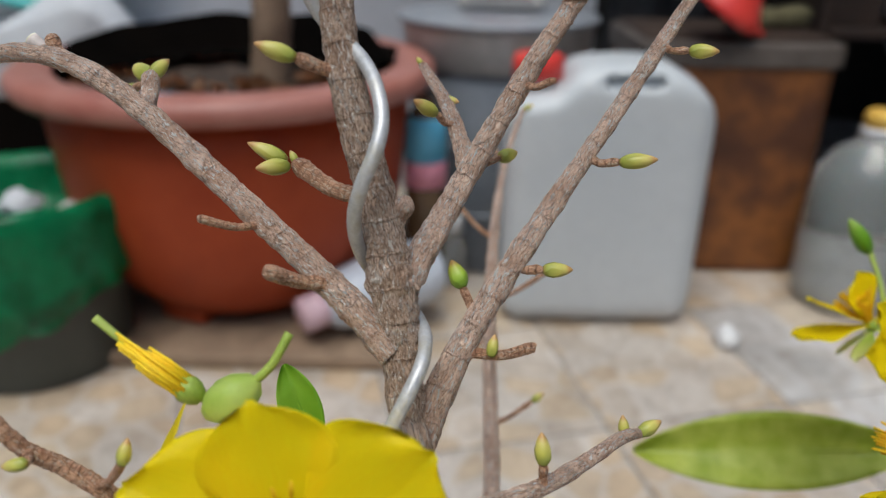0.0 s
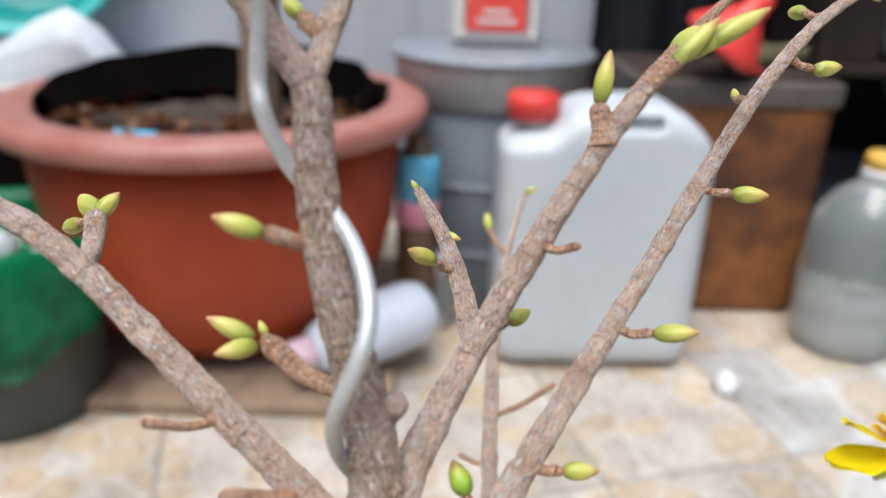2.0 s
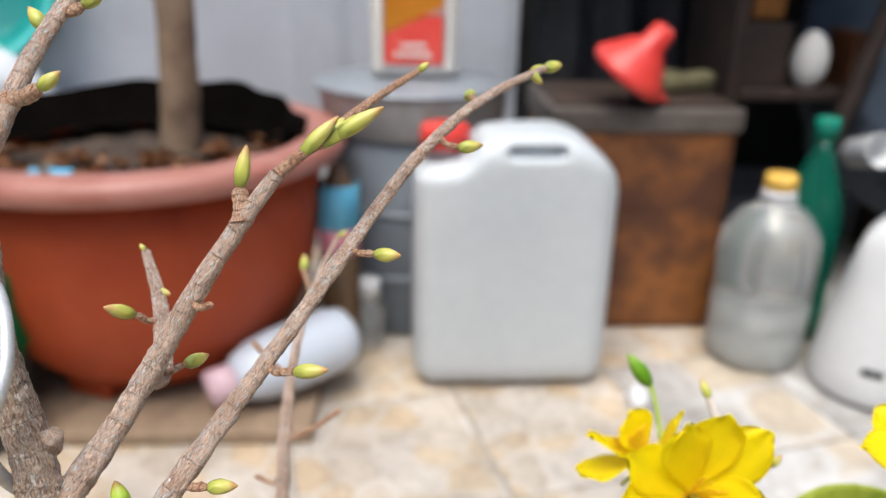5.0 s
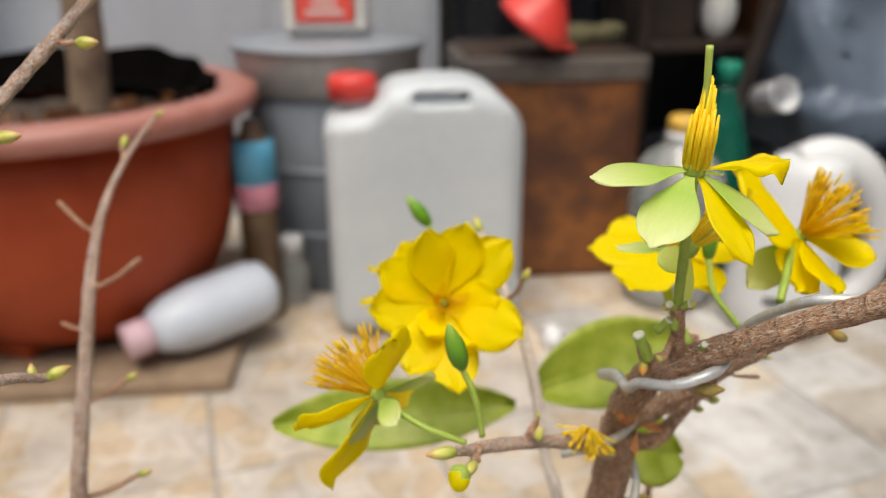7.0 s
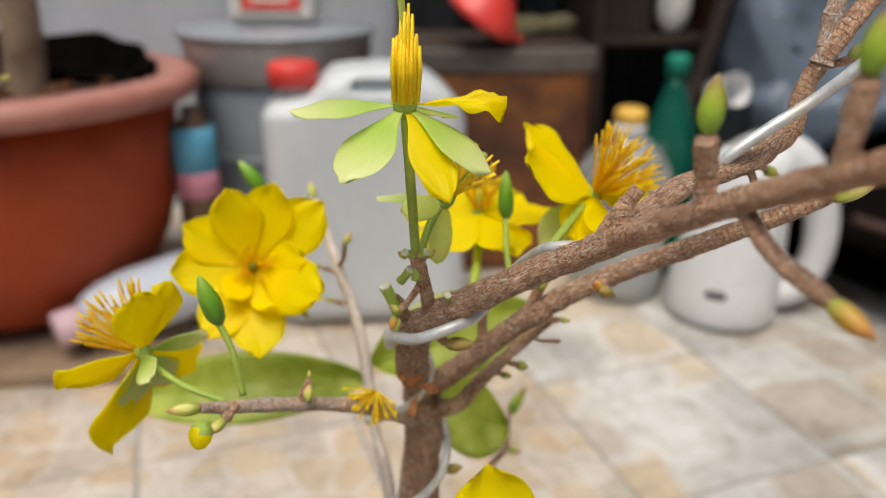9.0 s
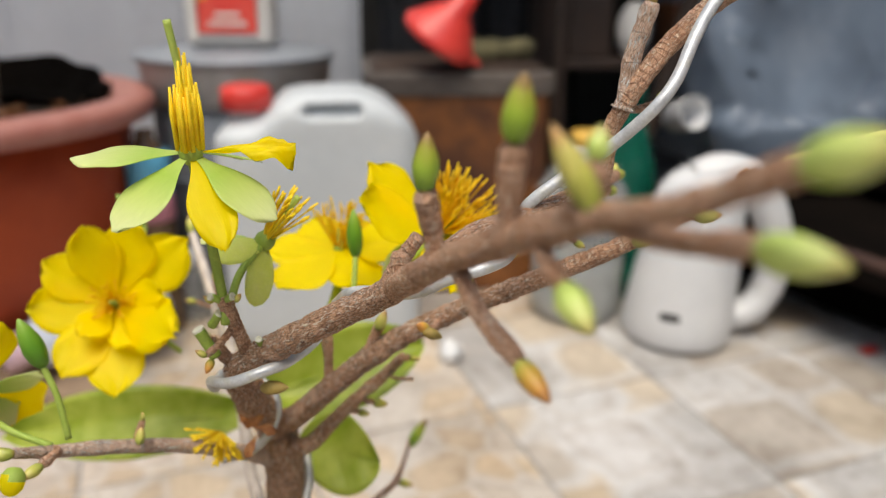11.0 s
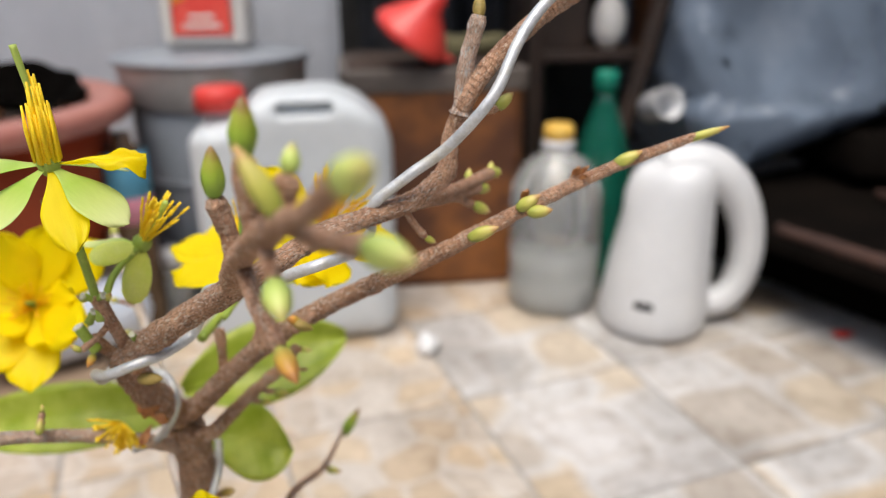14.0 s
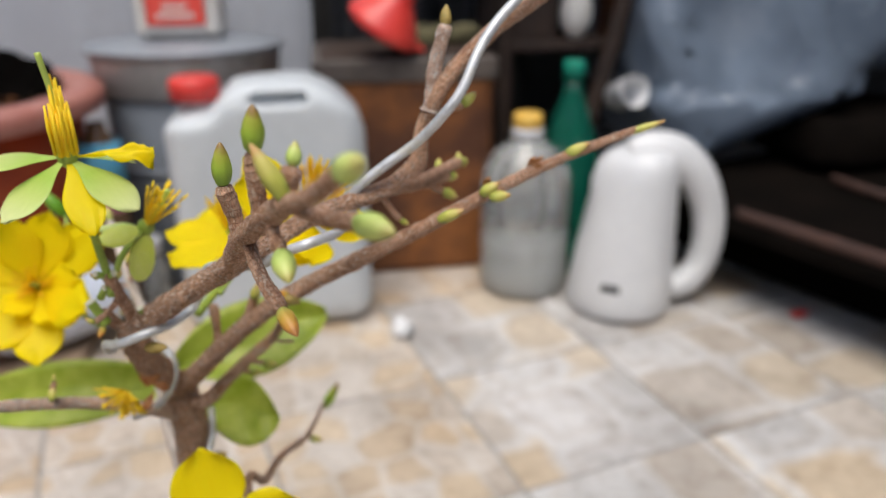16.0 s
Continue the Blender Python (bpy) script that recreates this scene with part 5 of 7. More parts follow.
limb('branch', [(0.2786, 0.1116, 0.4788, 0.0038), (0.2830, 0.0894, 0.4918, 0.0034), (0.2875, 0.0723, 0.5015, 0.0032), (0.2917, 0.0593, 0.5085, 0.0031), (0.2957, 0.0479, 0.5145, 0.0030), (0.2993, 0.0369, 0.5201, 0.0024)], TWIG)
limb('branch', [(0.2645, 0.1280, 0.4647, 0.0038), (0.2762, 0.1200, 0.4737, 0.0038), (0.2892, 0.1262, 0.4792, 0.0038), (0.3012, 0.1323, 0.4843, 0.0037), (0.3137, 0.1373, 0.4867, 0.0036), (0.3268, 0.1424, 0.4893, 0.0036), (0.3370, 0.1463, 0.4959, 0.0034)], BROWN_BARK)
limb('branch', [(0.2413, 0.1961, 0.3741, 0.0055), (0.2399, 0.1923, 0.3900, 0.0055), (0.2489, 0.1851, 0.4006, 0.0050), (0.2600, 0.1794, 0.4136, 0.0046), (0.2733, 0.1743, 0.4273, 0.0043), (0.2869, 0.1685, 0.4390, 0.0041), (0.2994, 0.1618, 0.4485, 0.0039), (0.3114, 0.1543, 0.4572, 0.0037), (0.3236, 0.1459, 0.4662, 0.0034)], BROWN_BARK)
limb('branch', [(0.2405, 0.1938, 0.3836, 0.0045), (0.2508, 0.1845, 0.3877, 0.0036), (0.2598, 0.1880, 0.3942, 0.0031), (0.2696, 0.1920, 0.4018, 0.0028), (0.2793, 0.1955, 0.4085, 0.0025), (0.2854, 0.1863, 0.4207, 0.0019)], BROWN_BARK)
limb('branch', [(0.2413, 0.1961, 0.3741, 0.0045), (0.2269, 0.1832, 0.3879, 0.0033), (0.2115, 0.1736, 0.3980, 0.0029), (0.1975, 0.1657, 0.4044, 0.0028), (0.1866, 0.1583, 0.4093, 0.0026), (0.1789, 0.1512, 0.4138, 0.0023), (0.1730, 0.1440, 0.4187, 0.0019)])
limb('branch', [(0.2620, 0.2150, 0.1400, 0.0030), (0.2608, 0.2014, 0.3194, 0.0026), (0.2679, 0.2167, 0.3195, 0.0024), (0.2752, 0.2391, 0.3171, 0.0022), (0.2863, 0.2597, 0.3118, 0.0020), (0.2924, 0.2818, 0.3083, 0.0014), (0.2971, 0.3042, 0.3049, 0.0011)], BROWN_BARK)
limb('branch', [(0.2350, 0.2350, 0.1400, 0.0042), (0.2318, 0.2235, 0.2742, 0.0034), (0.2273, 0.2233, 0.3277, 0.0032), (0.2228, 0.2309, 0.3466, 0.0030), (0.2200, 0.2407, 0.3712, 0.0030), (0.2162, 0.2500, 0.3919, 0.0030), (0.2105, 0.2593, 0.4074, 0.0029), (0.2049, 0.2693, 0.4221, 0.0027), (0.1992, 0.2792, 0.4368, 0.0022)], GREY_TWIG)
limb('branch', [(0.3114, 0.1543, 0.4572, 0.0033), (0.3236, 0.1459, 0.4662, 0.0034), (0.3354, 0.1380, 0.4749, 0.0031), (0.3468, 0.1339, 0.4823, 0.0029), (0.3594, 0.1354, 0.4879, 0.0027), (0.3741, 0.1402, 0.4925, 0.0025), (0.3895, 0.1443, 0.4970, 0.0023), (0.4029, 0.1460, 0.5009, 0.0020), (0.4133, 0.1462, 0.5042, 0.0016)], TWIG)
limb('branch', [(0.3268, 0.1424, 0.4893, 0.0032), (0.3370, 0.1463, 0.4959, 0.0034), (0.3388, 0.1457, 0.5075, 0.0031), (0.3426, 0.1439, 0.5169, 0.0030), (0.3477, 0.1441, 0.5249, 0.0032), (0.3558, 0.1485, 0.5321, 0.0033), (0.3669, 0.1527, 0.5402, 0.0032), (0.3791, 0.1562, 0.5469, 0.0030), (0.3915, 0.1604, 0.5554, 0.0027)], TWIG)
limb('knob', [(-0.0111, 0.1628, 0.4994, 0.0031), (-0.0071, 0.1603, 0.5046, 0.0024)], BARK)
limb('twig', [(-0.0215, 0.1699, 0.5308, 0.0021), (-0.0313, 0.1650, 0.5348, 0.0018)])
limb('twig', [(-0.0144, 0.1617, 0.5037, 0.0027), (-0.0342, 0.1733, 0.5082, 0.0024)])
limb('twig', [(-0.0402, 0.1652, 0.4960, 0.0013), (-0.0537, 0.1570, 0.5006, 0.0011)])
limb('twig', [(-0.0248, 0.1566, 0.4851, 0.0023), (-0.0369, 0.1461, 0.4933, 0.0020)])
limb('twig', [(-0.0945, 0.1929, 0.5278, 0.0022), (-0.0991, 0.1967, 0.5334, 0.0019)])
limb('twig', [(-0.0731, 0.1842, 0.5177, 0.0030), (-0.0779, 0.2041, 0.5222, 0.0026)])
limb('twig', [(-0.0222, 0.1861, 0.5654, 0.0023), (-0.0276, 0.1904, 0.5681, 0.0020)])
limb('twig', [(-0.0191, 0.1915, 0.5743, 0.0023), (-0.0113, 0.1899, 0.5773, 0.0020)])
limb('twig', [(-0.0145, 0.2013, 0.5864, 0.0018), (-0.0184, 0.2136, 0.5885, 0.0016)])
limb('twig', [(-0.0118, 0.2077, 0.5925, 0.0017), (-0.0061, 0.2086, 0.5943, 0.0015)])
limb('twig', [(-0.0424, 0.1834, 0.5858, 0.0030), (-0.0530, 0.1706, 0.5954, 0.0026)])
limb('twig', [(0.0314, 0.1922, 0.5442, 0.0027), (0.0309, 0.1962, 0.5521, 0.0024)])
limb('twig', [(0.0186, 0.1847, 0.5254, 0.0012), (0.0261, 0.1777, 0.5285, 0.0010)])
limb('twig', [(0.0171, 0.1647, 0.4866, 0.0015), (0.0246, 0.1637, 0.4864, 0.0013)])
limb('twig', [(0.0357, 0.1837, 0.5078, 0.0014), (0.0441, 0.1814, 0.5078, 0.0012)])
limb('twig', [(0.0564, 0.2048, 0.5322, 0.0013), (0.0640, 0.2031, 0.5316, 0.0011)])
limb('twig', [(0.0733, 0.2209, 0.5511, 0.0014), (0.0725, 0.2323, 0.5466, 0.0012)])
limb('twig', [(0.0813, 0.2284, 0.5579, 0.0013), (0.0877, 0.2267, 0.5554, 0.0011)])
limb('twig', [(0.0941, 0.2405, 0.5660, 0.0013), (0.0930, 0.2490, 0.5665, 0.0011)])
limb('twig', [(0.0050, 0.1521, 0.4703, 0.0017), (0.0225, 0.1505, 0.4731, 0.0015)])
limb('twig', [(0.0093, 0.1567, 0.4766, 0.0014), (0.0056, 0.1602, 0.4831, 0.0012)])
limb('twig', [(0.0037, 0.2070, 0.5093, 0.0013), (-0.0017, 0.2020, 0.5141, 0.0011)])
limb('twig', [(0.0078, 0.1827, 0.5060, 0.0012), (0.0148, 0.1880, 0.5064, 0.0010)])
limb('twig', [(0.0286, 0.3350, 0.4587, 0.0015), (0.0225, 0.3576, 0.4614, 0.0013)])
limb('twig', [(0.0226, 0.3022, 0.4344, 0.0015), (0.0061, 0.3076, 0.4490, 0.0013)])
limb('twig', [(0.0213, 0.2849, 0.4133, 0.0015), (0.0449, 0.2877, 0.4272, 0.0013)])
limb('twig', [(0.0211, 0.2743, 0.3985, 0.0013), (0.0093, 0.2775, 0.4017, 0.0011)])
limb('twig', [(0.0216, 0.2540, 0.3729, 0.0014), (0.0387, 0.2622, 0.3794, 0.0012)])
limb('twig', [(0.0220, 0.2332, 0.3396, 0.0014), (0.0436, 0.2421, 0.3432, 0.0012)])
limb('twig', [(0.0238, 0.1330, 0.4480, 0.0014), (0.0234, 0.1317, 0.4550, 0.0012)])
limb('twig', [(0.2849, 0.0823, 0.4959, 0.0027), (0.2823, 0.0808, 0.5109, 0.0024)])
limb('twig', [(0.2927, 0.0564, 0.5100, 0.0026), (0.2924, 0.0546, 0.5253, 0.0022)])
limb('twig', [(0.2981, 0.0406, 0.5182, 0.0027), (0.3005, 0.0425, 0.5253, 0.0024)])
limb('twig', [(0.2868, 0.0751, 0.4999, 0.0022), (0.2949, 0.0560, 0.4893, 0.0019)])
limb('twig', [(0.2950, 0.0498, 0.5135, 0.0018), (0.2969, 0.0414, 0.5086, 0.0016)])
limb('twig', [(0.2990, 0.0378, 0.5196, 0.0021), (0.3114, 0.0201, 0.5214, 0.0018)])
limb('twig', [(0.2990, 0.0378, 0.5196, 0.0021), (0.3088, 0.0105, 0.5328, 0.0018)])
limb('twig', [(0.2786, 0.1116, 0.4788, 0.0027), (0.2800, 0.1129, 0.4873, 0.0024)])
limb('twig', [(0.3413, 0.1445, 0.5138, 0.0031), (0.3468, 0.1462, 0.5404, 0.0027)])
limb('twig', [(0.3413, 0.1445, 0.5138, 0.0015), (0.3530, 0.1506, 0.5138, 0.0013)])
limb('twig', [(0.3235, 0.1411, 0.4887, 0.0027), (0.3600, 0.1968, 0.4815, 0.0024)])
limb('twig', [(0.3235, 0.1411, 0.4887, 0.0024), (0.3536, 0.1860, 0.4792, 0.0021)])
limb('twig', [(0.3444, 0.1767, 0.4795, 0.0017), (0.3509, 0.1794, 0.4754, 0.0015)])
limb('twig', [(0.3235, 0.1411, 0.4887, 0.0014), (0.3304, 0.1432, 0.4775, 0.0012)])
limb('twig', [(0.3084, 0.1562, 0.4550, 0.0024), (0.3172, 0.1508, 0.4593, 0.0021)])
limb('twig', [(0.2952, 0.1641, 0.4453, 0.0015), (0.2891, 0.1508, 0.4482, 0.0013)])
limb('twig', [(0.2696, 0.1920, 0.4018, 0.0014), (0.2751, 0.1938, 0.3982, 0.0012)])
limb('twig', [(0.2655, 0.1903, 0.3986, 0.0014), (0.2693, 0.1924, 0.3953, 0.0012)])
limb('twig', [(0.2849, 0.1871, 0.4197, 0.0015), (0.2878, 0.1852, 0.4207, 0.0013)])
limb('twig', [(0.2793, 0.1955, 0.4085, 0.0008), (0.2889, 0.1857, 0.4116, 0.0007)])
limb('twig', [(0.2393, 0.1489, 0.4418, 0.0017), (0.2427, 0.1404, 0.4378, 0.0015)])
limb('twig', [(0.2600, 0.1794, 0.4136, 0.0022), (0.2598, 0.1821, 0.4326, 0.0019)])
limb('twig', [(0.2700, 0.1756, 0.4239, 0.0021), (0.2780, 0.1720, 0.4419, 0.0018)])
limb('twig', [(0.1986, 0.1664, 0.4039, 0.0014), (0.2022, 0.1650, 0.4139, 0.0012)])
limb('twig', [(0.1802, 0.1524, 0.4131, 0.0021), (0.1788, 0.1457, 0.4130, 0.0018)])
limb('twig', [(0.2400, 0.2001, 0.3458, 0.0018), (0.2495, 0.1954, 0.3514, 0.0016)])
limb('twig', [(0.2091, 0.2618, 0.4110, 0.0013), (0.2128, 0.2464, 0.4272, 0.0011)])
limb('twig', [(0.2101, 0.2602, 0.4086, 0.0013), (0.2018, 0.2603, 0.4118, 0.0011)])
limb('twig', [(0.2143, 0.2531, 0.3970, 0.0013), (0.2074, 0.2542, 0.3979, 0.0011)])
limb('twig', [(0.2393, 0.1489, 0.4418, 0.0027), (0.2345, 0.1417, 0.4653, 0.0022)])
limb('twig', [(0.2358, 0.1546, 0.4357, 0.0027), (0.2286, 0.1487, 0.4487, 0.0023)])
limb('twig', [(-0.0342, 0.1733, 0.5082, 0.0013), (-0.0352, 0.1774, 0.5076, 0.0011)])
limb('twig', [(-0.0779, 0.2041, 0.5222, 0.0013), (-0.0853, 0.2102, 0.5179, 0.0011)])
limb('twig', [(-0.0046, 0.2244, 0.6084, 0.0013), (-0.0035, 0.2313, 0.6101, 0.0011)])
limb('twig', [(-0.0046, 0.2244, 0.6084, 0.0013), (-0.0054, 0.2299, 0.6065, 0.0011)])
limb('twig', [(-0.0530, 0.1706, 0.5954, 0.0013), (-0.0491, 0.1684, 0.5962, 0.0011)])
limb('twig', [(0.0125, 0.1514, 0.4715, 0.0013), (0.0122, 0.1496, 0.4711, 0.0011)])
limb('twig', [(0.0383, 0.3663, 0.4751, 0.0013), (0.0389, 0.3676, 0.4759, 0.0011)])
limb('twig', [(0.0514, 0.1613, 0.4410, 0.0013), (0.0491, 0.1626, 0.4397, 0.0011)])
limb('twig', [(-0.0715, 0.1264, 0.4516, 0.0013), (-0.0616, 0.1196, 0.4634, 0.0011)])
limb('twig', [(-0.0833, 0.1253, 0.4614, 0.0013), (-0.0804, 0.1195, 0.4633, 0.0011)])
limb('twig', [(0.3536, 0.1860, 0.4792, 0.0013), (0.3507, 0.1891, 0.4815, 0.0011)])
limb('twig', [(0.3440, 0.1349, 0.4805, 0.0013), (0.3416, 0.1279, 0.4822, 0.0011)])
limb('twig', [(0.3563, 0.1350, 0.4865, 0.0013), (0.3562, 0.1325, 0.4884, 0.0011)])
limb('twig', [(0.3584, 0.1353, 0.4874, 0.0013), (0.3588, 0.1309, 0.4877, 0.0011)])
limb('twig', [(0.2006, 0.1656, 0.4096, 0.0013), (0.2017, 0.1604, 0.4086, 0.0011)])
limb('twig', [(0.2967, 0.3023, 0.3052, 0.0013), (0.2974, 0.3031, 0.3024, 0.0011)])
limb('twig', [(0.2888, 0.2689, 0.3103, 0.0013), (0.2887, 0.2677, 0.3056, 0.0011)])
limb('twig', [(0.2345, 0.1417, 0.4653, 0.0013), (0.2378, 0.1407, 0.4643, 0.0011)])
limb('twig', [(0.2366, 0.1448, 0.4552, 0.0013), (0.2297, 0.1363, 0.4507, 0.0011)])
bud((-0.0313, 0.1650, 0.5348), (-0.0398, 0.1640, 0.5380))
bud((-0.0365, 0.1733, 0.5093), (-0.0455, 0.1733, 0.5136))
bud((-0.0358, 0.1719, 0.5085), (-0.0423, 0.1662, 0.5096))
bud((-0.0351, 0.1773, 0.5075), (-0.0369, 0.1795, 0.5100))
bud((-0.0779, 0.2041, 0.5222), (-0.0879, 0.2187, 0.5218))
bud((-0.0779, 0.2041, 0.5222), (-0.0747, 0.2102, 0.5258))
bud((-0.0849, 0.2099, 0.5181), (-0.0919, 0.2157, 0.5140))
bud((-0.0276, 0.1904, 0.5681), (-0.0317, 0.1947, 0.5709))
bud((-0.0113, 0.1899, 0.5773), (-0.0064, 0.1912, 0.5813))
bud((-0.0184, 0.2136, 0.5883), (-0.0230, 0.2167, 0.5935))
bud((-0.0061, 0.2086, 0.5943), (-0.0006, 0.2102, 0.5989))
bud((-0.0036, 0.2308, 0.6095), (-0.0021, 0.2399, 0.6221))
bud((-0.0049, 0.2259, 0.6077), (-0.0001, 0.2264, 0.6151))
bud((-0.0052, 0.2296, 0.6063), (-0.0095, 0.2357, 0.6105))
bud((-0.0530, 0.1706, 0.5954), (-0.0622, 0.1640, 0.6022), 1.15, 'yellow')
bud((-0.0489, 0.1685, 0.5960), (-0.0526, 0.1673, 0.6008), 1.0, 'tipped')
bud((0.0309, 0.1962, 0.5521), (0.0327, 0.1993, 0.5625))
bud((0.0761, 0.2430, 0.5749), (0.0796, 0.2439, 0.5775))
bud((0.0487, 0.2105, 0.5608), (0.0582, 0.2222, 0.5655))
bud((0.0536, 0.2052, 0.5631), (0.0669, 0.2078, 0.5708))
bud((0.0498, 0.2026, 0.5615), (0.0616, 0.2110, 0.5676))
bud((0.0460, 0.1999, 0.5599), (0.0555, 0.2042, 0.5690))
bud((0.0246, 0.1637, 0.4864), (0.0319, 0.1642, 0.4864))
bud((0.0441, 0.1814, 0.5078), (0.0531, 0.1798, 0.5093))
bud((0.0640, 0.2031, 0.5316), (0.0713, 0.2010, 0.5320))
bud((0.0725, 0.2323, 0.5466), (0.0728, 0.2357, 0.5489))
bud((0.0877, 0.2267, 0.5554), (0.0951, 0.2281, 0.5561))
bud((0.1176, 0.2612, 0.5737), (0.1242, 0.2655, 0.5745))
bud((0.0930, 0.2490, 0.5665), (0.0926, 0.2576, 0.5657))
bud((0.1176, 0.2612, 0.5737), (0.1134, 0.2651, 0.5726))
bud((0.1124, 0.2572, 0.5729), (0.1166, 0.2573, 0.5692))
bud((0.0122, 0.1495, 0.4709), (0.0131, 0.1516, 0.4757))
bud((0.0056, 0.1602, 0.4831), (0.0028, 0.1639, 0.4886), 1.2, 'green')
bud((-0.0062, 0.2291, 0.5219), (-0.0082, 0.2302, 0.5243))
bud((-0.0017, 0.2020, 0.5141), (-0.0075, 0.1966, 0.5190))
bud((0.0004, 0.2162, 0.5150), (0.0047, 0.2142, 0.5145))
bud((0.0148, 0.1880, 0.5064), (0.0198, 0.1934, 0.5064))
bud((0.0387, 0.3676, 0.4758), (0.0437, 0.3681, 0.4783))
bud((0.0225, 0.3576, 0.4614), (0.0217, 0.3701, 0.4655))
bud((0.0387, 0.2622, 0.3794), (0.0437, 0.2643, 0.3823))
bud((0.0436, 0.2421, 0.3432), (0.0497, 0.2432, 0.3447))
bud((0.0234, 0.1317, 0.4550), (0.0228, 0.1346, 0.4615))
bud((0.0491, 0.1625, 0.4395), (0.0485, 0.1647, 0.4445))
bud((0.0528, 0.1627, 0.4401), (0.0592, 0.1658, 0.4421))
bud((-0.0617, 0.1195, 0.4631), (-0.0606, 0.1217, 0.4682))
bud((-0.0801, 0.1195, 0.4633), (-0.0856, 0.1192, 0.4625))
bud((0.2823, 0.0808, 0.5109), (0.2827, 0.0804, 0.5217), 1.2, 'green')
bud((0.2924, 0.0546, 0.5253), (0.2932, 0.0536, 0.5353), 1.2, 'green')
bud((0.3005, 0.0425, 0.5253), (0.3013, 0.0438, 0.5300), 1.2, 'pale')
bud((0.2949, 0.0560, 0.4893), (0.2984, 0.0483, 0.4863), 1.0, 'tipped')
bud((0.2969, 0.0414, 0.5086), (0.2986, 0.0330, 0.5057), 1.2, 'pale')
bud((0.3110, 0.0206, 0.5214), (0.3167, 0.0126, 0.5220), 1.2, 'pale')
bud((0.3086, 0.0110, 0.5326), (0.3116, 0.0026, 0.5366), 1.2, 'pale')
bud((0.2993, 0.0369, 0.5201), (0.2933, 0.0389, 0.5311))
bud((0.3467, 0.1460, 0.5399), (0.3476, 0.1486, 0.5465), 1.0, 'brown')
bud((0.3530, 0.1506, 0.5138), (0.3584, 0.1528, 0.5181))
bud((0.3600, 0.1968, 0.4815), (0.3652, 0.2025, 0.4806))
bud((0.3600, 0.1968, 0.4815), (0.3612, 0.2005, 0.4850))
bud((0.3504, 0.1875, 0.4817), (0.3516, 0.1915, 0.4852))
bud((0.3536, 0.1860, 0.4792), (0.3590, 0.1915, 0.4776))
bud((0.3509, 0.1794, 0.4754), (0.3574, 0.1822, 0.4714))
bud((0.3304, 0.1432, 0.4775), (0.3338, 0.1439, 0.4752))
bud((0.4091, 0.1463, 0.5028), (0.4239, 0.1457, 0.5072), 0.62)
bud((0.3412, 0.1281, 0.4820), (0.3491, 0.1242, 0.4863))
bud((0.3559, 0.1326, 0.4882), (0.3621, 0.1313, 0.4927))
bud((0.3584, 0.1309, 0.4877), (0.3657, 0.1301, 0.4885))
bud((0.3876, 0.1439, 0.4970), (0.3961, 0.1431, 0.5012))
bud((0.2891, 0.1508, 0.4482), (0.2949, 0.1518, 0.4450), 1.0, 'brown')
bud((0.2751, 0.1938, 0.3982), (0.2805, 0.1967, 0.3952))
bud((0.2693, 0.1924, 0.3953), (0.2737, 0.1944, 0.3928))
bud((0.2878, 0.1852, 0.4207), (0.2913, 0.1835, 0.4207))
bud((0.2427, 0.1404, 0.4378), (0.2505, 0.1381, 0.4388), 1.0, 'brown')
bud((0.2764, 0.1711, 0.4389), (0.2791, 0.1712, 0.4457))
bud((0.2022, 0.1650, 0.4139), (0.2022, 0.1660, 0.4165))
bud((0.1730, 0.1440, 0.4187), (0.1636, 0.1428, 0.4190))
bud((0.1788, 0.1457, 0.4130), (0.1751, 0.1400, 0.4126))
bud((0.2017, 0.1603, 0.4083), (0.2024, 0.1624, 0.4136))
bud((0.2495, 0.1954, 0.3514), (0.2558, 0.1923, 0.3549), 1.0, 'brown')
bud((0.2969, 0.3029, 0.3017), (0.3068, 0.3073, 0.3163), 1.2, 'green')
bud((0.2883, 0.2678, 0.3057), (0.2958, 0.2660, 0.3042))
bud((0.2128, 0.2464, 0.4272), (0.2154, 0.2457, 0.4327))
bud((0.2018, 0.2603, 0.4118), (0.1969, 0.2611, 0.4124))
bud((0.2074, 0.2542, 0.3979), (0.2030, 0.2550, 0.3988))
bud((0.1992, 0.2792, 0.4368), (0.1972, 0.2853, 0.4428))
bud((0.2318, 0.1414, 0.4639), (0.2297, 0.1404, 0.4663))
bud((0.2377, 0.1408, 0.4642), (0.2395, 0.1396, 0.4669))
bud((0.2298, 0.1363, 0.4506), (0.2272, 0.1354, 0.4530))


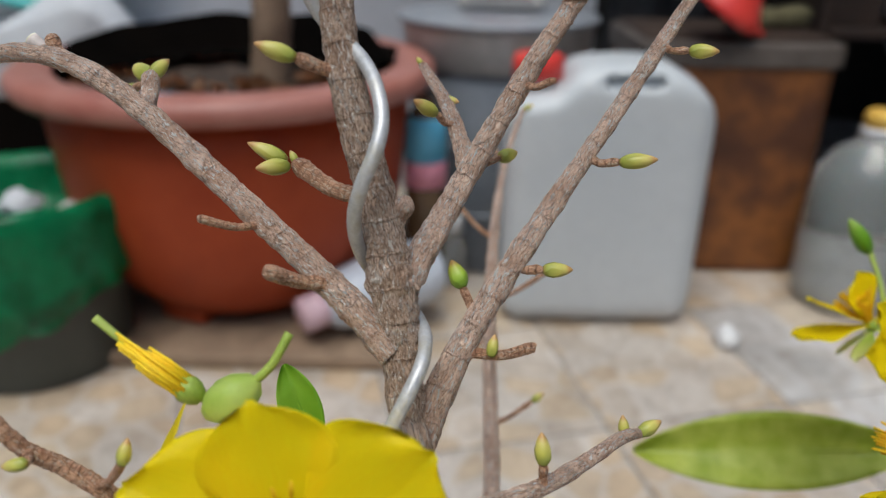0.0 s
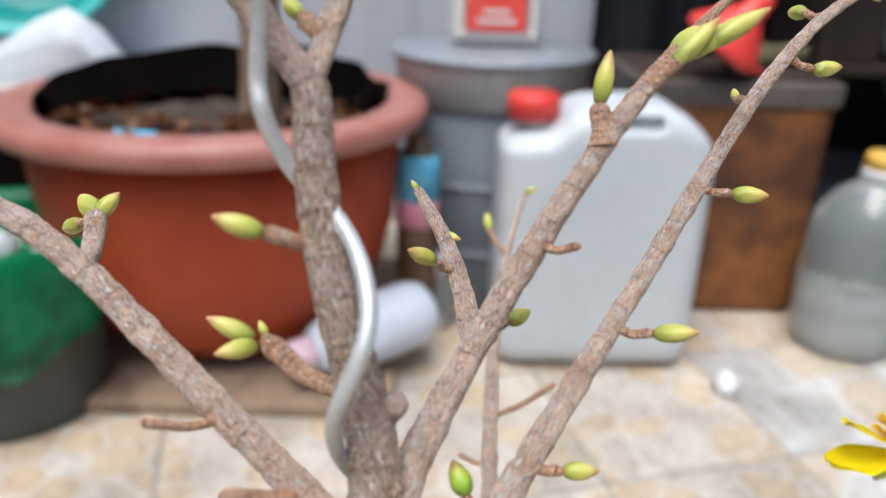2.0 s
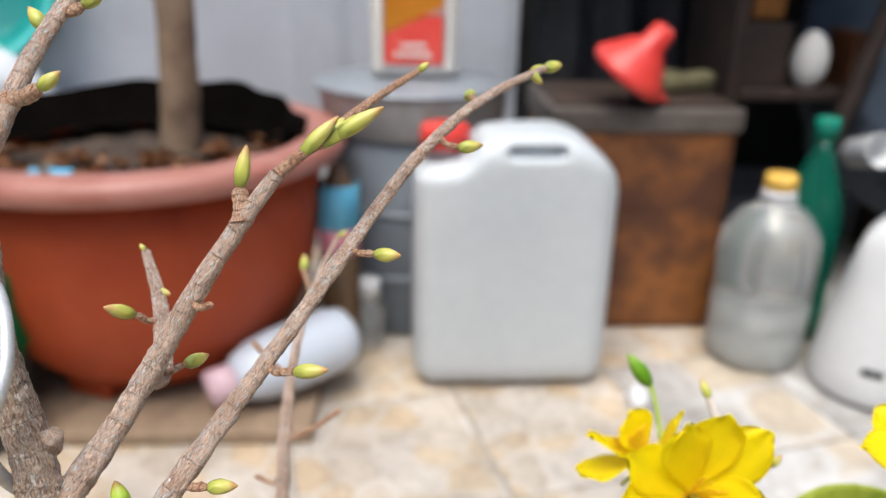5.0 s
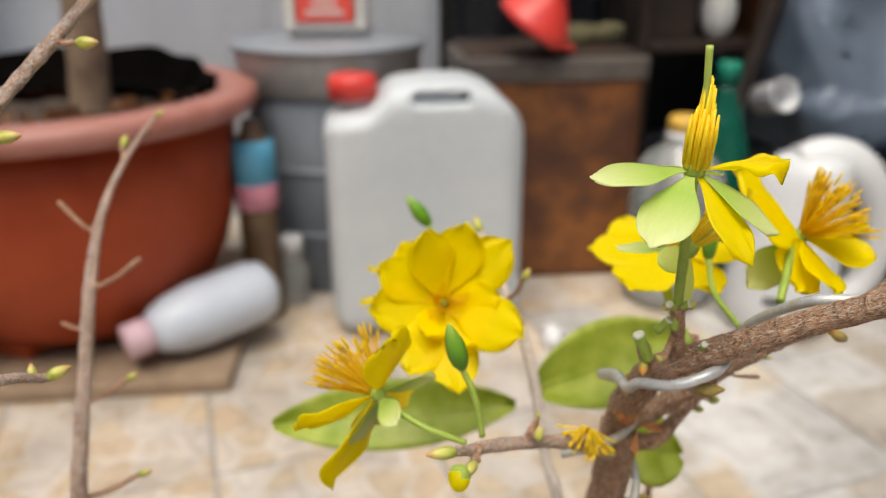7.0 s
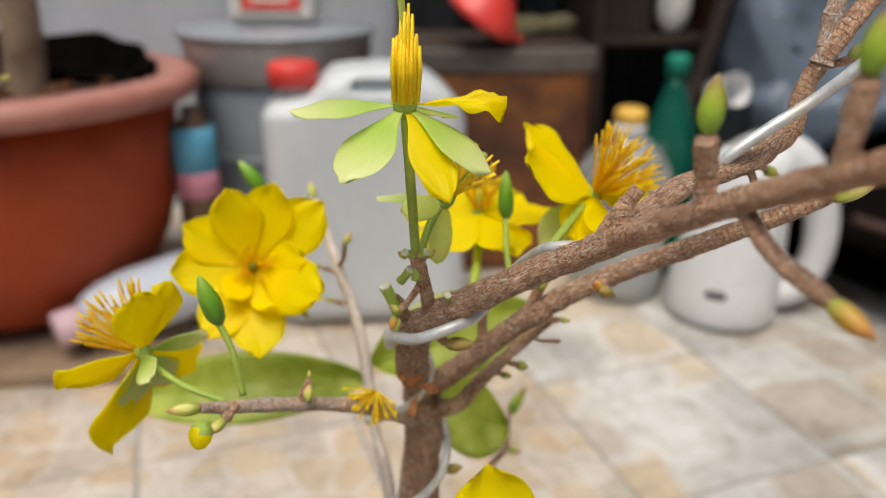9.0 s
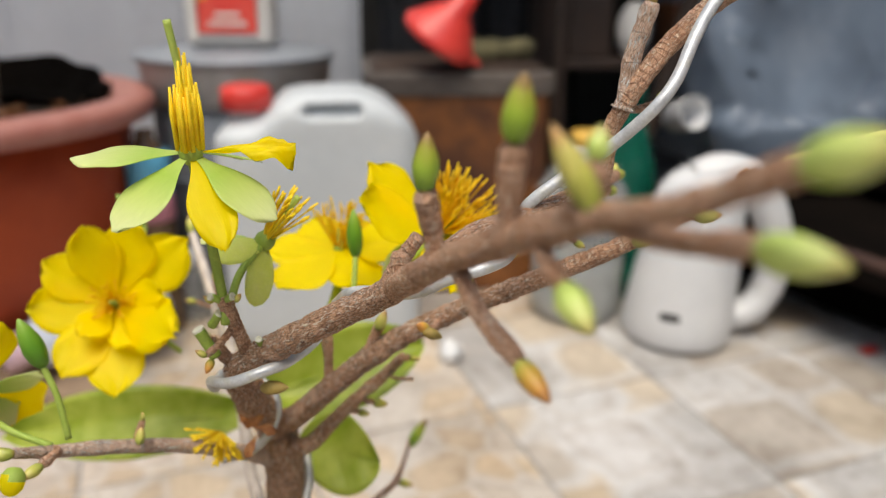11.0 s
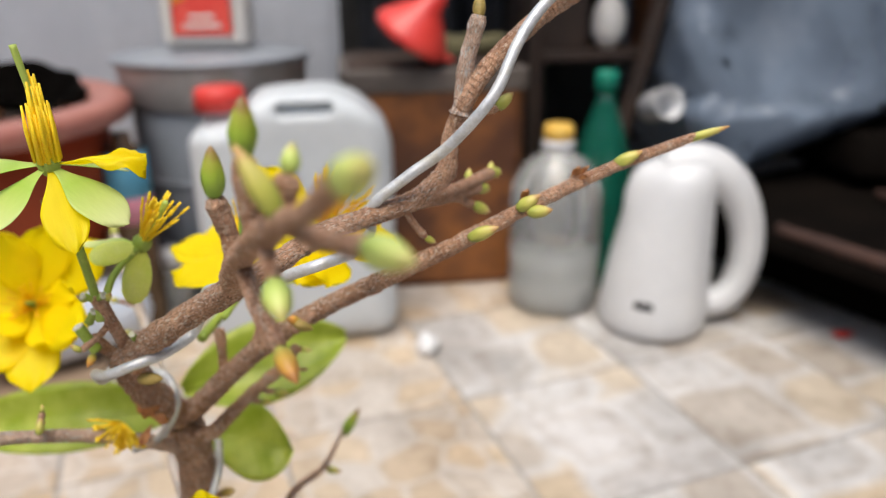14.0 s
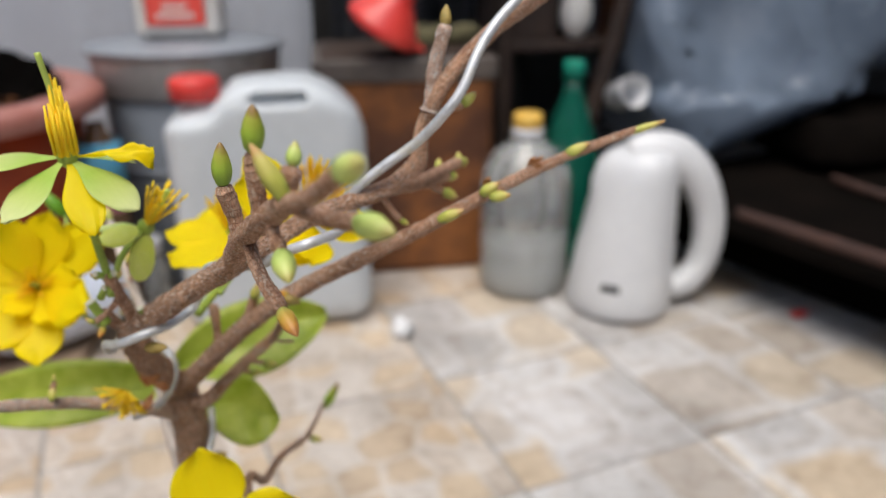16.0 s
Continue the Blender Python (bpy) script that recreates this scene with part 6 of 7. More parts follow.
def petal_mesh(seed, length=1.0, width=0.72, cup=0.25, ruffle=0.05, mat=None, name="petal"):
    """A thin broad petal along +y, cupped upwards, with a wavy edge; unit length."""
    bm = bmesh.new()
    nu, nv = 18, 13
    top = []
    for i in range(nu + 1):
        u = i / nu
        k = min(1.0, u / 0.6)
        w = width * 0.5 * (0.16 + 0.84 * k * k * (3 - 2 * k) if u < 0.6 else math.sqrt(max(0.02, 1 - ((u - 0.6) / 0.41) ** 2)))
        row = []
        for j in range(nv):
            s = 2 * j / (nv - 1) - 1
            wav = ruffle * (abs(s) ** 2 + u ** 4 * 0.7) * noise.noise(Vector((s * 2.2 + seed * 5, u * 3.5, seed * 1.3))) * u
            y = u * length * (1 - 0.06 * s * s * u) + 0.03 * u * noise.noise(Vector((s * 4, seed, 0)))
            row.append((s * w, y, cup * u * u * length * 0.55 + 0.22 * cup * s * s * u + wav * 1.5))
        top.append(row)
    vs = [[bm.verts.new(c) for c in r] for r in top]
    lo = [[bm.verts.new((c[0], c[1], c[2] - 0.012)) for c in r] for r in top]
    for i in range(nu):
        for j in range(nv - 1):
            bm.faces.new((vs[i][j], vs[i][j + 1], vs[i + 1][j + 1], vs[i + 1][j]))
            bm.faces.new((lo[i][j], lo[i + 1][j], lo[i + 1][j + 1], lo[i][j + 1]))
    for i in range(nu):
        bm.faces.new((vs[i][0], vs[i + 1][0], lo[i + 1][0], lo[i][0]))
        bm.faces.new((vs[i][-1], lo[i][-1], lo[i + 1][-1], vs[i + 1][-1]))
    for j in range(nv - 1):
        bm.faces.new((vs[-1][j], vs[-1][j + 1], lo[-1][j + 1], lo[-1][j]))
    return mesh_of(name, bm, mat or PETAL)


PETALS = [petal_mesh(s, 1.0, 0.60 + 0.04 * (s % 3), 0.12, 0.07) for s in range(5)]
SEPALS = [petal_mesh(s + 9, 1.0, 0.56, 0.16, 0.03, SEPAL, "sepal") for s in range(3)]
TORN = petal_mesh(21, 1.0, 0.52, 0.04, 0.30)


YOUNG_SEPAL = mottled("young_sepal", [(0.84, 0.92, 0.20), (0.92, 0.96, 0.36)], 2.0, 0.4, fine=20, bump_by=0.05, grain=0.06)
YOUNG_SEPAL.node_tree.nodes["Principled BSDF"].inputs["Subsurface Weight"].default_value = 0.6
YOUNG_SEPAL.node_tree.nodes["Principled BSDF"].inputs["Subsurface Radius"].default_value = (0.004, 0.004, 0.002)
shine_through(YOUNG_SEPAL, 0.35)


def plump_mesh():
    """A thick, rounded young sepal of unit length along +y."""
    bm = bmesh.new()
    lathe(bm, [(0, 0), (0.10, 0.02), (0.20, 0.16), (0.27, 0.40), (0.285, 0.60), (0.24, 0.82), (0.14, 0.95), (0, 1.0)], 20)
    for v in bm.verts:
        x, y, z = v.co
        v.co = Vector((x, z, 0.42 * y + 0.14 * z * z - 0.10 * x * x))
    return mesh_of("sepal", bm, YOUNG_SEPAL)


PLUMP = plump_mesh()


def stamens_mesh(count, length, spread, seed):
    bm = bmesh.new()
    rnd = random.Random(seed)
    for k in range(count):
        a, q = rnd.uniform(0, 6.28), spread * math.sqrt(rnd.uniform(0.02, 1))
        L = length * rnd.uniform(0.75, 1.05)
        d = Vector((math.cos(a) * math.sin(q), math.sin(a) * math.sin(q), math.cos(q)))
        foot = Vector((math.cos(a), math.sin(a), 0)) * 0.0012 * rnd.uniform(0.2, 1)
        bend = Vector((rnd.uniform(-1, 1), rnd.uniform(-1, 1), 0)) * L * 0.10
        p = [foot, foot + d * L * 0.5 + bend * 0.4, foot + d * L + bend]
        rows = spline([(*c, r) for c, r in zip(p, (0.00034, 0.00030, 0.00026))], L / 5)
        tube(bm, rows, 5)
        anther = [(*(p[2] - d * L * 0.02), 0.0003), (*(p[2] + d * L * 0.10), 0.00048), (*(p[2] + d * L * 0.24 + bend * 0.2), 0.0003)]
        tube(bm, anther, 6)
    return bm


def frame_of(center, facing, spin=0.0):
    q = Vector(facing).normalized().to_track_quat("Z", "Y").to_matrix().to_4x4()
    return Matrix.Translation(Vector(center) - BASE) @ q @ Matrix.Rotation(radians(spin), 4, "Z")


def petal_to(f, center, facing, tip, name, mesh, wide):
    """Lays a petal from the heart of the flower f to the given tip, its inner face towards the stamens."""
    d = frame_of(center, facing).to_3x3().inverted() @ (Vector(tip) - Vector(center))
    y = d.normalized()
    x = y.cross(Vector((0, 0, 1))).normalized()
    p = new(name, mesh)
    p.parent = f
    p.matrix_local = Matrix.Translation(y * 0.0012) @ Matrix((x, y, x.cross(y))).transposed().to_4x4() @ Matrix.Diagonal((min(d.length, 0.031) * wide, d.length, d.length, 1))
    return p


def flower(center, facing, radius, petals=5, spin=0.0, tilt=12, stamens=40, sepals=True, label="", length=None, spread=0.8, wide=1.12, rays=None, tips=None, sepal_tips=None):
    """An open blossom: a green heart with petals, stamens and sepals round it. rays: angle, length and lift of each petal; tips: where each petal ends."""
    bm = bmesh.new()
    lathe(bm, [(0, -0.003), (0.0016, -0.003), (0.0026, -0.001), (0.0024, 0.001), (0.0012, 0.003), (0.0006, 0.009), (0, 0.0095)], 12)
    f = part("flower", bm, STALK, TREE, label or "open yellow blossom with orange stamens")
    f.matrix_local = frame_of(center, facing, 0.0 if rays or tips else spin)
    rnd = random.Random(int(center[0] * 1e4))
    rows = [(a - 90, s, t) for a, s, t in rays] if rays else [(360 / petals * i + rnd.uniform(-7, 7), radius * rnd.uniform(0.93, 1.06), tilt + rnd.uniform(-7, 7)) for i in range(petals)]
    if tips:
        rows = []
        for k, tip in enumerate(tips):
            petal_to(f, center, facing, tip, "petal", PETALS[k % 5], wide)
    for i, (a, s, t) in enumerate(rows):
        p = new("petal", PETALS[rnd.randrange(5)])
        p.parent = f
        p.matrix_local = Matrix.Rotation(radians(a), 4, "Z") @ Matrix.Translation((0, 0.001, 0.00025 * i)) @ Matrix.Rotation(radians(t), 4, "X") @ Matrix.Rotation(radians(rnd.uniform(-9, 9)), 4, "Y") @ Matrix.Diagonal((s * wide, s, s, 1))
    for k, tip in enumerate(sepal_tips or ()):
        petal_to(f, center, facing, tip, "sepal", SEPALS[k % 3], 1.0)
    if stamens:
        part("stamen_spray", stamens_mesh(stamens, length or radius * 0.5, spread, int(center[1] * 1e4)), STAMEN, f, "spray of orange-yellow stamens")
    if sepals:
        for i in range(5):
            p = new("sepal", SEPALS[i % 3])
            p.parent = f
            s = radius * 0.55
            p.matrix_local = Matrix.Rotation(radians(72 * i + 36), 4, "Z") @ Matrix.Translation((0, 0.001, -0.0016)) @ Matrix.Rotation(radians(-22), 4, "X") @ Matrix.Diagonal((s, s, s, 1))
    return f


def stalk(points, r=0.0011):
    rows = np.array([(*p, r) for p in points], float)
    rows[:, :3] -= np.array(BASE)
    if len(rows) == 2:
        rows = np.vstack([rows[0], (rows[0] + rows[1]) / 2 + np.array([0.0006, 0, 0.0006, 0]), rows[1]])
    bm = bmesh.new()
    tube(bm, spline(rows, 0.0015), 10, 0.05, 0.1, 300)
    return part("stalk", bm, STALK, TREE)


def blade(a, b, wide, normal, label, droop=0.2, mat=None, bend=0.0):
    """A leaf from a to b, with a midrib."""
    a, b = Vector(a) - BASE, Vector(b) - BASE
    y = b - a
    L = y.length
    x = y.normalized().cross(Vector(normal)).normalized()
    z = x.cross(y.normalized())
    bm = bmesh.new()
    nu, nv = 18, 11
    tops = []
    for i in range(nu + 1):
        u = i / nu
        w = wide * 0.5 * math.sin(math.pi * min(1, u * 0.97 + 0.015)) ** 0.7
        row = []
        for j in range(nv):
            s = 2 * j / (nv - 1) - 1
            row.append(Vector((s * w + bend * L * u * u, u * L * (1 - 0.18 * abs(bend) * u * u), -droop * L * u * u * 0.5 + 0.16 * wide * abs(s) ** 1.5 + 0.05 * wide * noise.noise(Vector((s * 2, u * 5, L * 90))))))
        tops.append(row)
    vs = [[bm.verts.new(c) for c in r] for r in tops]
    lo = [[bm.verts.new(c - Vector((0, 0, 0.0004))) for c in r] for r in tops]
    for i in range(nu):
        for j in range(nv - 1):
            bm.faces.new((vs[i][j], vs[i][j + 1], vs[i + 1][j + 1], vs[i + 1][j]))
            bm.faces.new((lo[i][j], lo[i + 1][j], lo[i + 1][j + 1], lo[i][j + 1]))
        bm.faces.new((vs[i][0], vs[i + 1][0], lo[i + 1][0], lo[i][0]))
        bm.faces.new((vs[i][-1], lo[i][-1], lo[i + 1][-1], vs[i + 1][-1]))
    rib = [(bend * L * u * u, u * L * (1 - 0.18 * abs(bend) * u * u), -droop * L * u * u * 0.5 - 0.0003, 0.0007 * (1.2 - u)) for u in (0, 0.2, 0.4, 0.6, 0.8, 0.96)]
    tube(bm, rib, 6)
    ob = part("leaf", bm, mat or LEAF, TREE, label)
    ob.matrix_local = Matrix.Translation(a) @ Matrix((x, y.normalized(), z)).transposed().to_4x4()
    return ob


def spent(center, facing, tips, size=1.0, spread=0.0):
    """A faded blossom: sepals bent back round an upright column of stamens with the pistil on top."""
    bm = bmesh.new()
    lathe(bm, [(0, -0.003), (0.0016, -0.0028), (0.0028, -0.0008), (0.0030, 0.001), (0.0022, 0.003), (0, 0.0035)], 14)
    f = part("flower", bm, STALK, TREE, "faded blossom with pale green sepals and closed stamens")
    f.matrix_local = frame_of(center, facing)
    inv = frame_of(center, facing).inverted()
    for k, (tip, sort) in enumerate(tips):
        d = inv.to_3x3() @ (Vector(tip) - Vector(center))
        L = d.length
        y = d.normalized()
        x = y.cross(Vector((0, 0, 1))).normalized()
        z = x.cross(y)
        ob = new("sepal" if sort in (0, 5) else "petal", (SEPALS[k % 3], PETALS[4], PETALS[1], TORN, PETALS[2], PLUMP)[sort])
        ob.parent = f
        wide = (1.05, 0.5, 0.66, 0.5, 1.15, 1.0)[sort]
        ob.matrix_local = Matrix.Translation(y * 0.0015) @ Matrix((x, y, z)).transposed().to_4x4() @ Matrix.Diagonal((L * wide, L, -L * 0.6, 1))
    bm = bmesh.new()
    rnd = random.Random(len(tips) + int(center[0] * 1000))
    for k in range(0 if spread else 30):
        a = k * 2.399
        q = 0.0029 * math.sqrt((k + 0.5) / 30) * size
        h = (0.0142 + (0.0068 if k < 9 else 0) + rnd.uniform(-0.0022, 0.0012)) * size
        lean = rnd.uniform(0.92, 1.22)
        tube(bm, [(q * math.cos(a), q * math.sin(a), 0.001, 0.00056 * size), (q * math.cos(a) * lean, q * math.sin(a) * lean, h * 0.6, 0.00056 * size), (q * math.cos(a) * lean * 0.95, q * math.sin(a) * lean * 0.95, h, 0.0003)], 6)
    if spread:
        bm.free()
        bm = stamens_mesh(30, 0.012 * size, spread, 8)
    part("stamen_column", bm, OLD_STAMEN, f, "closed column of dull yellow stamens")
    bm = bmesh.new()
    tube(bm, spline([(0, 0, 0.004, 0.0006), (-0.0006, 0, 0.016 * size, 0.0008), (-0.002 * size, 0, 0.028 * size, 0.0009)], 0.001), 8)
    if spread:
        bmesh.ops.scale(bm, vec=(1, 1, 0.55), verts=bm.verts)
    part("pistil", bm, SEPAL, f, "slender yellow-green pistil")
    return f


def yellow_bud(a, b):
    """A round bud about to open: green scales with yellow showing."""
    a, b = Vector(a) - BASE, Vector(b) - BASE
    L = (b - a).length
    bm = bmesh.new()
    lathe(bm, [(0, 0), (0.22, 0.04), (0.38, 0.25), (0.42, 0.5), (0.36, 0.75), (0.2, 0.94), (0, 1.0)], 18)
    ob = part("opening_bud", bm, [PETAL, STALK], TREE, "round bud showing yellow")
    for p in ob.data.polygons:
        p.material_index = 1 if p.center.z < 0.35 + 0.25 * p.center.x else 0
    ob.matrix_local = Matrix.Translation(a) @ (b - a).to_track_quat("Z", "Y").to_matrix().to_4x4() @ Matrix.Diagonal((L, L, L, 1))
    return ob


def calyx(a, b, wide):
    """A closed pale green cup of sepals on its stalk."""
    a, b = Vector(a) - BASE, Vector(b) - BASE
    L = (b - a).length
    bm = bmesh.new()
    lathe(bm, [(0, 0), (0.12, 0.02), (0.30, 0.2), (0.36, 0.42), (0.33, 0.65), (0.2, 0.88), (0, 1.0)], 20)
    for v in bm.verts:
        t = math.atan2(v.co.y, v.co.x)
        v.co.xy *= 1 + 0.10 * abs(math.sin(2.5 * t))
    ob = part("calyx", bm, SEPAL, TREE, "closed pale green calyx")
    ob.matrix_local = Matrix.Translation(a) @ (b - a).to_track_quat("Z", "Y").to_matrix().to_4x4() @ Matrix.Diagonal((L * wide, L * wide, L, 1))
    return ob


def tuft(c):
    """Withered stamens clinging to the wood."""
    bm = stamens_mesh(60, 0.009, 1.25, 77)
    ob = part("withered_tuft", bm, OLD_STAMEN, TREE, "withered orange tuft of stamens")
    ob.matrix_local = frame_of(c, (-0.35, -0.6, -0.45))


stalk([(0.2345, 0.1417, 0.4573), (0.2345, 0.1417, 0.4653), (0.2316, 0.1346, 0.5062)], 0.0013)
spent((0.2316, 0.1346, 0.5062), (0.02, -0.10, 1), [((0.2060, 0.1330, 0.5068), 0), ((0.2165, 0.1190, 0.4940), 0), ((0.2548, 0.1345, 0.5072), 3), ((0.2510, 0.1260, 0.4935), 0), ((0.2405, 0.1170, 0.4895), 2), ((0.2420, 0.1590, 0.5000), 0)], 1.1)
flower((0.1772, 0.2340, 0.4235), (0.05, -0.86, 0.50), 0.0330, length=0.0110, spread=0.75, stamens=36, wide=1.08,
       tips=[(0.1700, 0.2330, 0.4560), (0.1875, 0.2385, 0.4560), (0.2050, 0.2400, 0.4470), (0.1530, 0.2360, 0.4410), (0.1480, 0.2280, 0.4250), (0.1620, 0.2120, 0.4050),
             (0.1808, 0.2080, 0.3980), (0.2050, 0.2060, 0.4220), (0.1985, 0.2215, 0.4310), (0.1900, 0.2140, 0.4150), (0.1690, 0.2160, 0.4190)])
flower((0.1710, 0.2650, 0.4170), (-0.42, 0.32, 0.62), 0.0330, length=0.0130, spread=0.6, stamens=60, wide=1.70,
       tips=[(0.1640, 0.2680, 0.4370), (0.1840, 0.2640, 0.4380), (0.1450, 0.2700, 0.4075), (0.1480, 0.2720, 0.4230), (0.1900, 0.2640, 0.4290)])
stalk([(0.1730, 0.2610, 0.4140), (0.1800, 0.2540, 0.4050), (0.1958, 0.2485, 0.3942)], 0.0010)
stalk([(0.1772, 0.2370, 0.4220), (0.1840, 0.2450, 0.4090), (0.1958, 0.2485, 0.3942)], 0.0010)
flower((0.1500, 0.1737, 0.4217), (-0.60, 0.60, 0.50), 0.0300, stamens=90, sepals=False, length=0.0185, spread=0.68, wide=1.15,
       tips=[(0.1545, 0.1640, 0.4440), (0.1610, 0.1780, 0.4415), (0.1240, 0.1710, 0.4105), (0.1340, 0.1790, 0.3800), (0.1600, 0.1930, 0.4010), (0.1470, 0.1900, 0.4000)],
       sepal_tips=[(0.1690, 0.1770, 0.4225), (0.1560, 0.1590, 0.4190), (0.1430, 0.1780, 0.3960), (0.1540, 0.1860, 0.4010)])
stalk([(0.1490, 0.1735, 0.4205), (0.1639, 0.1604, 0.4170), (0.1775, 0.1569, 0.4120)], 0.0010)
flower((0.2645, 0.2250, 0.4470), (0.02, -0.14, 0.99), 0.0300, 6, 12, -6, 44, length=0.015, spread=0.7, wide=1.2)
stalk([(0.2645, 0.2250, 0.4450), (0.2625, 0.2130, 0.4330), (0.2550, 0.1750, 0.4330)], 0.0018)
flower((0.2990, 0.1925, 0.4640), (0.50, -0.42, 0.75), 0.0300, stamens=95, sepals=False, length=0.0190, spread=0.70, wide=1.25,
       tips=[(0.2750, 0.2010, 0.4840), (0.2715, 0.1820, 0.4775), (0.2890, 0.1740, 0.4520), (0.2985, 0.1690, 0.4525), (0.3230, 0.1880, 0.4560), (0.3135, 0.1800, 0.4700)],
       sepal_tips=[(0.2810, 0.1900, 0.4470), (0.2880, 0.2000, 0.4460), (0.2980, 0.1800, 0.4490)])
stalk([(0.2975, 0.1950, 0.4620), (0.2739, 0.1569, 0.4573)], 0.0013)
spent((0.2440, 0.1605, 0.4738), (0.60, -0.20, 0.78), [((0.2262, 0.1680, 0.4735), 0), ((0.2335, 0.1500, 0.4742), 5), ((0.2423, 0.1520, 0.4590), 5)], 1.25, 0.36)
stalk([(0.2440, 0.1605, 0.4738), (0.2382, 0.1489, 0.4687), (0.2356, 0.1427, 0.4606)], 0.0011)
flower((0.2604, 0.1262, 0.3611), (0.05, -0.88, 0.45), 0.0350, 5, 13, 4, 40, length=0.012)
stalk([(0.2604, 0.1292, 0.3591), (0.2392, 0.2014, 0.3322)], 0.0011)
flower((-0.0262, 0.1067, 0.4535), (0.0, -0.85, 0.5), 0.0300, length=0.015, spread=1.1, wide=1.45,
       rays=[(158, 0.0330, 6), (104, 0.0300, 12), (38, 0.0325, 8), (-30, 0.0300, 6), (-100, 0.0300, 4), (215, 0.0290, 10)])
stalk([(-0.0269, 0.1097, 0.4570), (-0.0041, 0.1367, 0.4428)], 0.0011)
spent((-0.0510, 0.1322, 0.4722), (-0.72, 0.02, 0.62), [((-0.0580, 0.1200, 0.4560), 4)], 0.86)
stalk([(-0.0510, 0.1322, 0.4722), (-0.0101, 0.1367, 0.4388)], 0.0010)
calyx((-0.0480, 0.1302, 0.4676), (-0.0364, 0.1333, 0.4746), 0.9)
stalk([(-0.0401, 0.1324, 0.4726), (-0.0346, 0.1344, 0.4770), (-0.0309, 0.1381, 0.4830)], 0.0010)
blade((-0.0282, 0.1450, 0.4467), (-0.0362, 0.1533, 0.4655), 0.0100, (0.3, -0.9, 0.3), 'small fresh green leaf', 0.05, FRESH)
blade((0.2199, 0.2880, 0.3373), (0.0941, 0.2930, 0.3310), 0.036, (0.0, -0.75, 0.6), 'broad yellow-green leaf', 0.1)
blade((0.2223, 0.2671, 0.3585), (0.3024, 0.2832, 0.3759), 0.042, (0.1, -0.75, 0.6), 'broad green leaf behind the branches', 0.1)
blade((0.2440, 0.2180, 0.3630), (0.2790, 0.2180, 0.3640), 0.034, (-0.05, -0.86, 0.50), 'hanging yellow-green leaf', 0.25, None, 0.25)
stalk([(0.1827, 0.1571, 0.4140), (0.1805, 0.1600, 0.4270), (0.1765, 0.1630, 0.4365)], 0.0010)
bud((0.1769, 0.1630, 0.4356), (0.1724, 0.1630, 0.4516), 1.35, 'deep')
stalk([(0.2656, 0.1639, 0.4454), (0.2690, 0.1900, 0.4450), (0.2702, 0.2000, 0.4540)], 0.0010)
bud((0.2702, 0.2000, 0.4533), (0.2698, 0.2010, 0.4705), 1.15, 'deep')
stalk([(0.1780, 0.2700, 0.4210), (0.1768, 0.2880, 0.4385)], 0.0010)
bud((0.1765, 0.2880, 0.4380), (0.1661, 0.2900, 0.4521), 1.4, 'deep')
yellow_bud((0.1736, 0.1416, 0.4160), (0.1729, 0.1369, 0.4095))
tuft((0.2233, 0.1758, 0.4007))


def cut_stub(a, b, r, sort):
    """A short stub left where a blossom fell: a green stalk or a grey twig with a pale cut face."""
    a, b = Vector(a) - BASE, Vector(b) - BASE
    bm = bmesh.new()
    tube(bm, spline([(*a, r * 1.15), (*a.lerp(b, 0.5), r), (*b, r * 1.08)], 0.0008), 14, 0.06, 0.1, 500)
    ob = part("stub", bm, STALK if sort == "green" else GREY_TWIG, TREE, "short green flower-stalk stub" if sort == "green" else "pale cut twig stub")
    rim = bmesh.new()
    lathe(rim, [(0, 0.0004), (r * 0.55, 0.0002), (r * 0.75, 0.0006), (r * 1.12, 0.0003), (r * 1.02, -0.0006), (0, -0.0006)], 16)
    cap = part("cut_face", rim, CUT_FACE, ob, "pale cut face")
    cap.matrix_local = Matrix.Translation(b) @ (b - a).to_track_quat("Z", "Y").to_matrix().to_4x4()
    return ob


def scale_leaf(a, b, wide):
    """A dry reddish-brown bud scale, curled away from the twig."""
    a, b = Vector(a) - BASE, Vector(b) - BASE
    y = (b - a).normalized()
    x = y.cross(Vector((0.2, -1, 0.3))).normalized()
    ob = new("bud_scale", SCALE_MESH)
    ob.parent = TREE
    L = (b - a).length
    ob.matrix_local = Matrix.Translation(a) @ Matrix((x, y, x.cross(y))).transposed().to_4x4() @ Matrix.Diagonal((wide, L, L, 1))
    return ob


CUT_FACE = mottled("cut_face", [(0.72, 0.70, 0.52), (0.84, 0.80, 0.66)], 500, 0.7)
SCALE_MESH = petal_mesh(33, 1.0, 0.9, 0.35, 0.2, mottled("dry_scale", [(0.30, 0.10, 0.035), (0.48, 0.19, 0.06), (0.58, 0.30, 0.12)], 3, 0.6, shift=True), "bud_scale")
for a, b, r, sort in (((0.2300, 0.1470, 0.4450), (0.2262, 0.1465, 0.4535), 0.0016, "green"), ((0.2345, 0.1417, 0.4640), (0.2372, 0.1400, 0.4660), 0.0010, "green"),
                      ((0.2345, 0.1417, 0.4640), (0.2316, 0.1400, 0.4662), 0.0010, "green"), ((0.2305, 0.1440, 0.4560), (0.2330, 0.1425, 0.4600), 0.0012, "green"),
                      ((-0.0955, 0.1945, 0.5262), (-0.1035, 0.1960, 0.5328), 0.0016, "twig"), ((0.2440, 0.1437, 0.4474), (0.2432, 0.1400, 0.4530), 0.0009, "green")):
    cut_stub(a, b, r, sort)
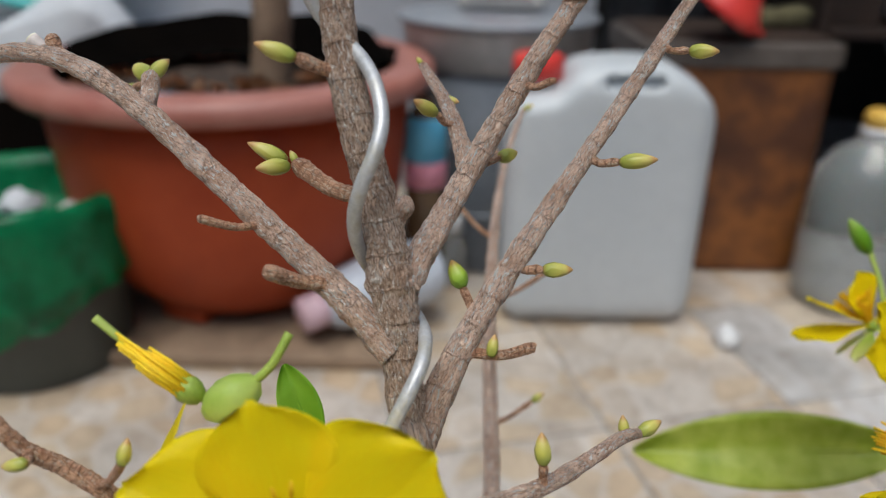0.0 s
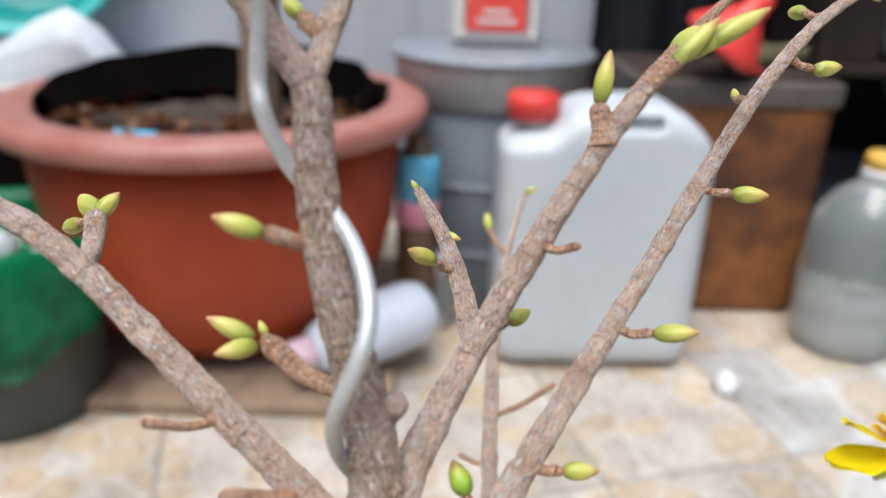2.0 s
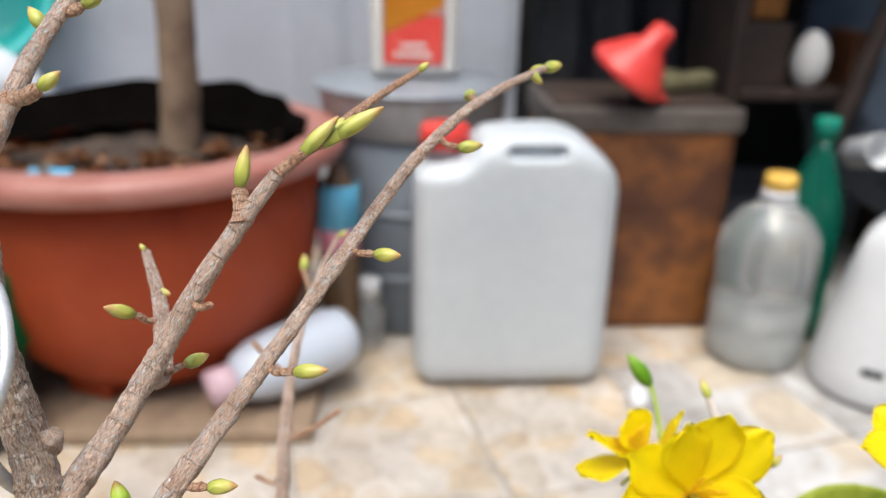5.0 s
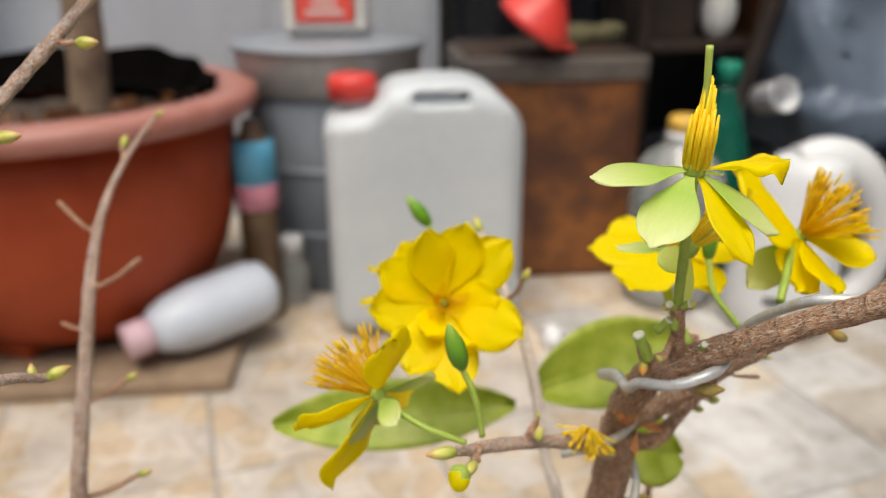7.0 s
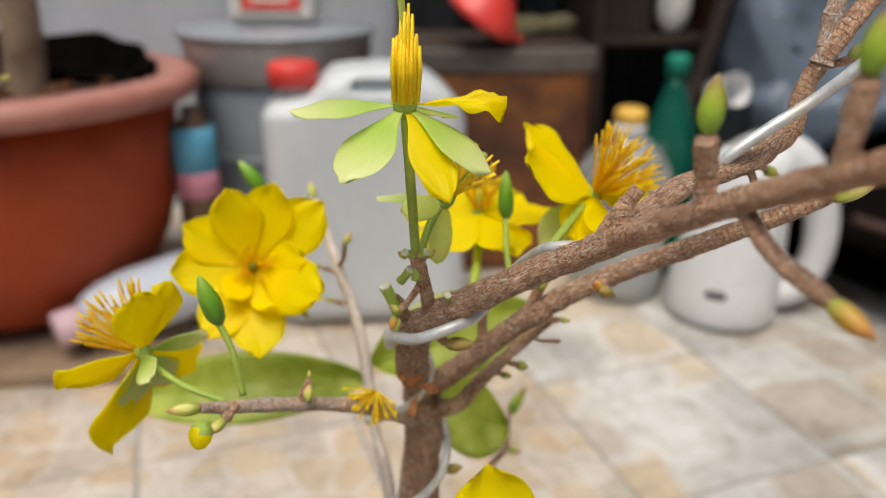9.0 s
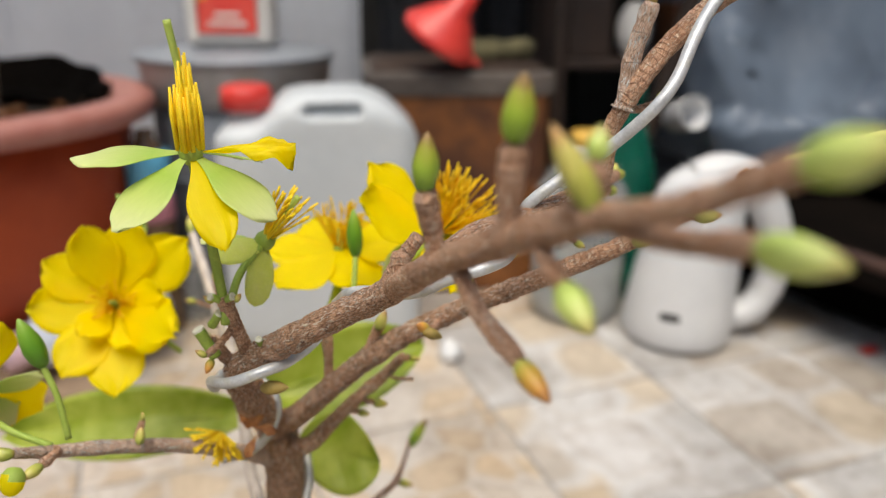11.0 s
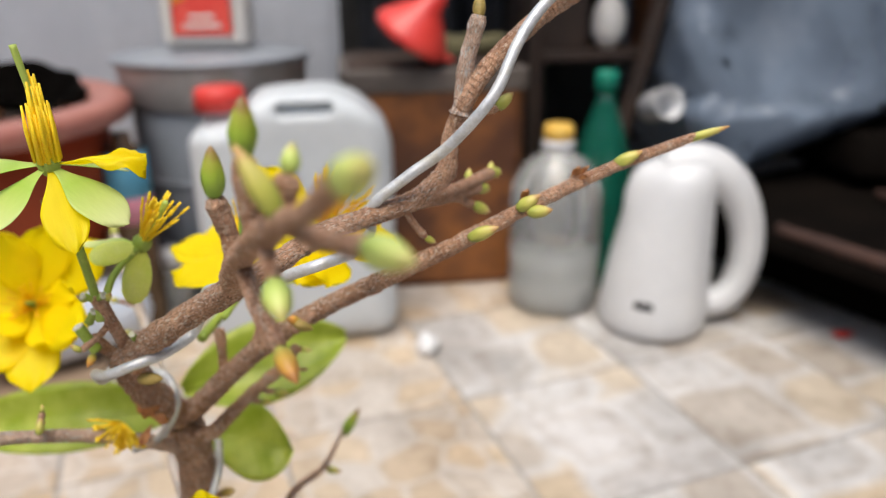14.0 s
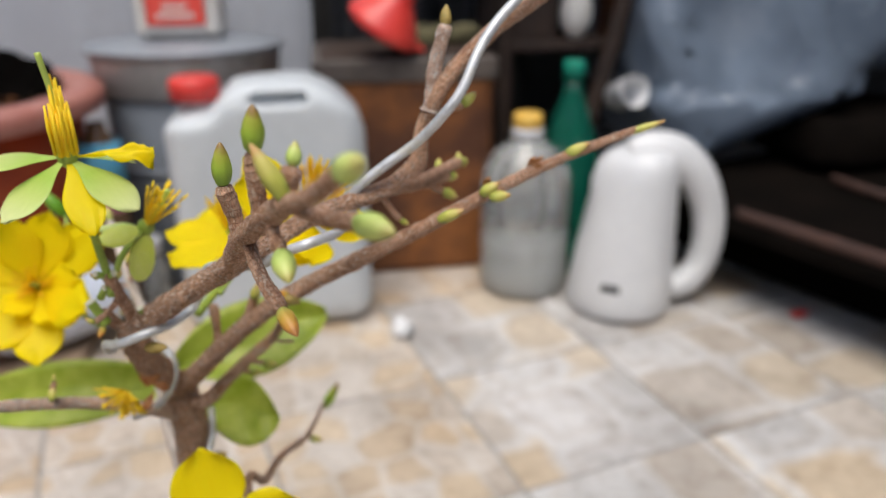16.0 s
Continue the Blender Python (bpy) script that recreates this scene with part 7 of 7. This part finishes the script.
limb("knob", [(0.2750, 0.1170, 0.4745, 0.0022), (0.2795, 0.1165, 0.4825, 0.0024), (0.2845, 0.1160, 0.4900, 0.0020)], TWIG)
for a, b, w in (((-0.0515, 0.1715, 0.5935), (-0.0560, 0.1690, 0.5985), 0.0030), ((-0.0490, 0.1730, 0.5915), (-0.0535, 0.1700, 0.5965), 0.0030), ((-0.0470, 0.1760, 0.5900), (-0.0500, 0.1720, 0.5945), 0.0026),
                ((0.2370, 0.1640, 0.4100), (0.2440, 0.1620, 0.4092), 0.0042), ((0.2365, 0.1650, 0.4060), (0.2330, 0.1600, 0.4010), 0.0036), ((0.3740, 0.1405, 0.4945), (0.3785, 0.1398, 0.4985), 0.0018),
                ((0.3570, 0.1340, 0.4905), (0.3590, 0.1330, 0.4945), 0.0024), ((0.3730, 0.1400, 0.4945), (0.3755, 0.1392, 0.4988), 0.0018), ((0.3745, 0.1402, 0.4940), (0.3785, 0.1390, 0.4958), 0.0016)):
    scale_leaf(a, b, w)
for c, d in (((0.2290, 0.1470, 0.4440), (0.2275, 0.1440, 0.4410)), ((0.2905, 0.1530, 0.4475), (0.2870, 0.1500, 0.4505))):
    bud(c, d, 1.1, "tipped")


def torn_patch(c, facing):
    """A wound where a side shoot was torn off: raw orange wood under lifted bark."""
    bm = bmesh.new()
    bmesh.ops.create_icosphere(bm, subdivisions=4, radius=1.0)
    for v in bm.verts:
        v.co *= 1 + 0.22 * noise.noise(v.co * 2.3) + 0.10 * noise.noise(v.co * 6.0)
        v.co.x, v.co.y, v.co.z = v.co.x * 0.0042, v.co.y * 0.0058, v.co.z * 0.0022
    ob = part("torn_patch", bm, mottled("raw_wood", [(0.20, 0.055, 0.02), (0.55, 0.20, 0.06), (0.70, 0.36, 0.14)], 420, 0.7, fine=2600, bump_by=0.8, dist=0.0006), TREE, "raw orange patch of torn bark")
    ob.matrix_local = Matrix.Translation(Vector(c) - BASE) @ Vector(facing).to_track_quat("Z", "Y").to_matrix().to_4x4()


torn_patch((0.2347, 0.1709, 0.4121), (-0.25, -0.9, 0.3))

# ---------- training wires ----------
WIRE_ONE = [(-0.0156, 0.1270, 0.4480), (-0.0102, 0.1318, 0.4618), (-0.0059, 0.1351, 0.4705), (-0.0033, 0.1400, 0.4748), (-0.0028, 0.1481, 0.4764), (-0.0052, 0.1574, 0.4770), (-0.0102, 0.1629, 0.4795), (-0.0151, 0.1617, 0.4854), (-0.0181, 0.1573, 0.4940), (-0.0185, 0.1530, 0.5034), (-0.0162, 0.1507, 0.5119), (-0.0135, 0.1520, 0.5184), (-0.0124, 0.1559, 0.5241), (-0.0140, 0.1618, 0.5299), (-0.0178, 0.1688, 0.5345), (-0.0228, 0.1743, 0.5380), (-0.0274, 0.1757, 0.5424), (-0.0305, 0.1742, 0.5490), (-0.0321, 0.1733, 0.5548), (-0.0328, 0.1747, 0.5594), (-0.0320, 0.1747, 0.5666), (-0.0312, 0.1730, 0.5754), (-0.0325, 0.1748, 0.5823), (-0.0361, 0.1803, 0.5871), (-0.0411, 0.1855, 0.5899), (-0.0470, 0.1898, 0.5915)]
WIRE_TWO = [(0.2197, 0.1943, 0.3769), (0.2307, 0.1853, 0.3861), (0.2378, 0.1803, 0.3953), (0.2419, 0.1802, 0.4047), (0.2407, 0.1828, 0.4107), (0.2360, 0.1886, 0.4125), (0.2295, 0.1859, 0.4167), (0.2278, 0.1668, 0.4281), (0.2275, 0.1546, 0.4307), (0.2283, 0.1472, 0.4369), (0.2348, 0.1384, 0.4410), (0.2440, 0.1368, 0.4449), (0.2506, 0.1416, 0.4452), (0.2573, 0.1510, 0.4461), (0.2616, 0.1493, 0.4539), (0.2654, 0.1389, 0.4641), (0.2701, 0.1310, 0.4699), (0.2838, 0.1244, 0.4720), (0.2922, 0.1188, 0.4778), (0.3009, 0.1167, 0.4813), (0.3087, 0.1280, 0.4799), (0.3144, 0.1463, 0.4789), (0.3150, 0.1384, 0.4893), (0.3253, 0.1371, 0.4982), (0.3359, 0.1363, 0.5057), (0.3444, 0.1322, 0.5156), (0.3502, 0.1332, 0.5231), (0.3554, 0.1373, 0.5326), (0.3618, 0.1427, 0.5404), (0.3701, 0.1476, 0.5476), (0.3802, 0.1533, 0.5549)]


def wire(points, label):
    o = Vector(points[0])
    rows = np.array([(*(Vector(p) - o), 0.00162) for p in points], float)
    bm = bmesh.new()
    tube(bm, spline(rows, 0.0012), 14, 0.02, 0.0, 300)
    return solid("training_wire", bm, WIRE, label, "wire", tuple(o), group="training wires")


wire(WIRE_ONE, "silver aluminium wire coiled round a bonsai stem")
wire(WIRE_TWO, "silver aluminium wire coiled round a flowering bonsai branch")
wire([(0.2490, 0.2060, 0.3700), (0.2500, 0.1960, 0.3640), (0.2478, 0.1890, 0.3570), (0.2430, 0.1870, 0.3500), (0.2360, 0.1880, 0.3430), (0.2300, 0.1950, 0.3370), (0.2310, 0.2060, 0.3310)], "silver aluminium wire wound down a bonsai trunk")

# ---------- floor tiles ----------


def tile_mesh(mat):
    bm = bmesh.new()
    h = TILE / 2 - 0.0024
    box(bm, -h, h, -h, h, -0.0058, 0.0, 0.0012)
    return mesh_of("tile", bm, mat, False)


TILES = [tile_mesh(TILE_A), tile_mesh(TILE_B)]
rnd = random.Random(5)
C0 = Vector((0.747, 0.622))
ux, uy = Vector((math.cos(TURN), math.sin(TURN))), Vector((-math.sin(TURN), math.cos(TURN)))
for i in range(-11, 9):
    for j in range(-9, 9):
        c = C0 + ux * TILE * (i + 0.5) + uy * TILE * (j + 0.5)
        if not (-1.35 < c.x < 2.2 and -0.75 < c.y < 2.0):
            continue
        ob = new("tile", TILES[0 if (c.x + rnd.uniform(-0.15, 0.15)) > 0.45 else 1])
        ob.parent = FLOOR
        ob.matrix_local = Matrix.Translation((c.x, c.y, rnd.uniform(-0.0004, 0.0004))) @ Matrix.Rotation(TURN + math.pi / 2 * rnd.randrange(4), 4, "Z")
